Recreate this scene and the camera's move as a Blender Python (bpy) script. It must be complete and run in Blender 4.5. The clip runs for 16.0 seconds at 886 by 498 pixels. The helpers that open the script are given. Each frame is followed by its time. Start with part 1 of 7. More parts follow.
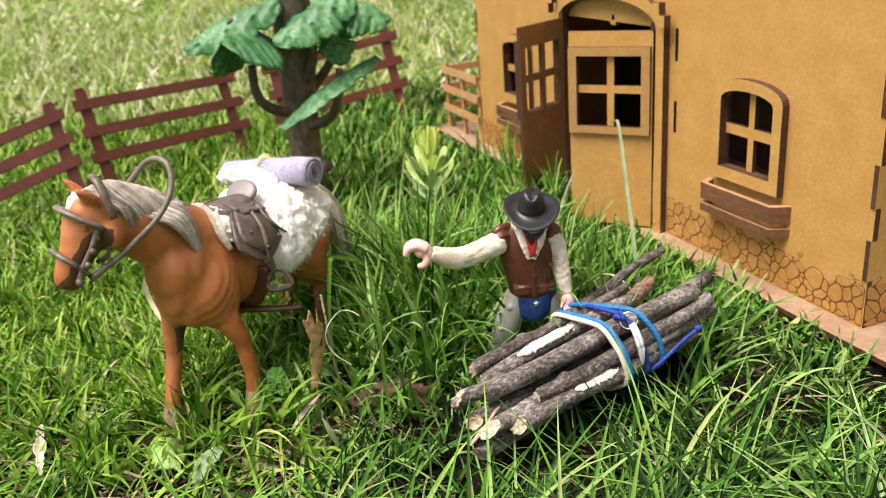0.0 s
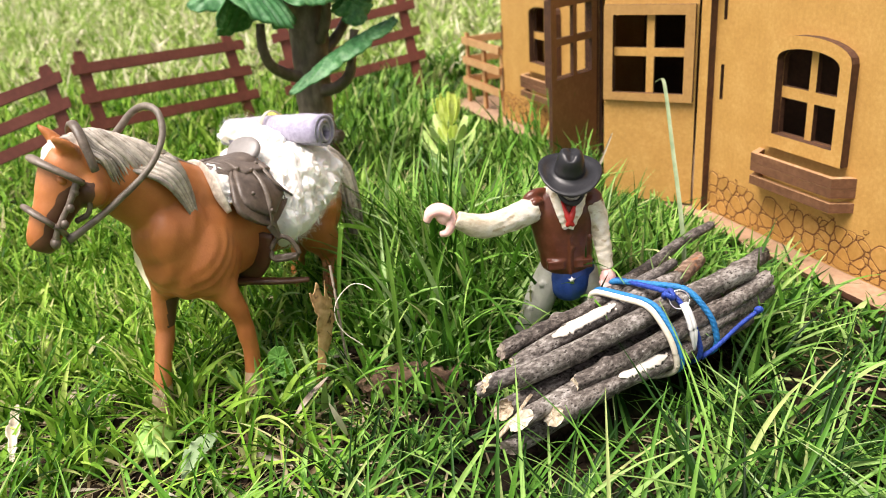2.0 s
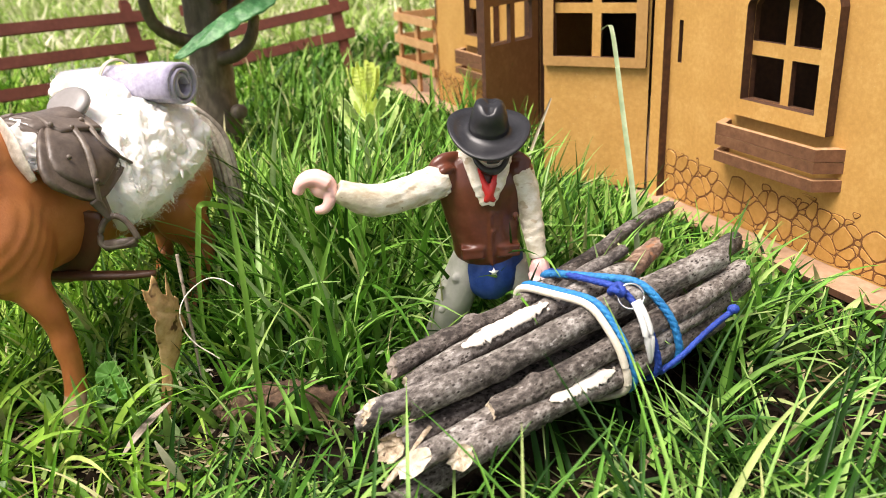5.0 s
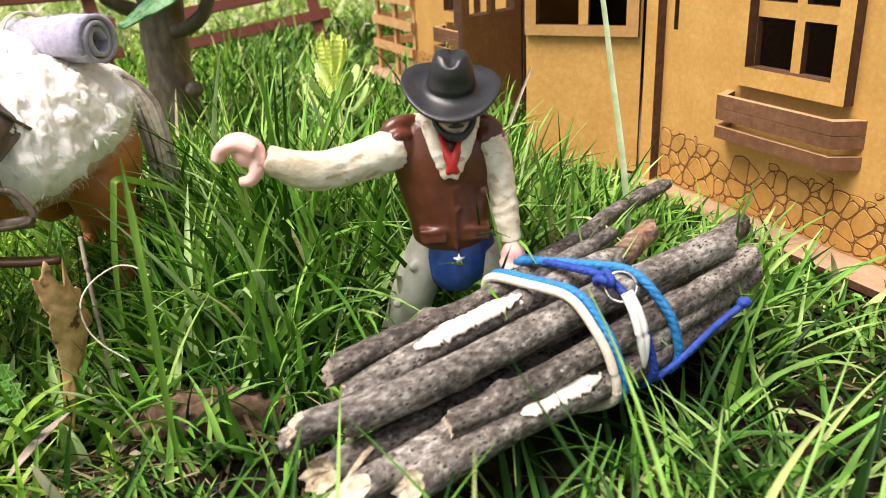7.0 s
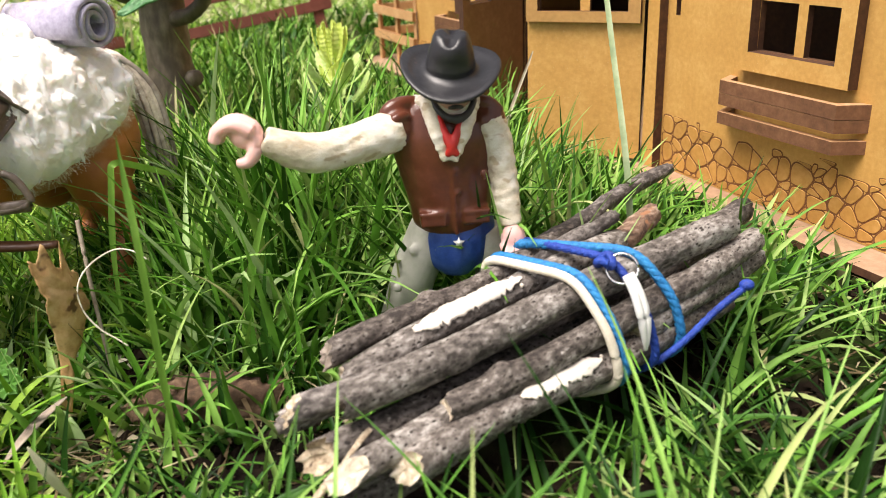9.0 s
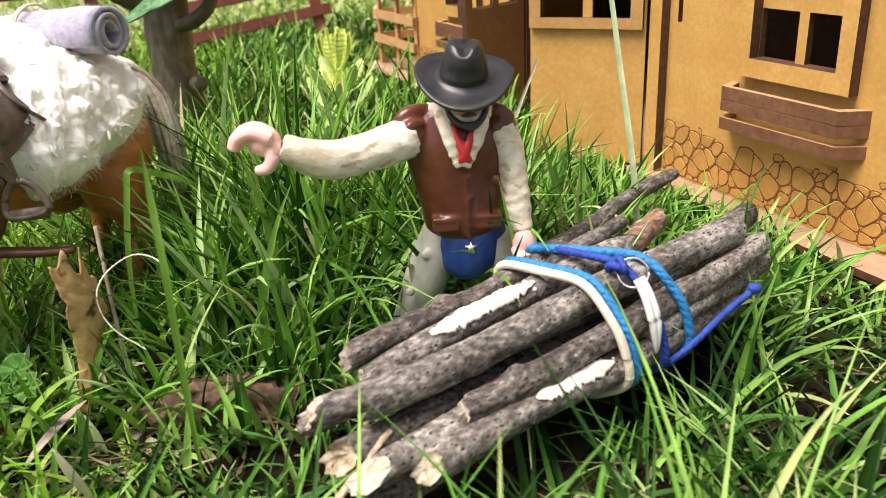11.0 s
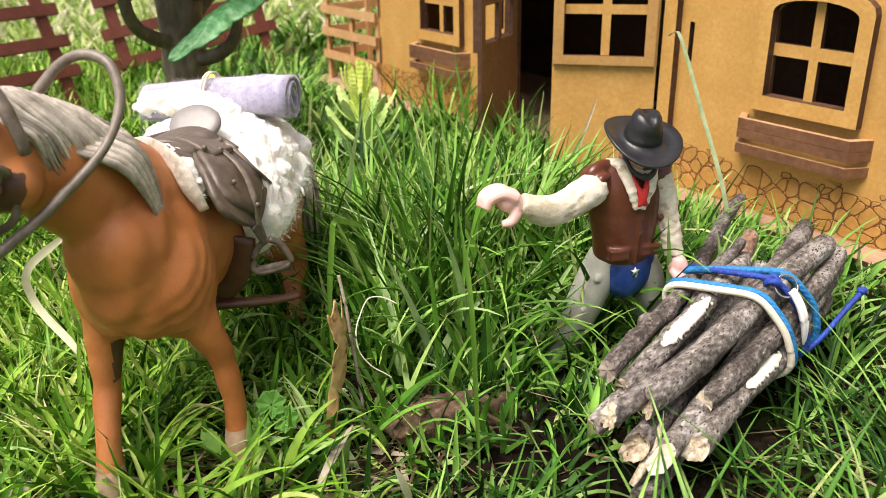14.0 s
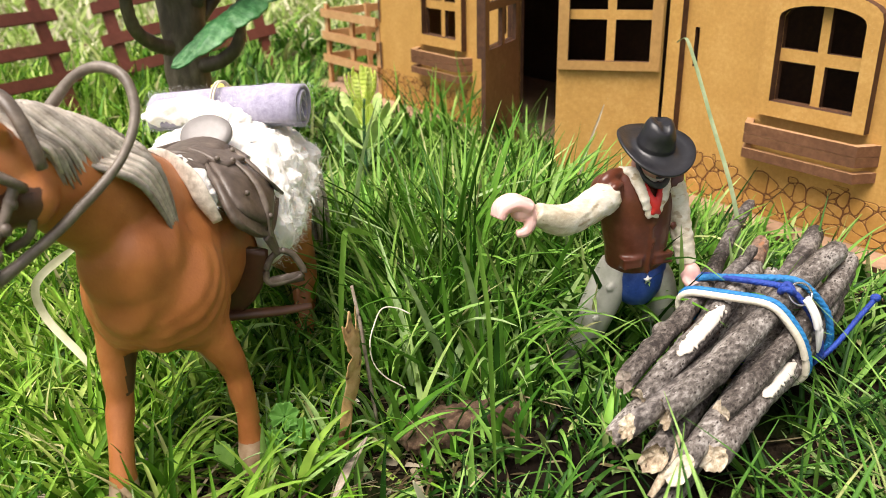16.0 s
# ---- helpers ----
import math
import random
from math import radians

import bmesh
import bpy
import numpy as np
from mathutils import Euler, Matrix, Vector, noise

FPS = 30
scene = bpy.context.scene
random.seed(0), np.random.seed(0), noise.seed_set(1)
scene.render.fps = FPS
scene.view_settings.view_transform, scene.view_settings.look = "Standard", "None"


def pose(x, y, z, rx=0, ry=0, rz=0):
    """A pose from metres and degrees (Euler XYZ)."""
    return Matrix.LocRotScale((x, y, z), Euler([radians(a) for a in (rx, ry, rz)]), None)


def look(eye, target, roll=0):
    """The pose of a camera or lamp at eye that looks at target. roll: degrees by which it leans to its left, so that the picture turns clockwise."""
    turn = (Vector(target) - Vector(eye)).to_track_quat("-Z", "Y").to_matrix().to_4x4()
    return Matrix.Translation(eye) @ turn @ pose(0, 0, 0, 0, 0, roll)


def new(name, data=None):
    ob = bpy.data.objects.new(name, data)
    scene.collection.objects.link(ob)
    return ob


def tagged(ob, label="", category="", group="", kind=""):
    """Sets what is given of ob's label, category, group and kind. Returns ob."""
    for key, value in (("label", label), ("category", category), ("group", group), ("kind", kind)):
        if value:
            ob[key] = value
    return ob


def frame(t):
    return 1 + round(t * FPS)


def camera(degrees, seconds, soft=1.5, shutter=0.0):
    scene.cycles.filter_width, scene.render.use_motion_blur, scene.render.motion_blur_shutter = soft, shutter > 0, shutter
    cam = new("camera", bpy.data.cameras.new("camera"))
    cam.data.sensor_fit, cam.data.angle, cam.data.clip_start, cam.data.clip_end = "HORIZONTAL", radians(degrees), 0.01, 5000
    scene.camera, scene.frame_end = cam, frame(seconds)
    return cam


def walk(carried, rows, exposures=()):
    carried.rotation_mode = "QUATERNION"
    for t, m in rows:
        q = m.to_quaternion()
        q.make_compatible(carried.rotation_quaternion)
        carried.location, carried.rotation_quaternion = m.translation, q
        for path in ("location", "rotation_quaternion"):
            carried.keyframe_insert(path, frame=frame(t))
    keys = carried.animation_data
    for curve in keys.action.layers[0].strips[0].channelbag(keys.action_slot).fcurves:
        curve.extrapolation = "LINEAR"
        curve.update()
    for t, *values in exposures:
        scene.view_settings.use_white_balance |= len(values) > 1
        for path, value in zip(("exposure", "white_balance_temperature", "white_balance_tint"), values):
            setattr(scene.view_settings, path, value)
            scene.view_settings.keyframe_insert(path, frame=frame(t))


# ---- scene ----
cam = camera(56.3, 16.0, 0.8)
cam.data.dof.use_dof, cam.data.dof.focus_distance, cam.data.dof.aperture_fstop = True, 0.31, 22.0
METRES, EYE, TILT, LEAN, TURN = 0.37, 0.215, 0.0, 0.0, 0.0
ROWS = [
    (0.0, 0.0, 0.0, 0.0, -1.8, -18.92, 5.26),
    (0.5, -0.0055, 0.0281, -0.0248, -1.85, -19.27, 4.87),
    (1.0, -0.0057, 0.0559, -0.0379, -1.72, -19.49, 4.57),
    (1.5, -0.0136, 0.0828, -0.0565, -1.35, -19.48, 4.48),
    (2.0, -0.0204, 0.1147, -0.0689, -0.78, -19.45, 4.56),
    (2.5, -0.0209, 0.1468, -0.0843, -0.48, -19.53, 4.63),
    (3.0, -0.019, 0.181, -0.1007, -0.66, -19.68, 4.51),
    (3.5, -0.0103, 0.2178, -0.1187, -1.28, -19.84, 4.24),
    (4.0, 0.0184, 0.2622, -0.1429, -2.19, -19.6, 4.02),
    (4.5, 0.0342, 0.2963, -0.1612, -3.0, -19.35, 3.85),
    (5.0, 0.0455, 0.3335, -0.1757, -3.62, -19.2, 3.61),
    (7.5, 0.0802, 0.4535, -0.2401, -4.18, -19.43, 3.29),
    (8.0, 0.0801, 0.4491, -0.2435, -4.13, -19.55, 3.31),
    (10.5, 0.0803, 0.4501, -0.2399, -3.95, -19.74, 3.49),
    (11.0, 0.0644, 0.4393, -0.2356, -4.47, -19.54, 3.39),
    (11.5, 0.0298, 0.416, -0.217, -5.81, -19.48, 3.09),
    (12.0, -0.0337, 0.3887, -0.2042, -7.99, -19.69, 2.71),
    (12.5, -0.1083, 0.376, -0.1825, -10.69, -20.48, 2.57),
    (13.0, -0.1779, 0.3687, -0.1633, -13.49, -21.23, 2.41),
    (13.5, -0.2483, 0.3711, -0.1434, -15.51, -21.22, 2.54),
    (14.0, -0.2771, 0.3807, -0.1259, -16.54, -21.18, 2.56),
    (14.5, -0.3003, 0.3741, -0.124, -16.9, -20.98, 2.75),
    (15.0, -0.2925, 0.3856, -0.1176, -17.08, -20.82, 2.79),
    (15.5, -0.2869, 0.3906, -0.1182, -17.11, -20.91, 2.71),
    (16.0, -0.2918, 0.392, -0.1193, -16.99, -21.09, 2.71),
]
walk(cam, [(t, pose(0, 0, EYE, TILT, LEAN, TURN) @ pose(METRES * x, METRES * y, METRES * z, 90 + pitch, roll, yaw)) for t, x, y, z, yaw, pitch, roll in ROWS], [(0.0, 1.04, 6720, 17), (3.0, 1.34, 6720, 17), (5.0, 1.32, 6720, 17), (8.0, 1.26, 6720, 16), (12.0, 1.23, 6720, 16), (16.0, 1.11, 6720, 16)])

# ---- sky and sun: bright overcast garden light ----
world = bpy.data.worlds.new("world")
scene.world = world
world.use_nodes = True
wn, wl = world.node_tree.nodes, world.node_tree.links
sky = wn.new("ShaderNodeTexSky")
sky.sky_type, sky.sun_disc = "NISHITA", False
sky.sun_elevation, sky.sun_rotation = radians(65), radians(236)
sky.air_density, sky.dust_density = 1.0, 4.0
pale = wn.new("ShaderNodeHueSaturation")
pale.inputs["Saturation"].default_value = 0.22
wl.new(sky.outputs[0], pale.inputs["Color"])
wl.new(pale.outputs[0], wn["Background"].inputs[0])
wn["Background"].inputs[1].default_value = 0.07
sun = new("sun", bpy.data.lights.new("sun", "SUN"))
sun.data.energy, sun.data.angle, sun.data.color = 2.5, radians(40), (1.0, 0.95, 0.86)
sun.matrix_world = look((-0.38, -0.26, 1.0), (0, 0, 0))


# ---- materials ----
def mat(name, cols, rough=0.6, scale=200.0, detail=6.0, bump=0.0, bump_scale=None, metal=0.0, stretch=(1, 1, 1), spots=None, sheen=0.0, lo=0.33, hi=0.67,
        translucent=0.0, island=0.0, instance=0.0, coat=0.0, sss=0.0, along=None, pits=None, spec=0.5):
    """Noise-varied surface. cols: two or three colours from dark to light; spots: (colour, scale, threshold) for blots."""
    m = bpy.data.materials.new(name)
    m.use_nodes = True
    n, l = m.node_tree.nodes, m.node_tree.links
    b = n["Principled BSDF"]
    tc = n.new("ShaderNodeTexCoord")
    mp = n.new("ShaderNodeMapping")
    mp.inputs["Scale"].default_value = stretch
    if along is not None:
        mp.vector_type = "TEXTURE"
        mp.inputs["Rotation"].default_value = (0, radians(-7), along)
    l.new(tc.outputs["Object"], mp.inputs[0])
    nz = n.new("ShaderNodeTexNoise")
    nz.inputs["Scale"].default_value, nz.inputs["Detail"].default_value, nz.inputs["Roughness"].default_value = scale, detail, 0.65
    l.new(mp.outputs[0], nz.inputs[0])
    big = n.new("ShaderNodeTexNoise")
    big.inputs["Scale"].default_value, big.inputs["Detail"].default_value = scale * 0.13, 3.0
    l.new(mp.outputs[0], big.inputs[0])
    mixf = n.new("ShaderNodeMath")
    mixf.operation = "MULTIPLY_ADD"
    mixf.inputs[1].default_value = 0.6
    l.new(nz.outputs[0], mixf.inputs[0])
    half = n.new("ShaderNodeMath")
    half.operation = "MULTIPLY"
    half.inputs[1].default_value = 0.4
    l.new(big.outputs[0], half.inputs[0])
    l.new(half.outputs[0], mixf.inputs[2])
    ramp = n.new("ShaderNodeValToRGB")
    e = ramp.color_ramp.elements
    e[0].position, e[1].position = lo, hi
    e[0].color, e[1].color = (*cols[0], 1), (*cols[-1], 1)
    if len(cols) == 3:
        k = e.new(0.5)
        k.color = (*cols[1], 1)
    l.new(mixf.outputs[0], ramp.inputs[0])
    out = ramp.outputs[0]
    if spots:
        for sc, ss, th in spots:
            sp = n.new("ShaderNodeTexNoise")
            sp.inputs["Scale"].default_value, sp.inputs["Detail"].default_value = ss, 2.0
            l.new(mp.outputs[0], sp.inputs[0])
            gt = n.new("ShaderNodeMapRange")
            gt.inputs["From Min"].default_value, gt.inputs["From Max"].default_value = th, th + 0.05
            l.new(sp.outputs[0], gt.inputs[0])
            mx = n.new("ShaderNodeMix")
            mx.data_type = "RGBA"
            l.new(gt.outputs[0], mx.inputs["Factor"])
            l.new(out, mx.inputs["A"])
            mx.inputs["B"].default_value = (*sc, 1)
            out = mx.outputs["Result"]
    if pits:
        vo = n.new("ShaderNodeTexVoronoi")
        vo.inputs["Scale"].default_value = pits[1]
        l.new(mp.outputs[0], vo.inputs["Vector"])
        gt = n.new("ShaderNodeMapRange")
        gt.inputs["From Min"].default_value, gt.inputs["From Max"].default_value = pits[2] + 0.1, pits[2]
        l.new(vo.outputs["Distance"], gt.inputs[0])
        mx = n.new("ShaderNodeMix")
        mx.data_type = "RGBA"
        l.new(gt.outputs[0], mx.inputs["Factor"])
        l.new(out, mx.inputs["A"])
        mx.inputs["B"].default_value = (*pits[0], 1)
        out = mx.outputs["Result"]
    if island or instance:
        src = n.new("ShaderNodeNewGeometry").outputs["Random Per Island"] if island else n.new("ShaderNodeObjectInfo").outputs["Random"]
        amount = island or instance
        mr = n.new("ShaderNodeMapRange")
        mr.inputs["To Min"].default_value, mr.inputs["To Max"].default_value = 1 - amount, 1 + amount
        l.new(src, mr.inputs[0])
        hs = n.new("ShaderNodeHueSaturation")
        l.new(mr.outputs[0], hs.inputs["Value"])
        l.new(out, hs.inputs["Color"])
        out = hs.outputs[0]
    l.new(out, b.inputs["Base Color"])
    b.inputs["Roughness"].default_value, b.inputs["Metallic"].default_value = rough, metal
    b.inputs["Specular IOR Level"].default_value = spec
    b.inputs["Coat Weight"].default_value = coat
    b.inputs["Sheen Weight"].default_value = sheen
    if sss:
        b.inputs["Subsurface Weight"].default_value = sss
        b.inputs["Subsurface Radius"].default_value = (0.003, 0.002, 0.0015)
        b.inputs["Subsurface Scale"].default_value = 1.0
    if bump:
        bp = n.new("ShaderNodeBump")
        bp.inputs["Strength"].default_value, bp.inputs["Distance"].default_value = bump, 0.0006
        if bump_scale:
            bz = n.new("ShaderNodeTexNoise")
            bz.inputs["Scale"].default_value, bz.inputs["Detail"].default_value = bump_scale, 5.0
            l.new(mp.outputs[0], bz.inputs[0])
            l.new(bz.outputs[0], bp.inputs["Height"])
        else:
            l.new(nz.outputs[0], bp.inputs["Height"])
        l.new(bp.outputs[0], b.inputs["Normal"])
    if translucent:
        tr = n.new("ShaderNodeBsdfTranslucent")
        l.new(out, tr.inputs[0])
        ms = n.new("ShaderNodeMixShader")
        ms.inputs[0].default_value = translucent
        l.new(b.outputs[0], ms.inputs[1])
        l.new(tr.outputs[0], ms.inputs[2])
        l.new(ms.outputs[0], n["Material Output"].inputs[0])
    return m


def blade_mat(name, stops, rough=0.45, translucent=0.3):
    """Leaf blades whose colour is picked blade by blade from the stops (position, colour)."""
    m = bpy.data.materials.new(name)
    m.use_nodes = True
    n, l = m.node_tree.nodes, m.node_tree.links
    b = n["Principled BSDF"]
    g = n.new("ShaderNodeNewGeometry")
    ramp = n.new("ShaderNodeValToRGB")
    e = ramp.color_ramp.elements
    e[0].position, e[0].color = stops[0][0], (*stops[0][1], 1)
    e[1].position, e[1].color = stops[-1][0], (*stops[-1][1], 1)
    for p, c in stops[1:-1]:
        k = e.new(p)
        k.color = (*c, 1)
    l.new(g.outputs["Random Per Island"], ramp.inputs[0])
    tc = n.new("ShaderNodeTexCoord")
    nz = n.new("ShaderNodeTexNoise")
    nz.inputs["Scale"].default_value, nz.inputs["Detail"].default_value = 90.0, 4.0
    l.new(tc.outputs["Object"], nz.inputs[0])
    mr = n.new("ShaderNodeMapRange")
    mr.inputs["From Min"].default_value, mr.inputs["From Max"].default_value = 0.3, 0.7
    mr.inputs["To Min"].default_value, mr.inputs["To Max"].default_value = 0.7, 1.3
    l.new(nz.outputs[0], mr.inputs[0])
    hs = n.new("ShaderNodeHueSaturation")
    l.new(ramp.outputs[0], hs.inputs["Color"])
    l.new(mr.outputs[0], hs.inputs["Value"])
    l.new(hs.outputs[0], b.inputs["Base Color"])
    b.inputs["Roughness"].default_value, b.inputs["Specular IOR Level"].default_value = rough, 0.15
    tr = n.new("ShaderNodeBsdfTranslucent")
    l.new(hs.outputs[0], tr.inputs[0])
    ms = n.new("ShaderNodeMixShader")
    ms.inputs[0].default_value = translucent
    l.new(b.outputs[0], ms.inputs[1])
    l.new(tr.outputs[0], ms.inputs[2])
    l.new(ms.outputs[0], n["Material Output"].inputs[0])
    return m


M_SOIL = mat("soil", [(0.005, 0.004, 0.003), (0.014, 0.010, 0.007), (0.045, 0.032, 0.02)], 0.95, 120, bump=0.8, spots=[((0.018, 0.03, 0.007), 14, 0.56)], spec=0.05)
M_GRASS = blade_mat("grass_blades", [(0.0, (0.016, 0.062, 0.006)), (0.22, (0.030, 0.108, 0.009)), (0.5, (0.110, 0.275, 0.030)), (0.8, (0.235, 0.42, 0.075)), (0.95, (0.36, 0.48, 0.16)), (1.0, (0.54, 0.47, 0.26))], 0.48, 0.10)
# Grass colour darkened to stand for shade in the right foreground and between blades
M_SHADEGRASS = blade_mat("shaded_green_blades", [(0.0, (0.004, 0.016, 0.002)), (0.36, (0.018, 0.070, 0.008)), (0.62, (0.078, 0.21, 0.028)), (0.85, (0.20, 0.375, 0.07)), (0.96, (0.30, 0.44, 0.14)), (1.0, (0.36, 0.38, 0.15))], 0.46, 0.07)
# Grass colour brightened to stand for sunlight on the left lawn
M_LITGRASS = blade_mat("lit_yellow_green_blades", [(0.0, (0.012, 0.045, 0.004)), (0.20, (0.062, 0.18, 0.012)), (0.45, (0.17, 0.36, 0.03)), (0.80, (0.34, 0.53, 0.08)), (0.95, (0.45, 0.53, 0.16)), (1.0, (0.62, 0.55, 0.33))], 0.48, 0.2)
M_LIGHT = blade_mat("pale_green_blades", [(0.0, (0.07, 0.21, 0.02)), (0.4, (0.16, 0.37, 0.05)), (0.75, (0.29, 0.48, 0.13)), (1.0, (0.42, 0.56, 0.28))], 0.42, 0.22)
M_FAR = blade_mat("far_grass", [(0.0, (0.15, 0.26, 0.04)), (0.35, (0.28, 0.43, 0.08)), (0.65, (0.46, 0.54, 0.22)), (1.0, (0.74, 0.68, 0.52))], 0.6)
M_STRAW = blade_mat("dry_straw", [(0.0, (0.05, 0.032, 0.017)), (0.55, (0.20, 0.15, 0.075)), (1.0, (0.55, 0.47, 0.30))], 0.7, 0.15)
M_BLEACH = blade_mat("bleached_dead_grass", [(0.0, (0.35, 0.28, 0.18)), (0.5, (0.55, 0.48, 0.36)), (1.0, (0.75, 0.7, 0.58))], 0.7, 0.15)
M_CHIP = mat("grey_wood_chip", [(0.16, 0.12, 0.085), (0.34, 0.28, 0.22), (0.52, 0.46, 0.38)], 0.85, 260, bump=0.8, stretch=(0.3, 1, 1))
M_MDF = mat("ochre_painted_fibreboard", [(0.47, 0.255, 0.066), (0.54, 0.30, 0.082), (0.61, 0.36, 0.115)], 0.55, 420, bump=0.12, stretch=(1, 1, 1), lo=0.36, hi=0.64, spots=[((0.58, 0.39, 0.17), 900, 0.7), ((0.27, 0.14, 0.04), 700, 0.75)])
M_FRAME = mat("tan_fibreboard_trim", [(0.36, 0.195, 0.062), (0.43, 0.24, 0.078), (0.5, 0.29, 0.1)], 0.6, 380, bump=0.12)
# Trim fibreboard again, lightened in colour for the light on the rails
M_RAIL = mat("lit_fibreboard_rail", [(0.46, 0.25, 0.10), (0.55, 0.32, 0.14), (0.64, 0.40, 0.2)], 0.6, 380, bump=0.12)
M_BURNT = mat("laser_burnt_edge", [(0.035, 0.014, 0.007), (0.07, 0.028, 0.013), (0.13, 0.055, 0.025)], 0.7, 300, bump=0.3)
M_BACK = mat("brown_fibreboard", [(0.28, 0.125, 0.042), (0.35, 0.16, 0.055), (0.43, 0.21, 0.08)], 0.6, 260, bump=0.15)
# Wall insides, darkened in colour to stand for the unlit room
M_INNER = mat("shaded_inner_fibreboard", [(0.03, 0.014, 0.007), (0.05, 0.024, 0.012), (0.08, 0.04, 0.02)], 0.75, 260, bump=0.15)
M_BASE = mat("raw_fibreboard", [(0.27, 0.165, 0.1), (0.35, 0.22, 0.135), (0.45, 0.3, 0.2)], 0.7, 300, bump=0.2)
M_BOX = mat("box_top_fibreboard", [(0.3, 0.16, 0.07), (0.42, 0.24, 0.12), (0.52, 0.34, 0.2)], 0.65, 320, bump=0.2)
M_BOXE = mat("brown_box_edge", [(0.10, 0.042, 0.02), (0.17, 0.075, 0.036), (0.25, 0.12, 0.062)], 0.6, 320, bump=0.3)
M_ENGR = mat("engraved_line", [(0.11, 0.040, 0.012), (0.20, 0.08, 0.022)], 0.8, 400)
M_STONE = mat("engraved_stone_face", [(0.38, 0.19, 0.04), (0.45, 0.235, 0.055), (0.54, 0.3, 0.09)], 0.6, 300, bump=0.15, instance=0.1)
M_HORSE = mat("chestnut_painted_vinyl", [(0.34, 0.105, 0.029), (0.46, 0.160, 0.047), (0.57, 0.238, 0.086)], 0.40, 60, bump=0.22, bump_scale=1000, lo=0.3, hi=0.7)
M_MANE = mat("taupe_mane_paint", [(0.20, 0.165, 0.125), (0.44, 0.39, 0.33), (0.66, 0.61, 0.54)], 0.55, 330, bump=0.4, island=0.4)
M_HOOF = mat("hoof_paint", [(0.32, 0.19, 0.10), (0.52, 0.38, 0.26)], 0.6, 250, bump=0.2)
# Muzzle paint, also used as painted shade on the foreleg and girth
M_DARK = mat("dark_brown_paint_and_shade", [(0.07, 0.03, 0.016), (0.13, 0.055, 0.027)], 0.42, 200)
M_BLAZE = mat("white_blaze_paint", [(0.65, 0.55, 0.48), (0.8, 0.72, 0.66)], 0.55, 200)
M_SADDLE = mat("grey_brown_rubber", [(0.055, 0.040, 0.031), (0.105, 0.080, 0.064), (0.18, 0.142, 0.115)], 0.42, 200, bump=0.4, bump_scale=420)
M_SEAT = mat("worn_grey_seat", [(0.19, 0.175, 0.166), (0.27, 0.25, 0.24)], 0.36, 200, bump=0.1)
M_REIN = mat("light_taupe_rein", [(0.085, 0.066, 0.05), (0.165, 0.136, 0.108), (0.27, 0.23, 0.19)], 0.42, 220, bump=0.3)
M_STRAP = mat("taupe_rubber_strap", [(0.055, 0.040, 0.030), (0.135, 0.106, 0.083), (0.25, 0.205, 0.165)], 0.4, 220, bump=0.35)
M_WOOL = mat("raw_white_wool", [(0.8, 0.75, 0.67), (0.92, 0.9, 0.86), (0.96, 0.955, 0.94)], 0.95, 110, bump=0.3, bump_scale=1200, sheen=0.5, sss=0.25)
M_FELT = mat("lilac_felt", [(0.29, 0.268, 0.385), (0.41, 0.385, 0.51), (0.56, 0.54, 0.64)], 0.95, 420, bump=0.7, sheen=0.4)
M_STRING = mat("cream_string", [(0.55, 0.5, 0.38), (0.75, 0.7, 0.58)], 0.85, 900, bump=0.4)
M_YELLOW = mat("yellow_scrap", [(0.7, 0.6, 0.05), (0.85, 0.75, 0.12)], 0.7, 300)
M_VEST = mat("brown_vest_paint", [(0.075, 0.022, 0.012), (0.115, 0.034, 0.018), (0.16, 0.055, 0.032)], 0.28, 200, bump=0.25, bump_scale=350)
M_SHIRT = mat("cream_shirt_paint", [(0.36, 0.27, 0.16), (0.70, 0.63, 0.50), (0.86, 0.82, 0.74)], 0.45, 260, bump=0.9, stretch=(0.5, 1, 1), lo=0.3, hi=0.62, spots=[((0.52, 0.42, 0.29), 300, 0.62), ((0.3, 0.2, 0.11), 600, 0.72)])
M_SKIN = mat("pink_skin_paint", [(0.78, 0.42, 0.38), (0.90, 0.58, 0.54)], 0.4, 160, bump=0.15, sss=0.15)
M_FACE = mat("pale_face_paint", [(0.55, 0.28, 0.22), (0.66, 0.4, 0.33)], 0.45, 300)
M_BEARD = mat("black_beard_paint", [(0.015, 0.015, 0.017), (0.05, 0.05, 0.052)], 0.5, 500, bump=0.5)
M_HAT = mat("black_hat_paint", [(0.010, 0.010, 0.012), (0.016, 0.016, 0.019), (0.035, 0.034, 0.036)], 0.34, 180, bump=0.2, bump_scale=400, spots=[((0.13, 0.08, 0.06), 420, 0.74)])
M_SCARF = mat("red_scarf_paint", [(0.42, 0.015, 0.012), (0.6, 0.035, 0.03)], 0.4, 300)
M_JEANS = mat("blue_jeans_paint", [(0.01, 0.03, 0.13), (0.018, 0.055, 0.24), (0.05, 0.1, 0.32)], 0.4, 250, bump=0.3)
M_CHAPS = mat("grey_chaps_paint", [(0.28, 0.29, 0.22), (0.42, 0.42, 0.36), (0.52, 0.51, 0.46)], 0.42, 130, bump=0.25)
BARK = dict(detail=12, bump=0.9, stretch=(1.7, 1, 1), along=radians(29), lo=0.39, hi=0.62)
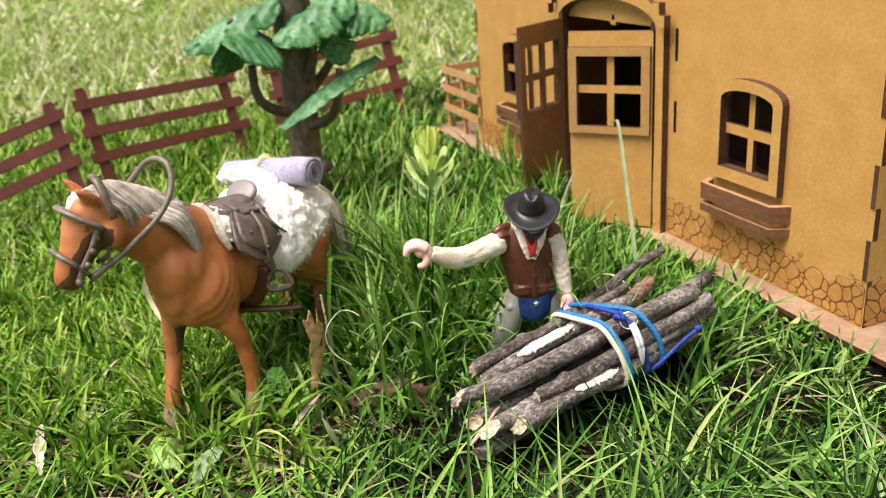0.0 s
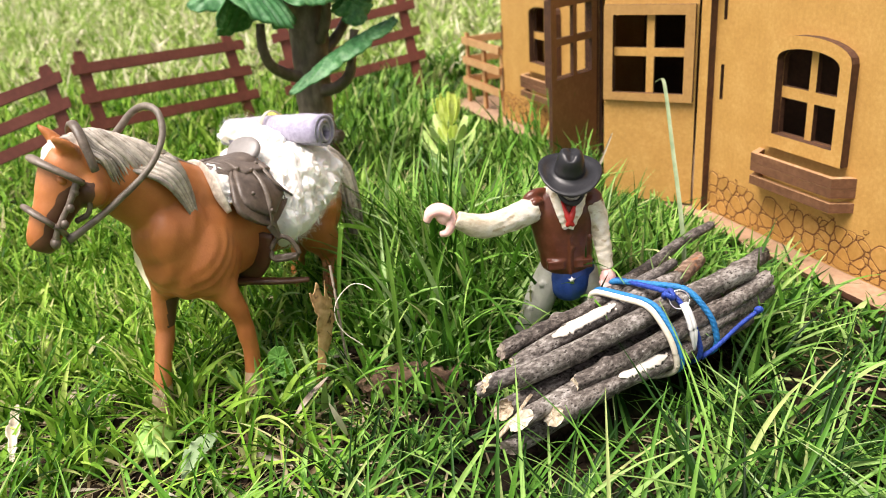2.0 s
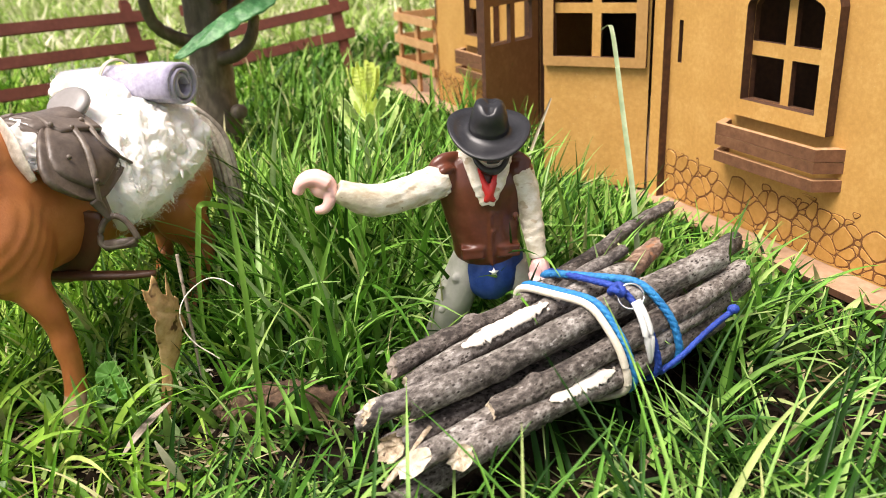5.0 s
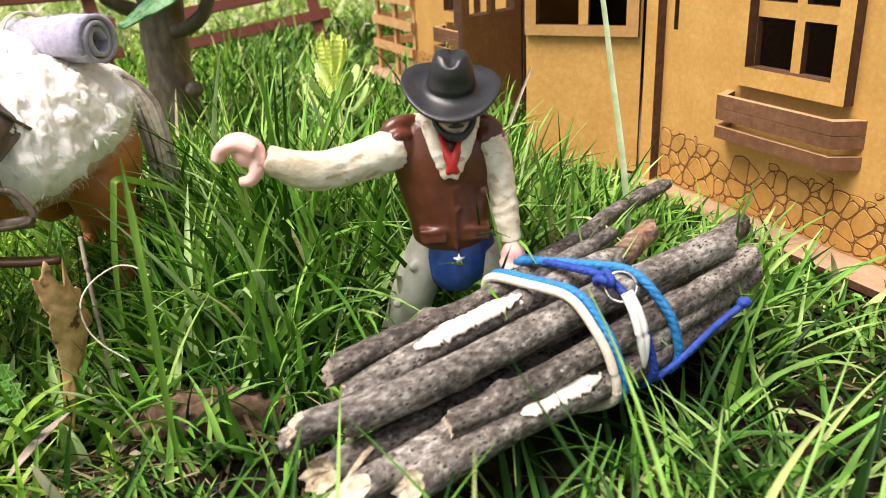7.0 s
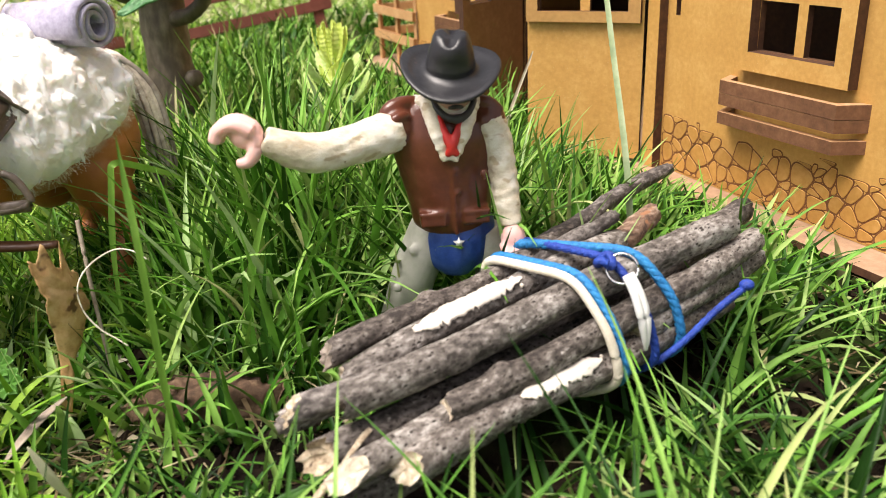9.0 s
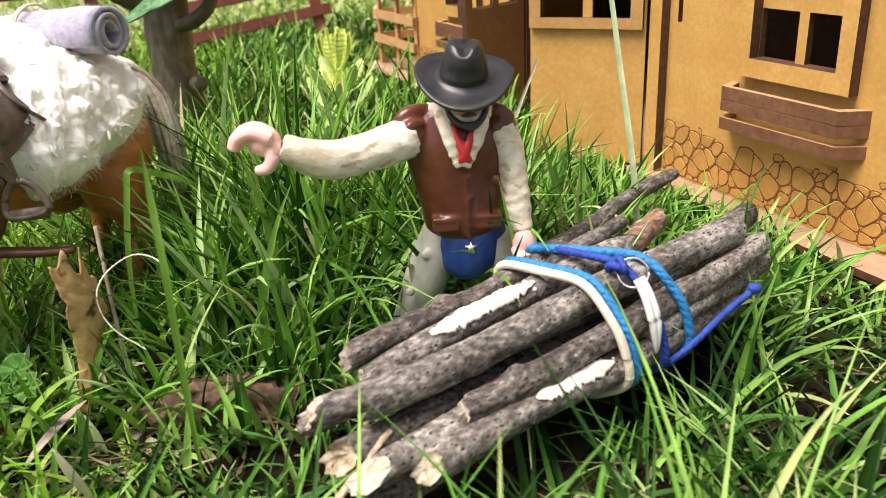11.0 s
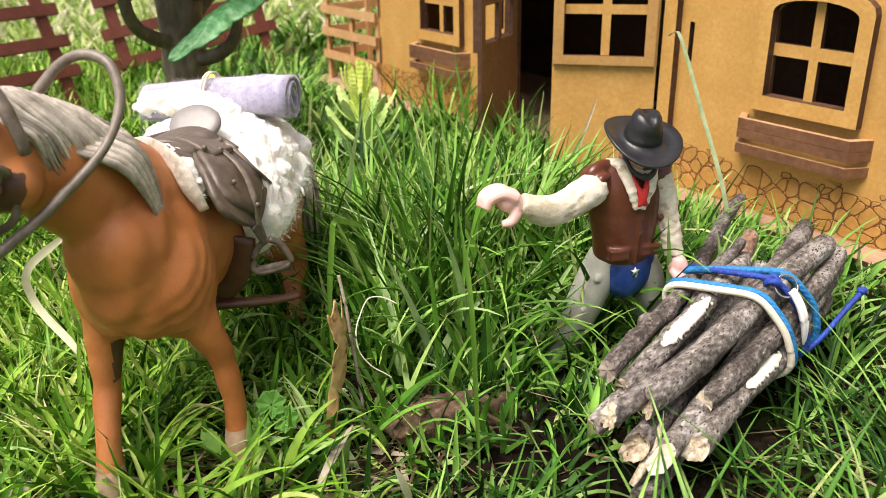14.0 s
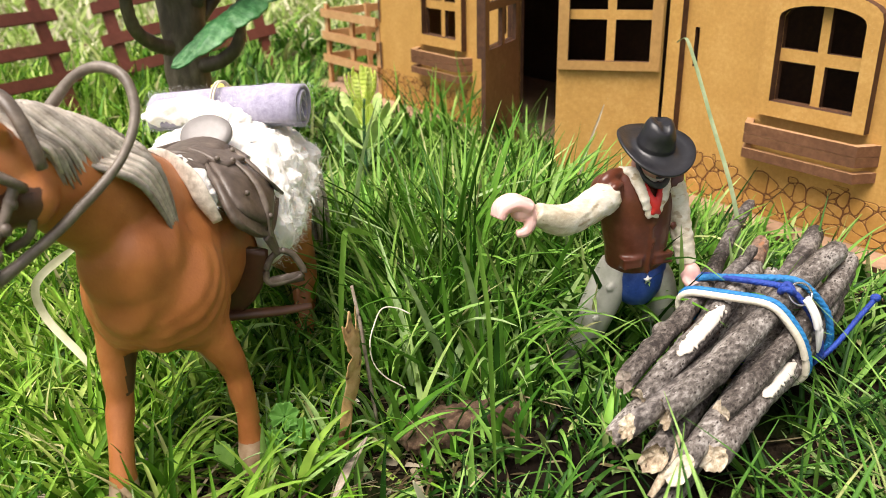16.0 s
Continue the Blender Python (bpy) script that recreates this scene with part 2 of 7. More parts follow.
M_BARK = mat("twig_bark", [(0.034, 0.027, 0.022), (0.180, 0.156, 0.138), (0.49, 0.46, 0.425)], 0.8, 620, spots=[((0.56, 0.53, 0.50), 700, 0.70), ((0.05, 0.038, 0.03), 1300, 0.64)], pits=((0.03, 0.022, 0.017), 620, 0.17), instance=0.18, **BARK)
M_BARKM = mat("mid_grey_twig_bark", [(0.025, 0.019, 0.016), (0.120, 0.100, 0.086), (0.37, 0.34, 0.31)], 0.8, 620, spots=[((0.46, 0.43, 0.40), 420, 0.72), ((0.04, 0.03, 0.024), 1300, 0.63)], pits=((0.025, 0.018, 0.014), 620, 0.18), instance=0.15, **BARK)
M_BARKB = mat("brown_twig_bark", [(0.025, 0.020, 0.017), (0.095, 0.078, 0.067), (0.27, 0.24, 0.22)], 0.8, 620, spots=[((0.42, 0.38, 0.34), 420, 0.68), ((0.03, 0.022, 0.018), 1300, 0.62)], pits=((0.02, 0.015, 0.012), 620, 0.2), instance=0.15, **BARK)
M_BARKR = mat("red_twig_bark", [(0.06, 0.034, 0.024), (0.22, 0.135, 0.09), (0.42, 0.33, 0.26)], 0.8, 560, spots=[((0.3, 0.14, 0.07), 300, 0.6)], **BARK)
M_BARKD = mat("blackened_twig_bark", [(0.014, 0.011, 0.010), (0.066, 0.055, 0.050), (0.26, 0.235, 0.215)], 0.75, 620, spots=[((0.36, 0.33, 0.3), 800, 0.70)], instance=0.2, **BARK)
M_CUT = mat("broken_wood", [(0.20, 0.135, 0.08), (0.50, 0.41, 0.29), (0.76, 0.68, 0.55)], 0.85, 520, bump=1.0, lo=0.36, hi=0.60, spots=[((0.1, 0.065, 0.04), 500, 0.66)])
M_SAWN = mat("fresh_cut_wood", [(0.42, 0.33, 0.22), (0.66, 0.58, 0.46), (0.78, 0.72, 0.62)], 0.8, 500, bump=0.9, lo=0.30, hi=0.6, spots=[((0.22, 0.15, 0.09), 500, 0.68)])
M_OLDCUT = mat("weathered_wood_end", [(0.06, 0.045, 0.035), (0.2, 0.16, 0.13), (0.36, 0.31, 0.26)], 0.9, 300, bump=0.8)
M_PEEL = mat("pale_peeled_wood", [(0.62, 0.54, 0.44), (0.76, 0.69, 0.6), (0.84, 0.78, 0.7)], 0.7, 200, bump=0.3)
M_BLUE = mat("bright_blue_cord", [(0.006, 0.12, 0.33), (0.012, 0.2, 0.5), (0.03, 0.3, 0.62)], 0.55, 1100, bump=0.8)
M_NAVY = mat("royal_blue_cord", [(0.006, 0.02, 0.16), (0.012, 0.05, 0.34), (0.03, 0.1, 0.5)], 0.55, 1100, bump=0.8)
M_CREAM = mat("cream_cord", [(0.58, 0.52, 0.4), (0.72, 0.66, 0.54), (0.8, 0.75, 0.65)], 0.6, 900, bump=0.5)
M_STEEL = mat("steel_ring", [(0.5, 0.5, 0.5), (0.7, 0.7, 0.7)], 0.25, 300, metal=1.0)
M_WHITEP = mat("white_plastic", [(0.7, 0.7, 0.68), (0.8, 0.8, 0.78)], 0.4, 300)
M_FENCE = mat("red_brown_fence_plastic", [(0.11, 0.028, 0.018), (0.15, 0.04, 0.026), (0.2, 0.06, 0.042)], 0.5, 220, bump=0.2)
M_TRUNK = mat("moulded_trunk_plastic", [(0.04, 0.03, 0.021), (0.11, 0.084, 0.062), (0.25, 0.2, 0.155)], 0.5, 150, bump=0.9, stretch=(1, 1, 0.45))
M_TLEAF = mat("green_plastic_leaf", [(0.014, 0.095, 0.026), (0.05, 0.20, 0.062), (0.18, 0.40, 0.17)], 0.45, 300, bump=0.7, translucent=0.05)
M_PTOP = mat("lime_plastic_leaf", [(0.52, 0.66, 0.09), (0.66, 0.78, 0.17), (0.78, 0.86, 0.30)], 0.5, 200, bump=0.2, translucent=0.1)
M_PMID = mat("light_green_plastic_leaf", [(0.44, 0.66, 0.17), (0.58, 0.77, 0.27), (0.70, 0.85, 0.38)], 0.5, 200, bump=0.2, translucent=0.1)
M_PDEEP = mat("dark_green_plastic_stem", [(0.02, 0.08, 0.03), (0.05, 0.15, 0.06)], 0.5, 200)
M_PLOW = mat("blue_green_plastic_leaf", [(0.22, 0.46, 0.20), (0.38, 0.62, 0.26), (0.58, 0.76, 0.36)], 0.45, 200, bump=0.2, translucent=0.1)
M_LOG = mat("red_brown_bark_chunk", [(0.028, 0.015, 0.009), (0.115, 0.066, 0.038), (0.29, 0.195, 0.12)], 0.9, 300, detail=12, bump=1.0)
M_DLEAF = mat("dry_brown_leaf", [(0.30, 0.145, 0.05), (0.60, 0.37, 0.16), (0.78, 0.57, 0.32)], 0.7, 200, bump=0.6, spots=[((0.16, 0.075, 0.03), 160, 0.60)], translucent=0.15)
M_WEED = mat("broad_weed_leaf", [(0.075, 0.23, 0.03), (0.13, 0.33, 0.055), (0.23, 0.44, 0.11)], 0.5, 140, bump=0.3, translucent=0.2)
M_BROAD = mat("broad_grass_blade", [(0.09, 0.22, 0.022), (0.16, 0.33, 0.04), (0.25, 0.44, 0.08)], 0.5, 160, bump=0.3, stretch=(1, 1, 0.2), translucent=0.25)
M_PWEED = mat("pale_weed_leaf", [(0.17, 0.38, 0.05), (0.28, 0.52, 0.1), (0.42, 0.62, 0.2)], 0.5, 140, bump=0.4, translucent=0.2)
M_GWEED = mat("downy_grey_weed_leaf", [(0.16, 0.27, 0.12), (0.25, 0.37, 0.18), (0.36, 0.46, 0.27)], 0.75, 160, bump=0.5, sheen=0.4, translucent=0.15)
M_BLEACHED = mat("bleached_dead_leaf", [(0.45, 0.38, 0.27), (0.62, 0.55, 0.43), (0.76, 0.71, 0.6)], 0.7, 240, bump=0.4, stretch=(0.3, 1, 1))
M_TALL = mat("dull_grass_blade", [(0.17, 0.24, 0.12), (0.26, 0.34, 0.18), (0.38, 0.44, 0.27)], 0.55, 140, translucent=0.2)
M_PALE = mat("pale_dry_blade", [(0.5, 0.5, 0.3), (0.7, 0.68, 0.5)], 0.6, 200, bump=0.2, translucent=0.2)


def add_thatch(m):
    """Beyond the toy farm the soil is covered by a mat of pale green and straw-coloured thatch."""
    n, l = m.node_tree.nodes, m.node_tree.links
    b = n["Principled BSDF"]
    old = b.inputs["Base Color"].links[0].from_socket
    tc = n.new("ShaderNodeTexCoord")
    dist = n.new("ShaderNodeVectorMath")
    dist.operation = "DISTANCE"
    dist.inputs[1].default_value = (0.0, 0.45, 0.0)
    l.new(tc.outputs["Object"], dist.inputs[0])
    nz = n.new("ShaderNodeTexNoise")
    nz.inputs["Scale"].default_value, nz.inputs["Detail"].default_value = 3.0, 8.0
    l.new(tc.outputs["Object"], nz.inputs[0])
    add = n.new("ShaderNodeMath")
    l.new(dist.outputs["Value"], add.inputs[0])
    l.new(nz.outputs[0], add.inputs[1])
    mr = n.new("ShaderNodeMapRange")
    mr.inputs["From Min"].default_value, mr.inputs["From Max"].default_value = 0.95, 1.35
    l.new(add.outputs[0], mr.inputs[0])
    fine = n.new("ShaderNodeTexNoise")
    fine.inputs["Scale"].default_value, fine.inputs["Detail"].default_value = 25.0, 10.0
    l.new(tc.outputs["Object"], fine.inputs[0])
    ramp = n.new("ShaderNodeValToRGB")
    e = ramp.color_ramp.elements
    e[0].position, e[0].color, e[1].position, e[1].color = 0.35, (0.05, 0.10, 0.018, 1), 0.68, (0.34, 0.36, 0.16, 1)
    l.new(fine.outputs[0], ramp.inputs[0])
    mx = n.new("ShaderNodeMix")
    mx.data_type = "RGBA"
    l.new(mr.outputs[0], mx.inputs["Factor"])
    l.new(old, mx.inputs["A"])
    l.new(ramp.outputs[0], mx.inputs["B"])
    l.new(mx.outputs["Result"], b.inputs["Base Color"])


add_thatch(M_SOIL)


# ---- mesh helpers ----
def link(name, bm, mats, parent=None, label="", smooth=True, m=None):
    me = bpy.data.meshes.new(name)
    bmesh.ops.recalc_face_normals(bm, faces=bm.faces[:])
    bm.to_mesh(me)
    bm.free()
    for k in mats if isinstance(mats, (list, tuple)) else [mats]:
        me.materials.append(k)
    if smooth:
        me.shade_smooth()
    ob = new(name, me)
    if parent:
        ob.parent = parent
    if m is not None:
        ob.matrix_basis = m
    if label:
        ob["label"] = label
    return ob


def part(name, bm, mats, parent, label="", smooth=False, m=None):
    return link(name, bm, mats, parent, label, smooth, m)


def empty(name, m=None):
    ob = new(name)
    if m is not None:
        ob.matrix_basis = m
    return ob


def frame_of(d, up=Vector((0, 0, 1))):
    d = d.normalized()
    if abs(d.dot(up)) > 0.97:
        up = Vector((0, 1, 0))
    a = d.cross(up).normalized()
    return a, a.cross(d).normalized()


def rings(bm, loops, mi=0, close=True):
    """Skins a list of vertex rings and caps the ends."""
    n = len(loops[0])
    faces = []
    for p, q in zip(loops, loops[1:]):
        for i in range(n):
            faces.append(bm.faces.new((p[i], p[(i + 1) % n], q[(i + 1) % n], q[i])))
    if close:
        faces += [bm.faces.new(loops[0][::-1]), bm.faces.new(loops[-1])]
    for f in faces:
        f.material_index = mi
    return faces


def spline(pts, k=6):
    """Catmull-Rom through rows of numbers."""
    p = [np.array(a, float) for a in pts]
    p = [2 * p[0] - p[1]] + p + [2 * p[-1] - p[-2]]
    out = []
    for i in range(1, len(p) - 2):
        for j in range(k):
            t = j / k
            out.append(0.5 * (2 * p[i] + (p[i + 1] - p[i - 1]) * t + (2 * p[i - 1] - 5 * p[i] + 4 * p[i + 1] - p[i + 2]) * t * t
                              + (3 * p[i] - p[i - 1] - 3 * p[i + 1] + p[i + 2]) * t ** 3))
    out.append(p[-2])
    return out


def tube(bm, pts, seg=10, mi=0, k=5, up=Vector((0, 0, 1)), wob=0.0, flat=1.0):
    """A smooth round or flattened tube; pts: rows of x, y, z, radius (and second radius)."""
    rows = spline(pts, k) if k > 1 else [np.array(a, float) for a in pts]
    loops = []
    for i, r in enumerate(rows):
        c = Vector(r[:3])
        d = Vector(rows[min(i + 1, len(rows) - 1)][:3]) - Vector(rows[max(i - 1, 0)][:3])
        a, b = frame_of(d, up)
        ra = max(r[3], 1e-5)
        rb = max(r[4], 1e-5) if len(r) > 4 else ra * flat
        ring = []
        for j in range(seg):
            th = 2 * math.pi * j / seg
            o = a * (math.cos(th) * ra) + b * (math.sin(th) * rb)
            if wob:
                o *= 1 + wob * noise.noise((c + o) * 260)
            ring.append(bm.verts.new(c + o))
        loops.append(ring)
    rings(bm, loops, mi)
    return loops


def box(bm, x0, x1, y0, y1, z0, z1, mi=0, edge=None):
    """A box; edge: material index of the faces across x and z (cut edges)."""
    v = [bm.verts.new((x, y, z)) for x in (x0, x1) for y in (y0, y1) for z in (z0, z1)]
    for k, q in enumerate(((0, 1, 3, 2), (4, 6, 7, 5), (0, 4, 5, 1), (2, 3, 7, 6), (0, 2, 6, 4), (1, 5, 7, 3))):
        f = bm.faces.new([v[i] for i in q])
        f.material_index = mi if edge is None or k in (2, 3) else edge


def panel(bm, outer, holes, y0, y1, front=0, edge=1, back=None):
    """A cut board in the x-z plane from y0 to y1, with holes."""
    loops = [outer] + list(holes)
    edges, tops = [], []
    for lp in loops:
        vs = [bm.verts.new((x, y0, z)) for x, z in lp]
        es = [bm.edges.new((vs[i], vs[(i + 1) % len(vs)])) for i in range(len(vs))]
        edges += es
        tops.append(vs)
    got = bmesh.ops.triangle_fill(bm, use_beauty=True, use_dissolve=False, edges=edges, normal=(0, -1, 0))
    fs = [g for g in got["geom"] if isinstance(g, bmesh.types.BMFace)]
    twin = {}
    for vs in tops:
        for v in vs:
            twin[v] = bm.verts.new((v.co.x, y1, v.co.z))
    for f in fs:
        f.material_index = front
        g = bm.faces.new([twin[v] for v in reversed(f.verts)])
        g.material_index = front if back is None else back
    for vs in tops:
        for i in range(len(vs)):
            a, b = vs[i], vs[(i + 1) % len(vs)]
            g = bm.faces.new((a, twin[a], twin[b], b))
            g.material_index = edge


def rect(x0, x1, z0, z1):
    return [(x0, z0), (x1, z0), (x1, z1), (x0, z1)]


def arch(x0, x1, z0, zs, za, n=12):
    """An opening with a segmental arch: sides up to zs, crown at za."""
    c, h = (x0 + x1) / 2, (x1 - x0) / 2
    top = [(c + h * math.cos(math.pi * i / n), zs + (za - zs) * math.sin(math.pi * i / n) ** 0.9) for i in range(n + 1)]
    return [(x0, z0), (x1, z0)] + top


def fused(bm, voxel, smooth, name):
    """The outer skin of overlapping solids as one smooth mesh."""
    me = bpy.data.meshes.new(name)
    bmesh.ops.recalc_face_normals(bm, faces=bm.faces[:])
    bm.to_mesh(me)
    bm.free()
    ob = new(name, me)
    r = ob.modifiers.new("r", "REMESH")
    r.mode, r.voxel_size = "VOXEL", voxel
    s = ob.modifiers.new("s", "SMOOTH")
    s.factor, s.iterations = 0.5, smooth
    bpy.context.view_layer.update()
    done = bpy.data.meshes.new_from_object(ob.evaluated_get(bpy.context.evaluated_depsgraph_get()))
    bpy.data.objects.remove(ob)
    bpy.data.meshes.remove(me)
    out = bmesh.new()
    out.from_mesh(done)
    bpy.data.meshes.remove(done)
    return out


def absorb(bm, other, mi):
    """Adds another bmesh with one material index."""
    for f in other.faces:
        f.material_index = mi
    me = bpy.data.meshes.new("tmp")
    other.to_mesh(me)
    other.free()
    bm.from_mesh(me)
    bpy.data.meshes.remove(me)


# ---- ground ----
def ground_z(x, y):
    g = np.interp(y, [-2, 0.2, 0.32, 0.42, 0.52, 0.7, 0.85, 1.0, 1.5, 3.0, 8.0, 60.0], [-0.03, -0.02, -0.012, 0.0, 0.004, 0.012, 0.030, 0.050, 0.085, 0.17, 0.75, 5.0])
    g = g + 0.012 * np.clip(x, -0.3, 0.3) + 0.003 * np.sin(x * 41 + 1.3) * np.sin(y * 37) + 0.0015 * np.sin(x * 97) * np.cos(y * 83 + 0.5)
    g = g + 0.017 * np.exp(-((x + 0.105) / 0.07) ** 2 - ((y - 0.715) / 0.05) ** 2)
    # levelled bed under the house board
    hx, hy = (x - 0.1389) * 0.33 + (y - 0.6482) * -0.944, (x - 0.1389) * 0.944 + (y - 0.6482) * 0.33
    out = np.hypot(np.maximum(np.abs(hx + 0.035) - 0.345, 0), np.maximum(np.abs(hy - 0.08) - 0.115, 0))
    return g - np.exp(-(out / 0.028) ** 2) * np.maximum(0, g - (0.0125 - 0.0436 * hx))


def make_ground():
    bm = bmesh.new()
    def line(fine0, fine1, step, far):
        mid = list(np.arange(fine0, fine1, step))
        out, d = [], step
        a, b = fine0, fine1
        lo, hi = [], []
        while b < far:
            hi.append(b)
            d *= 1.25
            b += d
            a -= d
            lo.append(a)
        return lo[::-1] + mid + hi + [far]
    xs, ys = line(-0.6, 0.6, 0.02, 60), line(0.0, 1.4, 0.02, 60)
    vs = [[bm.verts.new((x, y, float(ground_z(x, y)))) for x in xs] for y in ys]
    for j in range(len(ys) - 1):
        for i in range(len(xs) - 1):
            bm.faces.new((vs[j][i], vs[j][i + 1], vs[j + 1][i + 1], vs[j + 1][i]))
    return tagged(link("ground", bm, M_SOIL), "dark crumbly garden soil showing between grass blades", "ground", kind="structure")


make_ground()

# ---- toy house of laser-cut fibreboard ----
H_AX = Matrix(((0.33, 0.944, 0, 0.1389), (-0.944, 0.33, 0, 0.6482), (0, 0, 1, 0), (0, 0, 0, 1)))
HOUSE = Matrix.Translation((0, 0, 0.003)) @ H_AX @ Matrix.Rotation(radians(2.5), 4, "Y")
Z0 = 0.0155
WIN = 0.16


def window_panes(c):
    """Four openings round a cross of glazing bars, the upper two under a segmental arch."""
    h, zb, zs, za = 0.0228, 0.0815, 0.1245, 0.1315
    lo = [rect(c - h, c - 0.0025, zb, 0.1020), rect(c + 0.0025, c + h, zb, 0.1020)]
    def crown(x):
        return zs + (za - zs) * math.sqrt(max(0, 1 - ((x - c) / h) ** 2))
    up = []
    for a, b in ((c - h, c - 0.0025), (c + 0.0025, c + h)):
        up.append([(a, 0.1085), (b, 0.1085)] + [(b + (a - b) * i / 8, crown(b + (a - b) * i / 8)) for i in range(9)])
    return lo + up


def stone_cells(x0, x1, z0, z1, n, seed):
    """Irregular stone outlines: cells round jittered centres."""
    rnd = random.Random(seed)
    rows = 4
    cols = max(2, int(n / rows))
    pts = []
    for r in range(-1, rows + 1):
        for c in range(-1, cols + 1):
            pts.append((x0 + (x1 - x0) * (c + 0.5 + 0.5 * (r % 2) + rnd.uniform(-0.85, 0.85)) / cols, z0 + (z1 - z0) * (r + 0.5 + rnd.uniform(-0.62, 0.62)) / rows))
    size = [rnd.choice((-1, -0.6, 0, 0.6, 1.3)) * 1.7e-5 for _ in pts]
    cells = []
    for i, p in enumerate(pts):
        poly = [(p[0] - 0.015, p[1] - 0.012), (p[0] + 0.015, p[1] - 0.012), (p[0] + 0.015, p[1] + 0.012), (p[0] - 0.015, p[1] + 0.012)]
        cuts = []
        for j, q in enumerate(pts):
            if j != i:
                dd = math.hypot(q[0] - p[0], q[1] - p[1])
                f = 0.5 + (size[i] - size[j]) / (2 * dd * dd)
                cuts.append((p[0] + (q[0] - p[0]) * f, p[1] + (q[1] - p[1]) * f, q[0] - p[0], q[1] - p[1]))
        cuts += [(x0, 0, -1, 0), (x1, 0, 1, 0), (0, z0, 0, -1), (0, z1 + rnd.uniform(-0.003, 0.002), 0, 1)]
        for mx, mz, nx, nz in cuts:
            new_poly = []
            for k in range(len(poly)):
                a, b = poly[k], poly[(k + 1) % len(poly)]
                da, db = (a[0] - mx) * nx + (a[1] - mz) * nz, (b[0] - mx) * nx + (b[1] - mz) * nz
                if da <= 0:
                    new_poly.append(a)
                if da * db < 0:
                    t = da / (da - db)
                    new_poly.append((a[0] + (b[0] - a[0]) * t, a[1] + (b[1] - a[1]) * t))
            poly = new_poly
            if len(poly) < 3:
                break
        if len(poly) >= 3:
            area = abs(sum(poly[k][0] * poly[(k + 1) % len(poly)][1] - poly[(k + 1) % len(poly)][0] * poly[k][1] for k in range(len(poly)))) / 2
            if area > 5e-6 and not (min(p[1] for p in poly) > z0 + 0.62 * (z1 - z0) and rnd.random() < 0.3):
                cells.append(poly)
    return cells


def shrink(poly, d):
    cx, cz = sum(p[0] for p in poly) / len(poly), sum(p[1] for p in poly) / len(poly)
    out = []
    for x, z in poly:
        r = math.hypot(x - cx, z - cz)
        f = max(0.3, (r - d * 1.25) / r) if r > 1e-6 else 1
        out.append((cx + (x - cx) * f, cz + (z - cz) * f))
    return out


def soften(poly, times=2):
    for _ in range(times):
        out = []
        for k in range(len(poly)):
            a, b = poly[k], poly[(k + 1) % len(poly)]
            out += [(a[0] * 0.78 + b[0] * 0.22, a[1] * 0.78 + b[1] * 0.22), (a[0] * 0.22 + b[0] * 0.78, a[1] * 0.22 + b[1] * 0.78)]
        poly = out
    return poly


STONES = []


def stones(wall, x0, x1, n, seed, m=None):
    """Stones burnt into the foot of a wall: dark lines, and stone faces a little proud. The faces are linked at the end of the file."""
    for poly in stone_cells(x0, x1, Z0 + 0.0008, Z0 + 0.0265, n, seed):
        STONES.append((wall, poly, m))


def flower_box(c, house):
    """A two-tier window box: an upper trough rim and a lower rim, each a ring with splayed ends."""
    fb = empty("flower_box")
    fb.parent = house
    for name, z0, z1 in (("upper_rim", 0.0635, 0.0690), ("middle_rim", 0.0583, 0.0632), ("lower_rim", 0.0500, 0.0552)):
        bm = bmesh.new()
        fo, fi, dep = 0.0315, 0.0375, -0.011
        outer = [(c - fi, 0.0), (c - fo, dep), (c + fo, dep), (c + fi, 0.0)]
        inner = [(c - fi + 0.0045, 0.0), (c - fo + 0.003, dep + 0.003), (c + fo - 0.003, dep + 0.003), (c + fi - 0.0045, 0.0)]
        vo = [[bm.verts.new((x, y, z)) for x, y in outer] for z in (z0, z1)]
        vi = [[bm.verts.new((x, y, z)) for x, y in inner] for z in (z0, z1)]
        for i in range(3):
            for q, mi in (((vo[0][i], vo[0][i + 1], vo[1][i + 1], vo[1][i]), 1), ((vi[0][i], vi[1][i], vi[1][i + 1], vi[0][i + 1]), 1),
                          ((vo[1][i], vo[1][i + 1], vi[1][i + 1], vi[1][i]), 0), ((vo[0][i], vi[0][i], vi[0][i + 1], vo[0][i + 1]), 0)):
                bm.faces.new(q).material_index = mi
        for i in (0, 3):
            bm.faces.new((vo[0][i], vo[1][i], vi[1][i], vi[0][i])).material_index = 1
        part(name, bm, [M_BOX, M_BOXE], fb)
    tagged(fb, "two-tier brown fibreboard window box with dark cut edges")
    return fb


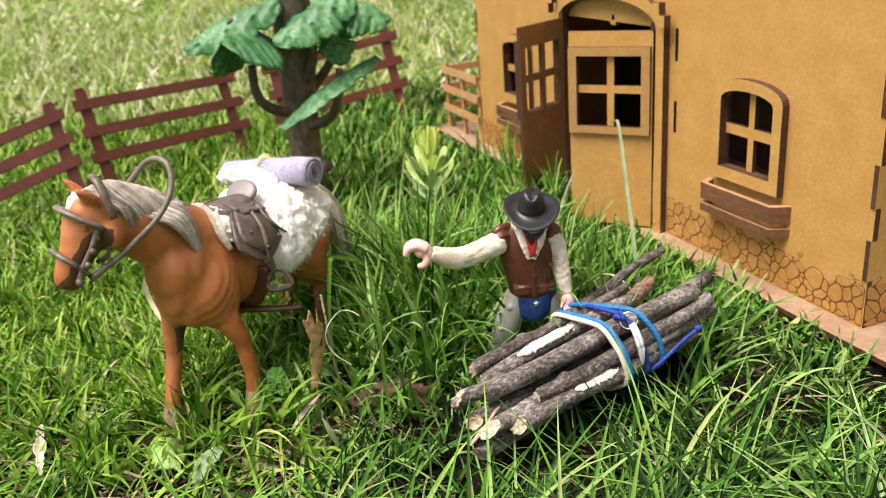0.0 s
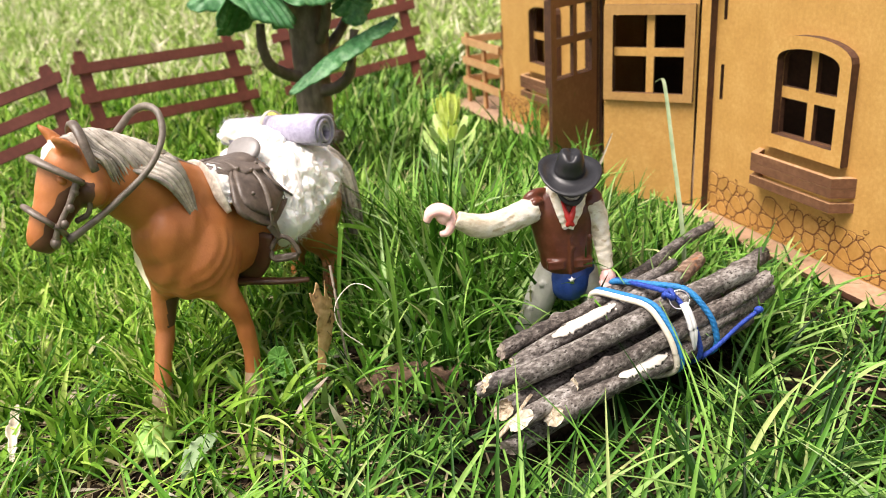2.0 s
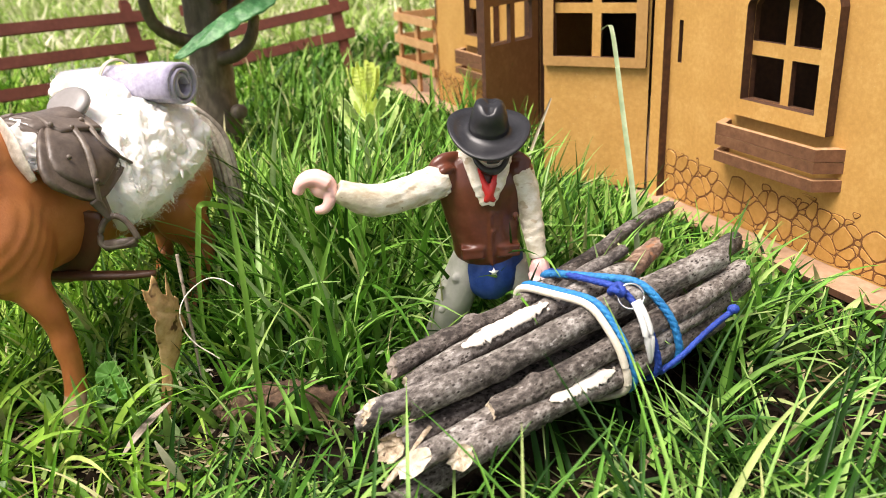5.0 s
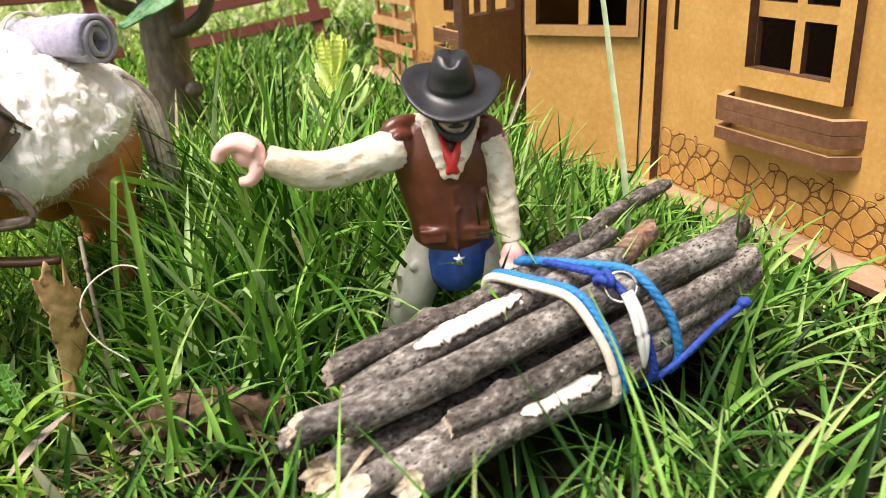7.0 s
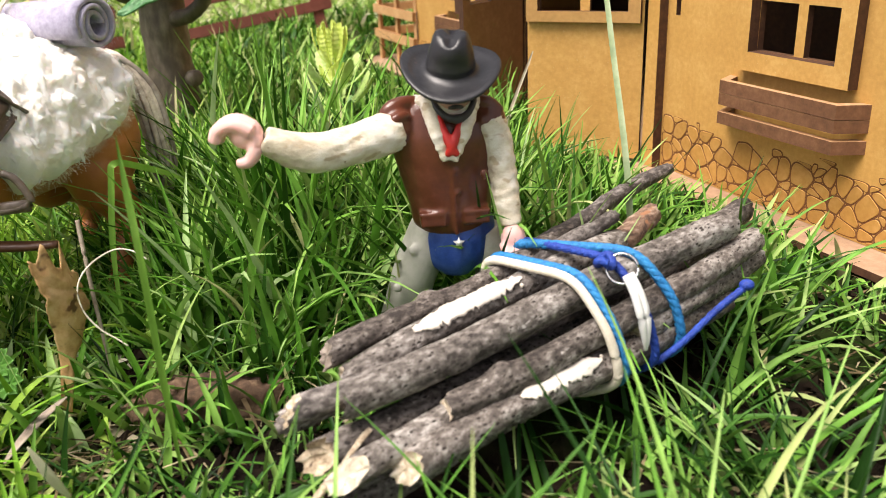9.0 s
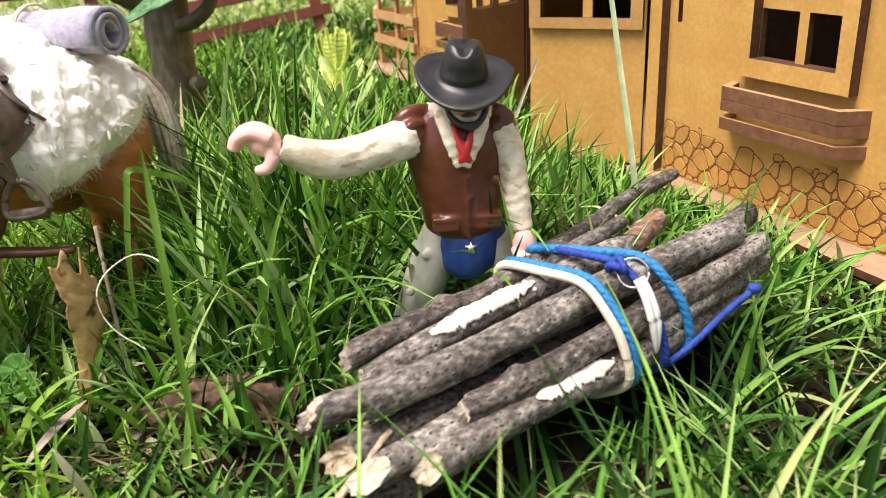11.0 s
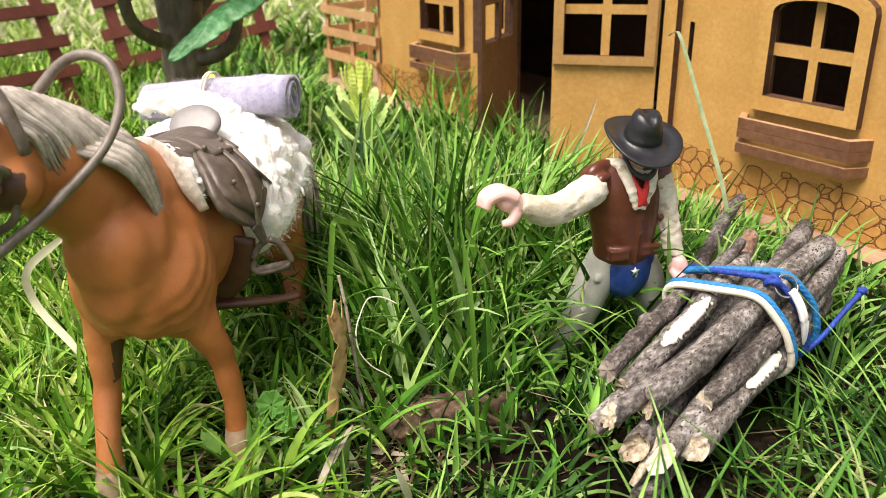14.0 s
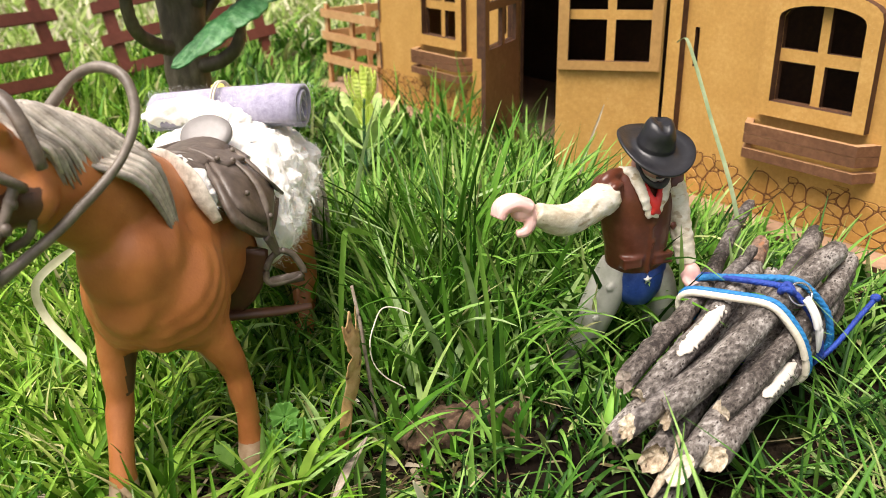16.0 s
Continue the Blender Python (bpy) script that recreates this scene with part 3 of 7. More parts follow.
def door_leaf(name, sign, house, m):
    """Half of the double door; sign +1 runs along +x from the hinge, -1 along -x."""
    def sx(lp):
        q = [(sign * x, z) for x, z in lp]
        return q if sign > 0 else q[::-1]
    bm = bmesh.new()
    panes = [rect(0.008, 0.0285, 0.0915, 0.1160), rect(0.0336, 0.0556, 0.0915, 0.1160), rect(0.008, 0.0285, 0.1215, 0.1435), rect(0.0336, 0.0556, 0.1215, 0.1435)]
    panel(bm, sx(rect(0.0005, 0.0622, Z0 + 0.0015, 0.1598)), [sx(p) for p in panes], -0.0015, 0.0015, 0, 1, 2)
    leaf = part(name, bm, [M_MDF, M_BURNT, M_BACK], house, m=m)
    bm = bmesh.new()
    panel(bm, sx(rect(0.0018, 0.0618, 0.0868, 0.1492)), [sx(rect(0.0080, 0.0556, 0.0922, 0.1428))], -0.0048, -0.0016, 0, 1)
    part("window_trim", bm, [M_FRAME, M_BURNT], leaf)
    for z in (0.1598,):
        bm = bmesh.new()
        box(bm, sign * 0.0005 - 0.002, sign * 0.0005 + 0.002, -0.002, 0.002, z, z + 0.005, 0)
        part("hinge_pin", bm, [M_BURNT], leaf)
    return leaf


def make_house():
    house = empty("toy_house", HOUSE)
    tagged(house, "ochre laser-cut fibreboard toy farmhouse with brown edges and double door", "toy house")
    # front wall with finger joints at both ends, door arch and windows
    right = []
    z, k = Z0, 0
    steps = [Z0, 0.043, 0.066, 0.084, 0.107, 0.132, 0.155, 0.178, 0.2, 0.225, 0.26]
    for i in range(len(steps) - 1):
        x = 0.2555 if i % 2 == 0 else 0.2520
        right += [(x, steps[i]), (x, steps[i + 1])]
    left = [(-x, z) for x, z in reversed(right)]
    door = [(0.067, Z0), (0.067, 0.1605)] + [(0.067 * math.cos(math.pi * i / 16), 0.1605 + 0.018 * math.sin(math.pi * i / 16)) for i in range(1, 16)] + [(-0.067, 0.1605), (-0.067, Z0)]
    outer = right + left + door[::-1]
    slots = [rect(s * 0.084 - 0.0016, s * 0.084 + 0.0016, a, b) for s in (1, -1) for a, b in ((0.0915, 0.1135), (0.1405, 0.162))]
    bm = bmesh.new()
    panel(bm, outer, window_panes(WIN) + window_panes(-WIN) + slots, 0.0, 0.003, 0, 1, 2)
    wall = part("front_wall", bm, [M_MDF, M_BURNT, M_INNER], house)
    stones(wall, 0.0772, 0.2548, 124, 3)
    stones(wall, -0.2548, -0.0772, 124, 8)
    # fanlight board over the doors
    bm = bmesh.new()
    n = 16
    lp = [(-0.074, 0.1605), (-0.004, 0.1605), (-0.004, 0.158), (0.004, 0.158), (0.004, 0.1605), (0.074, 0.1605)] + [(0.074 * math.cos(math.pi * i / n), 0.164 + 0.020 * math.sin(math.pi * i / n)) for i in range(0, n + 1)]
    panel(bm, lp, [rect(-0.0018, 0.0018, 0.1615, 0.1652)], 0.0034, 0.0064, 0, 1)
    part("arch_board", bm, [M_MDF, M_BURNT], house)
    # raised door surround
    bm = bmesh.new()
    io = [(0.0675, Z0), (0.0765, Z0), (0.0765, 0.163)] + [(0.0765 * math.cos(math.pi * i / n), 0.163 + 0.0245 * math.sin(math.pi * i / n)) for i in range(1, n)] + [(-0.0765, 0.163), (-0.0765, Z0), (-0.0675, Z0), (-0.0675, 0.161)] + [(-0.0675 * math.cos(math.pi * i / n), 0.161 + 0.0178 * math.sin(math.pi * i / n)) for i in range(1, n)] + [(0.0675, 0.161)]
    panel(bm, io, [], -0.0052, -0.0002, 0, 1)
    part("door_surround", bm, [M_MDF, M_BURNT], house)
    for s in (1, -1):
        for x, z in ((0.0745, 0.1715), (0.0805, 0.1635)):
            bm = bmesh.new()
            box(bm, s * x - 0.0035, s * x + 0.0035, -0.0105, -0.0054, z, z + 0.0075, 0, 1)
            part("joint_tab", bm, [M_MDF, M_BURNT], house)
    for c in (WIN, -WIN):
        bm = bmesh.new()
        panel(bm, arch(c - 0.0302, c + 0.0302, 0.0735, 0.1275, 0.1385), [arch(c - 0.0228, c + 0.0228, 0.0815, 0.1245, 0.1315)], -0.0052, -0.0002, 0, 1)
        part("window_trim", bm, [M_MDF, M_BURNT], house)
        flower_box(c, house)
    door_leaf("door_leaf", -1, house, pose(0.0640, -0.0035, 0, 0, 0, 40))
    door_leaf("door_leaf", 1, house, pose(-0.0660, -0.0035, 0, 0, 0, -62))
    # side, back and inner walls; an unseen top is added to keep the room dark
    for s in (1, -1):
        bm = bmesh.new()
        teeth = []
        for i in range(len(steps) - 1):
            y = 0.0035 if i % 2 == 0 else -0.0008
            teeth += [(y, steps[i]), (y, steps[i + 1])]
        lp = [(0.165, Z0)] + [(0.165, 0.26)] + teeth[::-1]
        m = Matrix(((0, -1, 0, s * 0.2555 if s > 0 else -0.2525), (1, 0, 0, 0), (0, 0, 1, 0), (0, 0, 0, 1)))
        panel(bm, lp, [], 0.0, 0.003, 0, 1, 2)
        side = part("side_wall", bm, [M_MDF, M_BURNT, M_MDF], house, m=m)
        if s > 0:
            stones(side, 0.0005, 0.16, 60, 5)
    bm = bmesh.new()
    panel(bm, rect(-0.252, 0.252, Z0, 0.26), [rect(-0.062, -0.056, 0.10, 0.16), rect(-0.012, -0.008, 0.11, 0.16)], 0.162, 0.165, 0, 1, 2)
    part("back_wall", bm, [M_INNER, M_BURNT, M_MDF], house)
    bm = bmesh.new()
    box(bm, -0.262, 0.262, -0.006, 0.17, 0.2602, 0.2632, 0)
    part("top_board", bm, [M_BASE], house)
    bm = bmesh.new()
    box(bm, -0.37, 0.30, -0.018, 0.20, Z0 - 0.0033, Z0 - 0.0002, 0)
    for f in bm.faces:
        if abs(f.normal.z) < 0.5 and len({round(v.co.z, 5) for v in f.verts}) > 1:
            f.material_index = 1
    part("base_board", bm, [M_BASE, M_BURNT], house)
    # veranda rail
    rail = empty("veranda_rail")
    rail.parent = house
    for x in (-0.2585, -0.305, -0.352):
        bm = bmesh.new()
        box(bm, x - 0.003, x + 0.003, -0.001, 0.002, Z0, 0.091 if x < -0.34 else 0.085, 0, 1)
        part("post", bm, [M_RAIL, M_BACK], rail)
    for z in (0.036, 0.058, 0.079):
        bm = bmesh.new()
        box(bm, -0.357, -0.2562, -0.0042, -0.0012, z, z + 0.0075, 0, 1)
        part("rail_bar", bm, [M_RAIL, M_BACK], rail)
        bm = bmesh.new()
        box(bm, -0.3585, -0.3555, 0.0022, 0.13, z, z + 0.0075, 0)
        part("rail_bar", bm, [M_RAIL], rail)
        bm = bmesh.new()
        box(bm, -0.354, -0.2562, 0.132, 0.135, z, z + 0.0075, 0, 1)
        part("rail_bar", bm, [M_RAIL, M_BACK], rail)
    for y in (0.045, 0.09, 0.13):
        bm = bmesh.new()
        box(bm, -0.3552, -0.3522, y, y + 0.005, Z0, 0.088, 0)
        part("post", bm, [M_RAIL], rail)
    rail["label"] = "low tan fibreboard veranda railing"
    return house


make_house()

# ---- toy horse ----
HORSE = Matrix(((-0.413, 0.91, 0, -0.097), (-0.91, -0.413, 0, 0.475), (0, 0, 1, 0), (0, 0, 0, 1)))


def head_turn(co):
    """Sets the muzzle a little further round to the left."""
    k = min(1, max(0, (co.x - 0.114) / 0.027)) * min(1, max(0, (0.130 - co.z) / 0.02))
    return Vector((co.x - 0.002 * k, co.y + 0.0055 * k, co.z))


def make_horse():
    b = bmesh.new()
    X = Vector((0, 0, 1))
    # trunk of the body: along the back, half width, half depth
    tube(b, [(-0.034, 0, 0.078, 0.006, 0.009), (-0.027, 0, 0.077, 0.015, 0.018), (-0.012, 0, 0.0755, 0.0215, 0.0225), (0.012, 0, 0.074, 0.0225, 0.0215), (0.035, 0, 0.0725, 0.0225, 0.0215),
             (0.058, 0, 0.0735, 0.0205, 0.0235), (0.076, 0, 0.0745, 0.0195, 0.024), (0.092, 0, 0.0735, 0.015, 0.0185), (0.101, 0, 0.073, 0.008, 0.010)], 24)
    # neck and head
    tube(b, [(0.062, 0, 0.082, 0.0155, 0.021), (0.078, -0.001, 0.093, 0.0135, 0.0205), (0.094, -0.004, 0.105, 0.0112, 0.0175), (0.108, -0.009, 0.1165, 0.0098, 0.0150), (0.118, -0.013, 0.1225, 0.0085, 0.0105)], 20)
    tube(b, [(0.112, -0.0105, 0.1275, 0.0065, 0.0060), (0.118, -0.0140, 0.1225, 0.0098, 0.0120), (0.1245, -0.0182, 0.1148, 0.0093, 0.0110), (0.1308, -0.0224, 0.1055, 0.0074, 0.0092), (0.1352, -0.0252, 0.0985, 0.0068, 0.0080), (0.1378, -0.0268, 0.0932, 0.0063, 0.0069), (0.1390, -0.0275, 0.0905, 0.0044, 0.0044)], 18)
    # jaw cheeks
    for s in (1, -1):
        bmesh.ops.create_uvsphere(b, u_segments=14, v_segments=10, radius=0.0088, matrix=Matrix.Translation((0.1170 + s * 0.0014, -0.0135 + s * 0.0042, 0.1125)))
    # shoulders, chest and thigh muscles
    for s in (1, -1):
        for c, r, sc in (((0.078, s * 0.011, 0.068), 0.016, (1.0, 0.75, 1.25)), ((0.088, s * 0.005, 0.066), 0.0110, (0.9, 1.0, 1.3)), ((0.085, s * 0.0065, 0.0835), 0.0125, (1.0, 0.82, 1.25)), ((0.094, s * 0.0030, 0.0830), 0.0110, (0.9, 1.0, 1.35)), ((-0.012, s * 0.0115, 0.068), 0.0175, (1.05, 0.72, 1.25)), ((-0.008, s * 0.0120, 0.0575), 0.0140, (1.05, 0.70, 1.20))):
            bmesh.ops.create_uvsphere(b, u_segments=16, v_segments=12, radius=r, matrix=Matrix.Translation(c) @ Matrix.Diagonal((*sc, 1)))
    # legs: front right, front left, hind left, hind right
    for pts in ([(0.079, -0.011, 0.070, 0.0120), (0.083, -0.0123, 0.059, 0.0084), (0.0858, -0.0130, 0.050, 0.0064), (0.0876, -0.0133, 0.043, 0.0054), (0.0894, -0.0133, 0.035, 0.0047), (0.0912, -0.0132, 0.030, 0.0049), (0.0945, -0.0126, 0.024, 0.0042), (0.0985, -0.0118, 0.015, 0.0043), (0.1005, -0.0112, 0.010, 0.0047), (0.1020, -0.0108, 0.004, 0.0056), (0.1022, -0.0107, -0.006, 0.0064)],
                [(0.080, 0.011, 0.070, 0.0120), (0.0790, 0.0140, 0.059, 0.0084), (0.0775, 0.0172, 0.050, 0.0064), (0.0757, 0.0192, 0.043, 0.0053), (0.0744, 0.0209, 0.035, 0.0044), (0.0741, 0.0214, 0.030, 0.0046), (0.0740, 0.0220, 0.024, 0.0040), (0.0745, 0.0222, 0.015, 0.0041), (0.0750, 0.0223, 0.010, 0.0045), (0.0760, 0.0224, 0.004, 0.0054), (0.0762, 0.0224, -0.006, 0.0062)],
                [(-0.008, 0.013, 0.066, 0.0130), (-0.006, 0.0150, 0.053, 0.0108), (-0.0120, 0.0172, 0.040, 0.0074), (-0.008, 0.0190, 0.030, 0.0054), (0.000, 0.0200, 0.016, 0.0042), (0.003, 0.0205, 0.010, 0.0046), (0.005, 0.0208, 0.004, 0.0060), (0.0055, 0.0208, -0.002, 0.0066)],
                [(-0.012, -0.013, 0.066, 0.0130), (-0.016, -0.0150, 0.053, 0.0108), (-0.029, -0.0160, 0.041, 0.0070), (-0.029, -0.0165, 0.030, 0.0046), (-0.024, -0.0170, 0.016, 0.0042), (-0.022, -0.0170, 0.010, 0.0046), (-0.020, -0.0170, 0.004, 0.0060), (-0.0195, -0.0170, -0.002, 0.0066)]):
        tube(b, pts, 14)
    # ears
    for c, tip in (((0.1175, -0.0185, 0.1290), (0.1240, -0.0235, 0.1400)), ((0.1225, -0.0085, 0.1285), (0.1315, -0.0085, 0.1365))):
        c, tip = Vector(c), Vector(tip)
        tube(b, [(*c, 0.0042, 0.0028), (*(c.lerp(tip, 0.45)), 0.0041, 0.0026), (*(c.lerp(tip, 0.8)), 0.0025, 0.0017), (*tip, 0.0006, 0.0006)], 10)
    out = fused(b, 0.0011, 13, "horse_skin")
    out.normal_update()
    for v in out.verts:
        x, y, z = v.co
        # shoulder folds and a little muscle relief
        if 0.06 < x < 0.105 and 0.05 < z < 0.1:
            v.co += v.normal * 0.00020 * math.sin((x * 0.8 + z * 0.6 + y * 0.3) * 1150 + 2.5 * math.sin(z * 170 + x * 90)) * math.exp(-((x - 0.083) / 0.014) ** 2)
        v.co += v.normal * 0.00035 * noise.noise(v.co * 130)
    out.normal_update()
    fine = [f for f in out.faces if (f.calc_center_median().x > 0.112 and f.calc_center_median().z > 0.08) or (f.calc_center_median().x > 0.072 and f.calc_center_median().y < 0 and 0.026 < f.calc_center_median().z < 0.062)]
    bmesh.ops.subdivide_edges(out, edges=list({e for f in fine for e in f.edges}), cuts=2, use_grid_fill=True)
    out.normal_update()
    head_axis = Vector((0.0235, -0.0175, -0.0335)).normalized()
    poll = Vector((0.118, -0.0135, 0.1255))
    for f in out.faces:
        c = f.calc_center_median()
        f.material_index = 0
        if c.z < 0.0115:
            f.material_index = 1
        d = (c - poll).dot(head_axis)
        h = (c - poll).dot(Vector((0.57, -0.32, 0.75)))
        rag = 0.30 * noise.noise(c * 260)
        if c.x > 0.113 and c.z > 0.08:
            if ((d - 0.021) / 0.0150) ** 2 + ((h + 0.0068) / 0.0062) ** 2 + rag < 1 and abs(f.normal.dot(Vector((0.49, 0.87, 0)))) > 0.12:
                f.material_index = 2
            if d > 0.0335 and h < -0.0040 + 0.004 * rag:
                f.material_index = 2
            if ((d - 0.0035) / 0.0052) ** 2 + (c.dot(Vector((0.49, 0.87, 0))) - poll.dot(Vector((0.49, 0.87, 0))) + 0.001) ** 2 / 0.0034 ** 2 + rag < 1 and h > 0.004:
                f.material_index = 3
        # inner side of the right foreleg: a hollow's shade put on as dark colour
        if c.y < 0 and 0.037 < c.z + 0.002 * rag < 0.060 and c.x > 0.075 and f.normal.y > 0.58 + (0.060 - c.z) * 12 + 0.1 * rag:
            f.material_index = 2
    # mane: locks that fall from the crest to the left side
    rnd = random.Random(4)
    crest = [(0.1225, -0.0130, 0.1335), (0.113, -0.0105, 0.1345), (0.103, -0.0075, 0.1300), (0.092, -0.0035, 0.1240), (0.082, -0.0010, 0.1165), (0.072, 0, 0.1085)]
    cr = spline(crest, 17)
    for i, c in enumerate(cr):
        t = i / (len(cr) - 1)
        for k in range(4):
            fall = (0.016 + 0.016 * math.sin(min(1, t * 1.25) * 3.0) + rnd.uniform(-0.002, 0.003)) * (1 - 0.35 * t) * (1 if t < 0.48 else max(0.22, 1 - 4.2 * (t - 0.48)))
            side = Vector((-0.12, 0.99, 0)) if k == 0 else Vector((-0.2, 0.95, 0))
            p0 = Vector(c) + Vector((rnd.uniform(-0.0008, 0.0008), -0.003, -0.0010))
            half_w = (0.0098 + 0.004 * t) * (1 if t < 0.5 else max(0.12, 1 - 3.2 * (t - 0.5)))
            back = -0.30 - 0.35 * t
            p1 = p0 + Vector((-0.002, 0.0050, 0.0012))
            p2 = p0 + side * half_w + Vector((back * fall * 0.35, 0, -0.0045 - k * 0.0012))
            p3 = p0 + side * (half_w + 0.0052 * min(1, half_w / 0.008)) + Vector((back * fall * 0.8, 0, -0.55 * fall))
            p4 = p0 + side * (half_w + (0.0062 + 0.002 * t) * min(1, half_w / 0.008)) + Vector((back * fall * 1.25, 0, -1.02 * fall))
            wv = rnd.uniform(0.75, 1.25)
            tube(out, [(*p0, 0.0007 * wv), (*p1, 0.0009 * wv), (*p2, 0.00085 * wv), (*p3, 0.0008 * wv), (*p4, 0.0002)], 5, 4, 3)
    # long pointed lock on the neck
    for k in range(14):
        o = Vector((-0.00088 * k, -0.0004 * (k % 3), 0.00026 * k))
        tube(out, [(*(Vector((0.108, -0.0030, 0.1195)) + o), 0.0008), (*(Vector((0.0985, 0.0098, 0.1110)) + o), 0.0011), (*(Vector((0.0920, 0.0128, 0.1010)) + o * 0.7), 0.0009), (*(Vector((0.0865, 0.0140, 0.0890)) + o * 0.25 + Vector((0, 0, 0.0004 * (k % 4)))), 0.0003)], 5, 4, 3)
    # short hair of the crest that runs down to the withers
    for k in range(26):
        t = k / 25
        c0 = Vector((0.0900, -0.0030, 0.1222)).lerp(Vector((0.0675, 0.0, 0.1085)), t)
        tube(out, [(*(c0 + Vector((0.0015, -0.0020, -0.0008))), 0.0006), (*(c0 + Vector((0.0, 0.0012, 0.0004))), 0.0009), (*(c0 + Vector((-0.0035, 0.0046, -0.0022))), 0.0003)], 5, 4, 3)
    # forelock
    for k in range(5):
        tube(out, [(0.1205, -0.0125 - 0.0012 * k, 0.1320, 0.0014), (0.1250, -0.0145 - 0.0014 * k, 0.1300, 0.0014), (0.1290, -0.0165 - 0.001 * k, 0.1245, 0.0004)], 6, 3, 3)
    # tail
    for k in range(54):
        a, r = rnd.uniform(0, 6.28), rnd.uniform(0.001, 0.0062)
        o = Vector((r * math.cos(a) * 0.7, r * math.sin(a), 0))
        tube(out, [(-0.026, o.y * 0.35 + 0.003, 0.094 + o.x * 0.3, 0.0011), (-0.032, o.y * 0.6 + 0.008, 0.0945 + o.x * 0.5, 0.0013), (-0.0372 + o.x, o.y + 0.014, 0.082, 0.0013), (-0.0385 + o.x, o.y + 0.0170, 0.062, 0.0012), (-0.0380 + o.x * 1.2, o.y * 1.1 + 0.0180, 0.038 + rnd.uniform(-0.008, 0.004), 0.0004)], 6, 4, 4)
    # nostrils and eyes
    hf, hl = Vector((0.62, -0.46, -0.63)).normalized(), Vector((0.49, 0.87, 0)).normalized()
    for s in (1, -1):
        bmesh.ops.create_uvsphere(out, u_segments=10, v_segments=8, radius=0.0013, matrix=Matrix.Translation(Vector((0.1392, -0.0278, 0.0968)) + hl * (s * 0.0042)))
        bmesh.ops.create_uvsphere(out, u_segments=10, v_segments=8, radius=0.0021, matrix=Matrix.Translation(Vector((0.1262, -0.0188, 0.1185)) + hl * (s * 0.0078)))
    for f in out.faces[-320:]:
        if f.material_index == 0 and f.calc_area() < 4e-7:
            f.material_index = 2
    for v in out.verts:
        v.co = head_turn(v.co)
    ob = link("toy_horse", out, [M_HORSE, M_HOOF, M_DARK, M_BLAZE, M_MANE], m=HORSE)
    return tagged(ob, "chestnut plastic toy horse with taupe mane standing in grass", "toy horse")


make_horse()


def torso_point(s, ang, off=0.0):
    """A point on the horse's barrel; ang 0 at the top, positive to its left."""
    w = float(np.interp(s, [-0.034, -0.027, -0.012, 0.012, 0.035, 0.058, 0.076], [0.006, 0.015, 0.0215, 0.0225, 0.0225, 0.0208, 0.0195]))
    h = float(np.interp(s, [-0.034, -0.027, -0.012, 0.012, 0.035, 0.058, 0.076], [0.009, 0.018, 0.0225, 0.0215, 0.0215, 0.0235, 0.024]))
    c = float(np.interp(s, [-0.034, -0.012, 0.012, 0.035, 0.058, 0.076], [0.078, 0.0755, 0.074, 0.0725, 0.0735, 0.0745]))
    return Vector((s, math.sin(ang) * (w + off), c + math.cos(ang) * (h + off)))


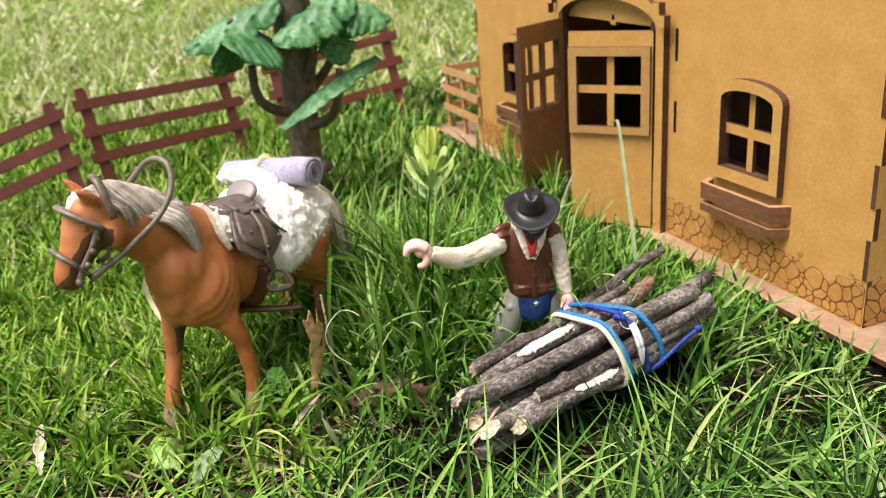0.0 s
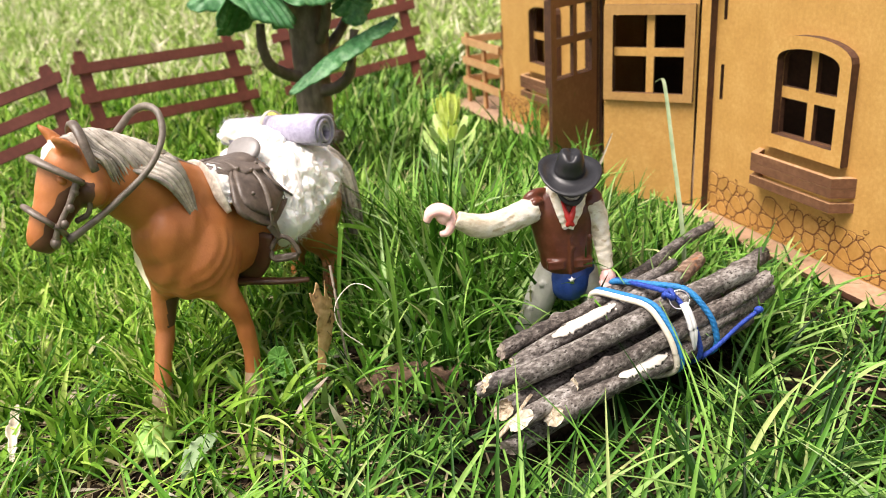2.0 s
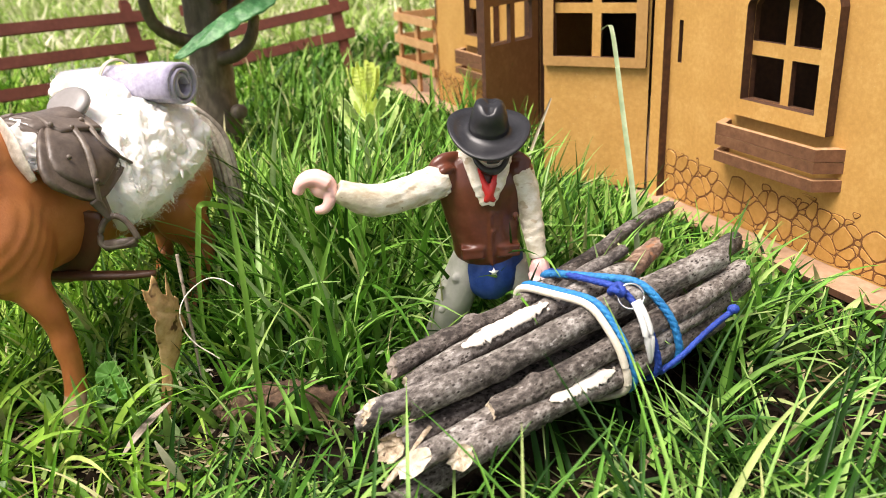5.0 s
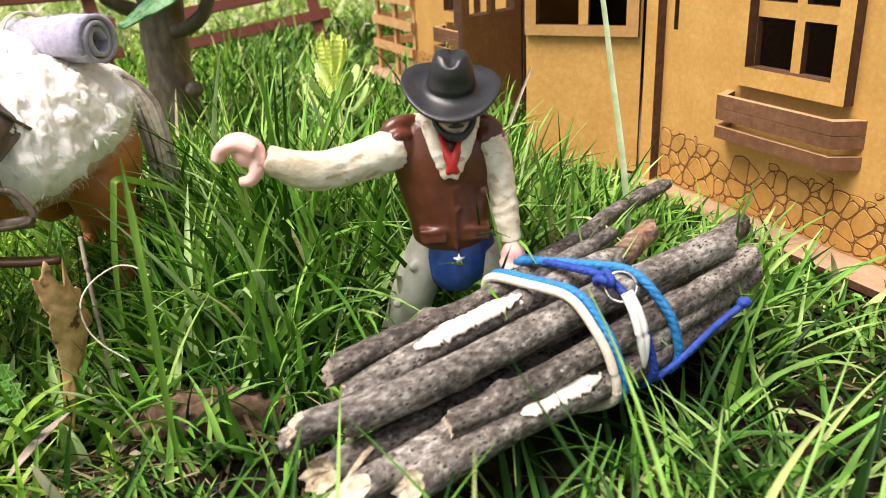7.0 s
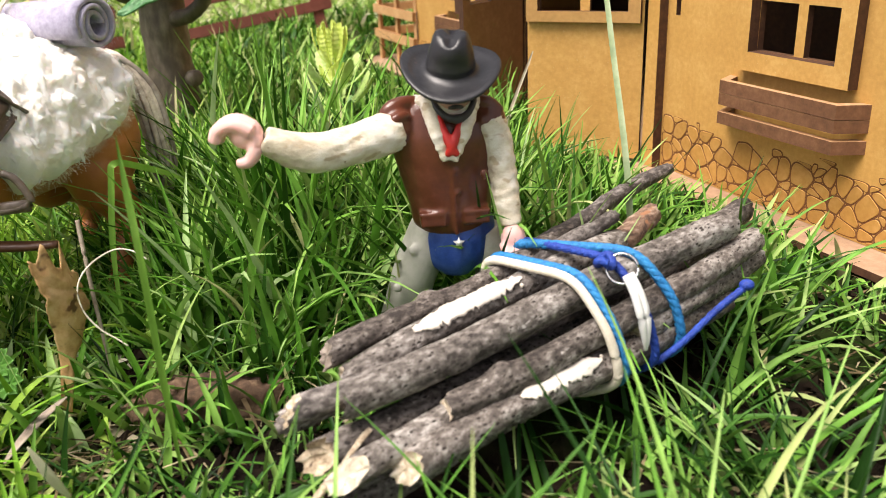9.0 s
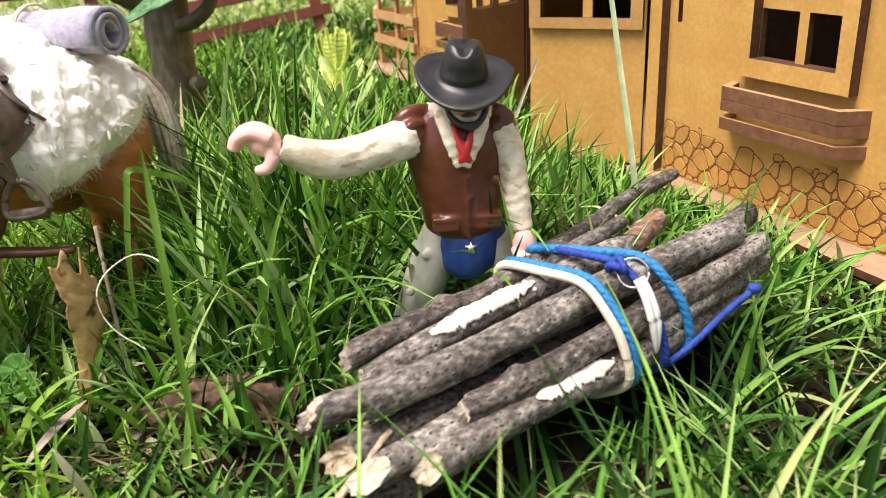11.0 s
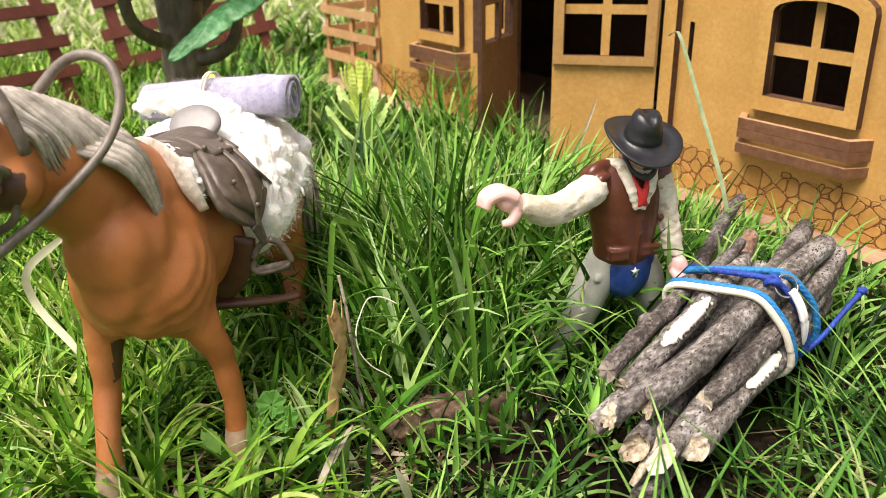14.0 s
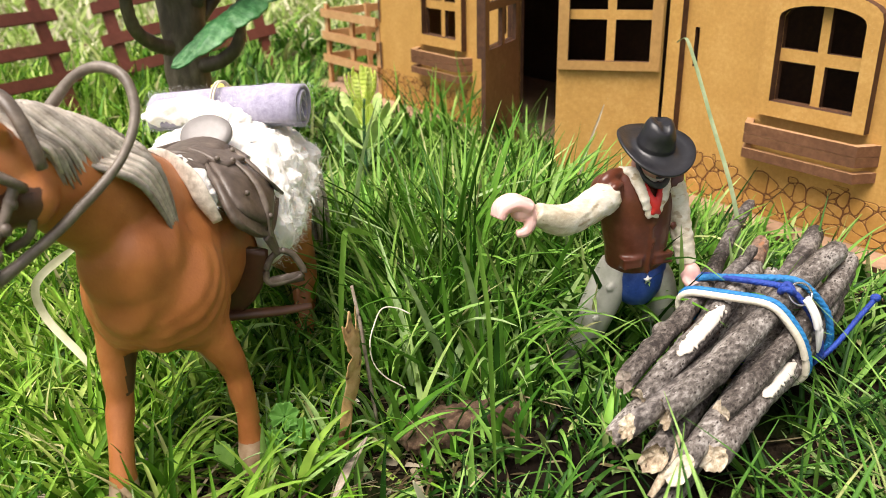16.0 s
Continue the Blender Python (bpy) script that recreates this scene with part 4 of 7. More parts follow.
def make_fleece():
    bm = bmesh.new()
    ns, na = 190, 240
    grid = []
    for i in range(ns + 1):
        s = -0.029 + 0.092 * i / ns
        row = []
        lo = float(np.interp(s, [-0.029, -0.021, -0.008, 0.008, 0.020, 0.037, 0.046, 0.052, 0.058, 0.068], [1.15, 1.5, 1.72, 1.82, 2.05, 2.08, 1.65, 1.0, 0.85, 0.7])) + 0.13 * noise.noise(Vector((s * 150, 0, 3)))
        for j in range(na + 1):
            a = -1.5 + (lo + 1.5) * j / na
            edge = min(1, 7 * min(i / ns, 1 - i / ns), 8 * min(j / na, 1 - j / na))
            thick = (0.0066 if s < 0.042 else 0.0042) * edge ** 0.5
            thick *= 1.0 + 0.35 * max(0.0, math.sin(a)) + 0.95 * math.exp(-((s - 0.013) / 0.012) ** 2) * max(0.0, math.cos(a + 0.3))
            p = torso_point(s, a, 0.004)
            q = p + Vector((noise.noise(p * 60), noise.noise(p * 60 + Vector((9, 0, 0))), 0)) * 0.003
            lump = 0.0048 * (abs(noise.noise(q * 105)) - 0.22) + 0.0024 * (abs(noise.noise(q * 240)) - 0.22) + 0.0009 * (abs(noise.noise(q * 560)) - 0.2)
            off = thick + lump * (0.95 if s < 0.045 else 0.4 if s < 0.054 else 0.9) * edge
            row.append(bm.verts.new(torso_point(s, a, 0.0008 + max(0.0, off))))
        grid.append(row)
    for i in range(ns):
        for j in range(na):
            bm.faces.new((grid[i][j], grid[i + 1][j], grid[i + 1][j + 1], grid[i][j + 1]))
    # wedge of wool before the saddle
    tube(bm, [(0.0590, 0.0000, 0.1060, 0.0034, 0.0014), (0.0618, 0.0070, 0.1046, 0.0046, 0.0016), (0.0640, 0.0125, 0.1002, 0.0050, 0.0016), (0.0655, 0.0158, 0.0950, 0.0040, 0.0014), (0.0664, 0.0180, 0.0910, 0.0014, 0.0008)], 26, 0, 10)
    # wool pushed up against the blanket roll
    tube(bm, [(0.0090, 0.0120, 0.1050, 0.0020), (0.0085, 0.0050, 0.1080, 0.0042), (0.0070, -0.0060, 0.1100, 0.0050), (0.0055, -0.0170, 0.1105, 0.0052), (0.0040, -0.0280, 0.1090, 0.0042), (0.0030, -0.0340, 0.1070, 0.0012)], 26, 0, 10)
    bm.normal_update()
    for v in bm.verts[(ns + 1) * (na + 1):]:
        v.co += v.normal * (0.0034 * (abs(noise.noise(v.co * 230)) - 0.2) + 0.0018 * (abs(noise.noise(v.co * 520)) - 0.2))
    bm.normal_update()
    # loose fibres
    rnd = random.Random(9)
    vs = bm.verts[:]
    for _ in range(7000):
        v = rnd.choice(vs)
        d = (v.normal * rnd.uniform(0.1, 0.8) + Vector((rnd.uniform(-1, 0.8), rnd.uniform(-0.8, 0.8), rnd.uniform(-1.1, 0.5)))).normalized()
        ln, w = rnd.uniform(0.0006, 0.0026), rnd.uniform(0.00002, 0.000042)
        if v.co.x > 0.045:
            ln *= 0.6
        a, _b = frame_of(d)
        mid = v.co + d * ln * 0.55 + Vector((rnd.uniform(-1, 1), rnd.uniform(-1, 1), rnd.uniform(-1, 1))) * 0.0004
        tip = v.co + d * ln + Vector((0, 0, -0.0005))
        q = [bm.verts.new(v.co - a * w), bm.verts.new(v.co + a * w), bm.verts.new(mid + a * w), bm.verts.new(mid - a * w), bm.verts.new(tip)]
        bm.faces.new(q[:4])
        bm.faces.new((q[3], q[2], q[4]))
    # pointed tufts that overlap like combed wool
    for _ in range(90):
        v = rnd.choice(vs)
        if 0.044 < v.co.x < 0.060:
            continue
        flow = Vector((rnd.uniform(-0.9, 0.5), 0.25 * (1 if v.co.y > 0 else -1) + rnd.uniform(-0.4, 0.4), -0.85 + rnd.uniform(-0.2, 0.5)))
        d = (flow - v.normal * flow.dot(v.normal)).normalized()
        k = 0.6 if v.co.x > 0.045 else 1.0
        ln, r = rnd.uniform(0.0026, 0.0062) * k, rnd.uniform(0.0004, 0.0009) * k
        a, e = v.normal.cross(d).normalized(), v.normal
        loops = []
        for t, w, h in ((0.0, 0.5, -0.0006), (0.2, 1.0, -0.0002), (0.45, 1.0, -0.0001), (0.7, 0.75, -0.0001), (0.9, 0.4, -0.0002), (1.0, 0.05, -0.0003)):
            c = v.co + d * (ln * t) + e * (h * k) + a * (0.0006 * math.sin(t * 5 + ln * 3000))
            loops.append([bm.verts.new(c + (a * math.cos(q) + e * (0.7 * math.sin(q))) * (r * w * (1 + 0.25 * math.sin(q * 3 + t * 9)))) for q in np.linspace(0, 2 * math.pi, 6, endpoint=False)])
        rings(bm, loops)
    # wisps caught on the blanket roll
    for _ in range(1300):
        t = rnd.uniform(0.30, 1.0) ** 0.8
        an = rnd.gauss(0.5, 0.4)
        rr = 0.0091 + rnd.uniform(0, 0.0012)
        c0 = Vector((-0.004 + rr * math.cos(an), 0.029 - 0.060 * t, 0.1095 + rr * 0.93 * math.sin(an)))
        d = Vector((rnd.uniform(-0.5, 0.5), rnd.uniform(-1, 1), rnd.uniform(-0.4, 0.6))).normalized()
        a, _b = frame_of(d)
        ln, w = rnd.uniform(0.0008, 0.0022), 0.000035
        m1 = c0 + d * ln * 0.5 + Vector((0.0004, 0, 0.0004))
        q = [bm.verts.new(c0 - a * w), bm.verts.new(c0 + a * w), bm.verts.new(m1 + a * w), bm.verts.new(m1 - a * w), bm.verts.new(c0 + d * ln)]
        bm.faces.new(q[:4])
        bm.faces.new((q[3], q[2], q[4]))
    # curled locks lying on the fleece
    for _ in range(9000):
        v = rnd.choice(vs)
        t1 = v.normal.cross(Vector((rnd.uniform(-1, 1), rnd.uniform(-1, 1), rnd.uniform(-1, 1)))).normalized()
        t1 = (t1 + Vector((-0.3, 0, -0.7))).normalized()
        t2 = v.normal.cross(t1).normalized()
        w, ln = rnd.uniform(0.00003, 0.00006), rnd.uniform(0.0016, 0.0044)
        if v.co.x > 0.045:
            ln *= 0.6
        ph = rnd.uniform(0, 6.28)
        prev = None
        for q in range(5):
            t = q / 4
            c = v.co + t1 * (ln * t) + t2 * (0.0005 * math.sin(ph + t * 6)) + v.normal * (0.0002 + 0.0006 * math.sin(ph + 2 + t * 5) + 0.0007 * t)
            now = (bm.verts.new(c - t2 * w), bm.verts.new(c + t2 * w))
            if prev:
                bm.faces.new((prev[0], prev[1], now[1], now[0]))
            prev = now
    ob = link("wool_fleece", bm, M_WOOL, m=HORSE)
    return tagged(ob, "fluffy raw white wool fleece draped over the horse's back", "fleece")


make_fleece()


def make_bedroll():
    thing = empty("bedroll", HORSE)
    tagged(thing, "rolled lilac-grey felt blanket tied behind the saddle", "blanket roll")
    a, b = Vector((-0.004, 0.0290, 0.1095)), Vector((-0.0035, -0.0310, 0.1095))
    ax = (b - a).normalized()
    u, w = frame_of(ax)
    bm = bmesh.new()
    turns, per, th = 2.6, 26, 0.0016
    n = int(turns * per)
    cols = []
    for half in (0, 1):
        for k in range(15):
            t = k / 14
            col = []
            for i in range(n + 1):
                an = 2 * math.pi * i / per
                r = 0.0026 + 0.0024 * an / (2 * math.pi) + (th if half else 0)
                c = a.lerp(b, t) - Vector((0, 0, 0.0018 * t * t))
                jit = 0.0003 * noise.noise((c + u * r * math.cos(an) + w * r * math.sin(an)) * 300) + 0.0011 * noise.noise((c + u * r * math.cos(an) + w * r * math.sin(an)) * 75) - 0.0011 * t
                end = 0.0006 * math.sin(an * 1.3) * (1 if k in (0, 14) else 0)
                col.append(bm.verts.new(c + ax * end + u * ((r + jit) * math.cos(an)) + w * ((r + jit) * math.sin(an) * 0.93)))
            cols.append(col)
    inn, out = cols[:15], cols[15:]
    for k in range(14):
        for i in range(n):
            bm.faces.new((inn[k][i], inn[k][i + 1], inn[k + 1][i + 1], inn[k + 1][i]))
            bm.faces.new((out[k][i], out[k + 1][i], out[k + 1][i + 1], out[k][i + 1]))
        for i in (0, n):
            bm.faces.new((inn[k][i], inn[k + 1][i], out[k + 1][i], out[k][i]))
    for k in (0, 14):
        for i in range(n):
            bm.faces.new((inn[k][i], inn[k][i + 1], out[k][i + 1], out[k][i]))
    rnd = random.Random(2)
    vs = [v for col in out for v in col[-per:]]
    for _ in range(9000):
        v = rnd.choice(vs)
        t = rnd.random()
        d = ((v.co - a) - ax * (v.co - a).dot(ax)).normalized()
        base = v.co - d * 0.0003 + ax * rnd.uniform(-0.0024, 0.0024)
        d = (d + Vector((rnd.uniform(-1, 1), rnd.uniform(-1, 1), rnd.uniform(-1, 1))) * 0.8).normalized()
        e, _f = frame_of(d)
        bm.faces.new((bm.verts.new(base - e * 0.00004), bm.verts.new(base + e * 0.00004), bm.verts.new(base + d * rnd.uniform(0.0006, 0.0019))))
    part("felt", bm, M_FELT, thing, smooth=True)
    bm = bmesh.new()
    for off in (-0.0006, 0.0006):
        c = a.lerp(b, 0.55) + ax * off
        pts = [(*(c + u * (0.0112 * math.cos(t)) + w * (0.0106 * math.sin(t))), 0.00045) for t in np.linspace(0, 2 * math.pi, 22)]
        tube(bm, pts, 6, 0, 1)
    part("tie_string", bm, M_STRING, thing, "cream string tied round the roll", smooth=True)
    bm = bmesh.new()
    c = a.lerp(b, 0.60) + Vector((-0.0085, 0, 0.0068))
    tube(bm, [(*(c + ax * -0.004), 0.0008), (*(c + Vector((0, 0, 0.0004))), 0.0016), (*(c + ax * 0.004), 0.0008)], 8, 0, 4, wob=0.4)
    part("yellow_scrap", bm, M_YELLOW, thing, "small bright yellow scrap tucked under the string", smooth=True)


make_bedroll()


def flap_span(a):
    """Rear and front edge of the saddle flap at an angle round the barrel."""
    k = [0.2, 0.39, 0.55, 0.8, 0.95, 1.1, 1.2, 1.3, 1.38, 1.44]
    return (float(np.interp(a, k, [0.0355, 0.0335, 0.0335, 0.0365, 0.0350, 0.0342, 0.0390, 0.0440, 0.0480, 0.0525])),
            float(np.interp(a, k, [0.0500, 0.0550, 0.0610, 0.0672, 0.0700, 0.0708, 0.0690, 0.0645, 0.0605, 0.0555])))


def barrel_sheet(bm, side, a0, a1, span, base, thick, dome=0.0, rim=0.0, n=26, k=24):
    """A moulded sheet lying round the barrel between two angles."""
    top, bot = [], []
    for i in range(n + 1):
        a = a0 + (a1 - a0) * i / n
        lo, hi = span(a)
        for store, up in ((top, thick), (bot, 0.0)):
            row = []
            for j in range(k + 1):
                q = 2 * j / k - 1
                o = base + up
                if store is top:
                    o += dome * (1 - q * q) + (rim if abs(q) > 0.88 or i > n - 2 else 0.0) - (0.0006 if abs(q) > 0.99 else 0)
                p = torso_point(lo + (hi - lo) * (q + 1) / 2, a, o)
                p.y *= side
                row.append(bm.verts.new(p))
            store.append(row)
    for i in range(n):
        for j in range(k):
            bm.faces.new((top[i][j], top[i][j + 1], top[i + 1][j + 1], top[i + 1][j]))
            bm.faces.new((bot[i][j], bot[i + 1][j], bot[i + 1][j + 1], bot[i][j + 1]))
        for j in (0, k):
            bm.faces.new((top[i][j], top[i + 1][j], bot[i + 1][j], bot[i][j]))
    for i in (0, n):
        for j in range(k):
            bm.faces.new((top[i][j], bot[i][j], bot[i][j + 1], top[i][j + 1]))


def make_saddle():
    thing = empty("toy_saddle", HORSE)
    tagged(thing, "dark grey-brown moulded rubber saddle with stirrup on the horse", "saddle")
    # pad that shows as a strip before the saddle
    bm = bmesh.new()
    tube(bm, [(0.0660, -0.0120, 0.1035, 0.0022, 0.0007), (0.0652, 0.0010, 0.1090, 0.0024, 0.0007), (0.0696, 0.0125, 0.1036, 0.0030, 0.0007), (0.0715, 0.0172, 0.0962, 0.0030, 0.0007), (0.0705, 0.0204, 0.0885, 0.0018, 0.0006)], 14, 0, 6, up=Vector((1, 0, 0)))
    part("saddle_pad", bm, M_MANE, thing, "light taupe saddle pad edge", smooth=True)
    # seat: a low dished block rising to the round back
    bm = bmesh.new()
    tube(bm, [(0.060, 0.001, 0.1010, 0.008, 0.003), (0.055, 0.0015, 0.1030, 0.0115, 0.0042), (0.047, 0.002, 0.1030, 0.0118, 0.0044), (0.040, 0.003, 0.1030, 0.0112, 0.0046), (0.034, 0.004, 0.1035, 0.0095, 0.0044)], 20)
    part("seat", bm, M_SADDLE, thing, smooth=True)
    bm = bmesh.new()
    m = Matrix.Translation((0.0335, 0.0040, 0.1085)) @ Matrix.Rotation(radians(46), 4, "Y")
    loops = []
    for r, z in ((0.0, -0.0034), (0.0080, -0.0032), (0.0093, -0.0020), (0.0096, -0.0008), (0.0092, 0.0001), (0.0080, 0.0007), (0.005, 0.0010), (0.0, 0.0011)):
        loops.append([bm.verts.new(m @ Vector((max(r, 0.0002) * 0.80 * math.cos(t), max(r, 0.0002) * math.sin(t), z))) for t in np.linspace(0, 2 * math.pi, 32, endpoint=False)])
    rings(bm, loops)
    part("cantle", bm, M_SEAT, thing, "worn light grey round seat back", smooth=True)
    # pommel: a raised ridge curling over the front
    bm = bmesh.new()
    tube(bm, [(0.0590, -0.0130, 0.0985, 0.0014), (0.0610, -0.0060, 0.1040, 0.0020), (0.0612, 0.0010, 0.1056, 0.0023), (0.0600, 0.0080, 0.1042, 0.0021), (0.0575, 0.0135, 0.1010, 0.0016)], 10)
    tube(bm, [(0.0550, -0.0100, 0.1020, 0.0010), (0.0555, 0.0020, 0.1068, 0.0013), (0.0530, 0.0125, 0.1040, 0.0010)], 8)
    part("pommel", bm, M_SADDLE, thing, smooth=True)
    for side in (1, -1):
        bm = bmesh.new()
        barrel_sheet(bm, side, 0.2, 1.44, flap_span, 0.0078, 0.0016, 0.0004, 0.0006)
        part("flap", bm, M_SADDLE, thing, smooth=True)
        # raised padded panel on the flap
        bm = bmesh.new()
        def inner(a):
            lo, hi = flap_span(min(1.44, a + 0.07))
            return lo + 0.0030, hi - 0.0050
        barrel_sheet(bm, side, 0.32, 1.29, inner, 0.0090, 0.0016, 0.0013, 0.0)
        part("knee_panel", bm, M_SADDLE, thing, smooth=True)
        # skirt: small upper flap with a raised lower rim
        bm = bmesh.new()
        barrel_sheet(bm, side, 0.15, 0.62, lambda a: (0.0335 + 0.006 * max(0.0, a - 0.4), 0.0500 + 0.010 * a - 0.02 * max(0.0, a - 0.48)), 0.0100, 0.0018, 0.0006, 0.0005, n=12)
        part("skirt", bm, M_SADDLE, thing, smooth=True)
        # straps
        for way, wid in ((((0.0385, 0.50, 0.0124), (0.0418, 0.72, 0.0126), (0.0415, 0.92, 0.0124), (0.0375, 1.04, 0.0112), (0.0335, 1.12, 0.0098)), 0.0010),
                         (((0.0475, 0.60, 0.0124), (0.0500, 0.80, 0.0130), (0.0525, 1.00, 0.0130), (0.0545, 1.22, 0.0120), (0.0545, 1.42, 0.0104), (0.0525, 1.58, 0.0098)), 0.0012)):
            bm = bmesh.new()
            pts = []
            for s, a, o in way:
                p = torso_point(s, a, o)
                pts.append((p.x, p.y * side, p.z, wid, 0.0006))
            tube(bm, pts, 8)
            part("stirrup_leather", bm, M_STRAP, thing, smooth=True)
        for s, a in ((0.0395, 0.46), (0.0480, 0.58), (0.0545, 0.50), (0.0545, 1.24), (0.0600, 0.95)):
            bm = bmesh.new()
            p = torso_point(s, a, 0.0126)
            p.y *= side
            bmesh.ops.create_uvsphere(bm, u_segments=10, v_segments=6, radius=0.0010, matrix=Matrix.Translation(p))
            part("stud", bm, M_STRAP, thing, smooth=True)
        # fender hanging to the stirrup, then a D-shaped loop with a flat tread
        bm = bmesh.new()
        tube(bm, [(0.0545, side * 0.0300, 0.0790, 0.0040, 0.0010), (0.0530, side * 0.0308, 0.0745, 0.0028, 0.0011), (0.0520, side * 0.0318, 0.0705, 0.0016, 0.0011)], 10, up=Vector((0, side, 0)))
        part("fender", bm, M_SADDLE, thing, smooth=True)
        bm = bmesh.new()
        c = Vector((0.0512, side * 0.0328, 0.0645))
        q = [(0.0, 0.0070), (0.0034, 0.0050), (0.0060, 0.0005), (0.0064, -0.0030), (0.0, -0.0046), (-0.0058, -0.0040), (-0.0056, 0.0010), (-0.0034, 0.0050), (0.0, 0.0070)]
        d1 = Vector((-0.42, side * 0.90, 0)).normalized()
        tube(bm, [(*(c + d1 * x + Vector((0, 0, z))), 0.0012, 0.0012) for x, z in q], 8, 0, 4)
        tube(bm, [(*(c - d1 * 0.0055 + Vector((0, 0, -0.0042))), 0.0010, 0.0020), (*(c + d1 * 0.0062 + Vector((0, 0, -0.0036))), 0.0010, 0.0020)], 8, 0, 2)
        part("stirrup", bm, M_STRAP, thing, smooth=True)
    # girth and its bar under the belly; the girth's dark colour includes shadow
    bm = bmesh.new()
    pts = []
    for a in np.linspace(1.6, 2 * math.pi - 1.6, 16):
        p = torso_point(0.052, a, 0.0016)
        pts.append((*p, 0.0056, 0.0012))
    tube(bm, pts, 10, 0, 2, up=Vector((1, 0, 0)))
    part("girth", bm, M_DARK, thing, smooth=True)
    bm = bmesh.new()
    tube(bm, [(0.057, 0.003, 0.0480, 0.0026, 0.0018), (0.0520, 0.016, 0.0472, 0.0027, 0.0018), (0.0460, 0.029, 0.0462, 0.0025, 0.0016), (0.0412, 0.0378, 0.0458, 0.0017, 0.0012)], 10)
    part("girth_bar", bm, M_DARK, thing, smooth=True)


make_saddle()


def make_bridle():
    thing = empty("toy_bridle", HORSE)
    tagged(thing, "taupe moulded rubber bridle with a stiff looped rein", "bridle")
    def strap(name, bm, mats, parent, smooth=True):
        """Links a strap, turned with the muzzle."""
        for v in bm.verts:
            v.co = head_turn(v.co)
        return part(name, bm, mats, parent, smooth=smooth)
    f = Vector((0.58, -0.43, -0.69)).normalized()
    lat = Vector((0.49, 0.87, 0)).normalized()
    up = lat.cross(f).normalized()
    if up.z < 0:
        up = -up
    def hoop(c, ra, rb, r, t0=0.0, t1=2 * math.pi, tilt=0.0):
        c = Vector(c)
        return [(*(c + lat * (ra * math.cos(t)) + (up + f * tilt) * (rb * math.sin(t))), r, r * 0.75) for t in np.linspace(t0, t1, 24)]
    bm = bmesh.new()
    tube(bm, hoop((0.1348, -0.0248, 0.1025), 0.0102, 0.0100, 0.0016), 8, 0, 1)
    strap("noseband", bm, M_STRAP, thing, smooth=True)
    bm = bmesh.new()
    tube(bm, hoop((0.1235, -0.0170, 0.1195), 0.0122, 0.0126, 0.0021, -0.35, math.pi + 0.35, 0.1), 8, 0, 1)
    strap("browband", bm, M_STRAP, thing, smooth=True)
    bm = bmesh.new()
    c = Vector((0.1155, -0.0115, 0.1220))
    pts = [(*(c + lat * (0.0118 * math.cos(t)) + Vector((0.1, 0, 1)) * (0.0165 * math.sin(t))), 0.0021, 0.0015) for t in np.linspace(-0.1, math.pi + 0.1, 22)]
    tube(bm, pts, 8, 0, 1)
    strap("headpiece", bm, M_STRAP, thing, smooth=True)
    for s in (1, -1):
        bm = bmesh.new()
        tube(bm, [(*(Vector((0.1215, -0.0160, 0.1185)) + lat * s * 0.0118), 0.0016), (*(Vector((0.1265, -0.0200, 0.1105)) + lat * s * 0.0112), 0.0013), (*(Vector((0.1325, -0.0240, 0.1010)) + lat * s * 0.0098), 0.0013), (*(Vector((0.1345, -0.0255, 0.0950)) + lat * s * 0.0085), 0.0016)], 8)
        for t in (0.2, 0.45, 0.7):
            p = Vector((0.1215, -0.0160, 0.1185)).lerp(Vector((0.1345, -0.0255, 0.0950)), t) + lat * s * 0.0112
            bmesh.ops.create_uvsphere(bm, u_segments=8, v_segments=6, radius=0.0019, matrix=Matrix.Translation(p))
        strap("cheek_strap", bm, M_STRAP, thing, smooth=True)
        bm = bmesh.new()
        tube(bm, [(*(Vector((0.1185, -0.0140, 0.1150)) + lat * s * 0.0105), 0.0013), (*(Vector((0.1200, -0.0160, 0.1040)) + lat * s * 0.0092), 0.0012), (*(Vector((0.1240, -0.0185, 0.1000)) + lat * s * 0.004), 0.0012)], 8)
        strap("throat_strap", bm, M_STRAP, thing, smooth=True)
        bm = bmesh.new()
        bmesh.ops.create_uvsphere(bm, u_segments=10, v_segments=8, radius=0.0024, matrix=Matrix.Translation(Vector((0.1345, -0.0255, 0.0945)) + lat * s * 0.0085))
        strap("bit_ring", bm, M_STRAP, thing, smooth=True)
    bm = bmesh.new()
    tube(bm, [(0.1320, -0.0170, 0.0935, 0.0019), (0.1260, -0.0105, 0.0975, 0.0015), (0.1150, 0.0010, 0.1060, 0.0015), (0.1030, 0.0100, 0.1170, 0.0013), (0.0950, 0.0125, 0.1280, 0.0014), (0.0905, 0.0090, 0.1372, 0.0015), (0.0885, 0.0010, 0.1402, 0.0016), (0.0895, -0.0065, 0.1378, 0.0015), (0.0930, -0.0125, 0.1310, 0.0017), (0.1010, -0.0200, 0.1200, 0.0016), (0.1160, -0.0290, 0.1080, 0.0015), (0.1310, -0.0325, 0.0970, 0.0017)], 10, 0, 8)
    strap("rein", bm, M_REIN, thing, smooth=True)


make_bridle()


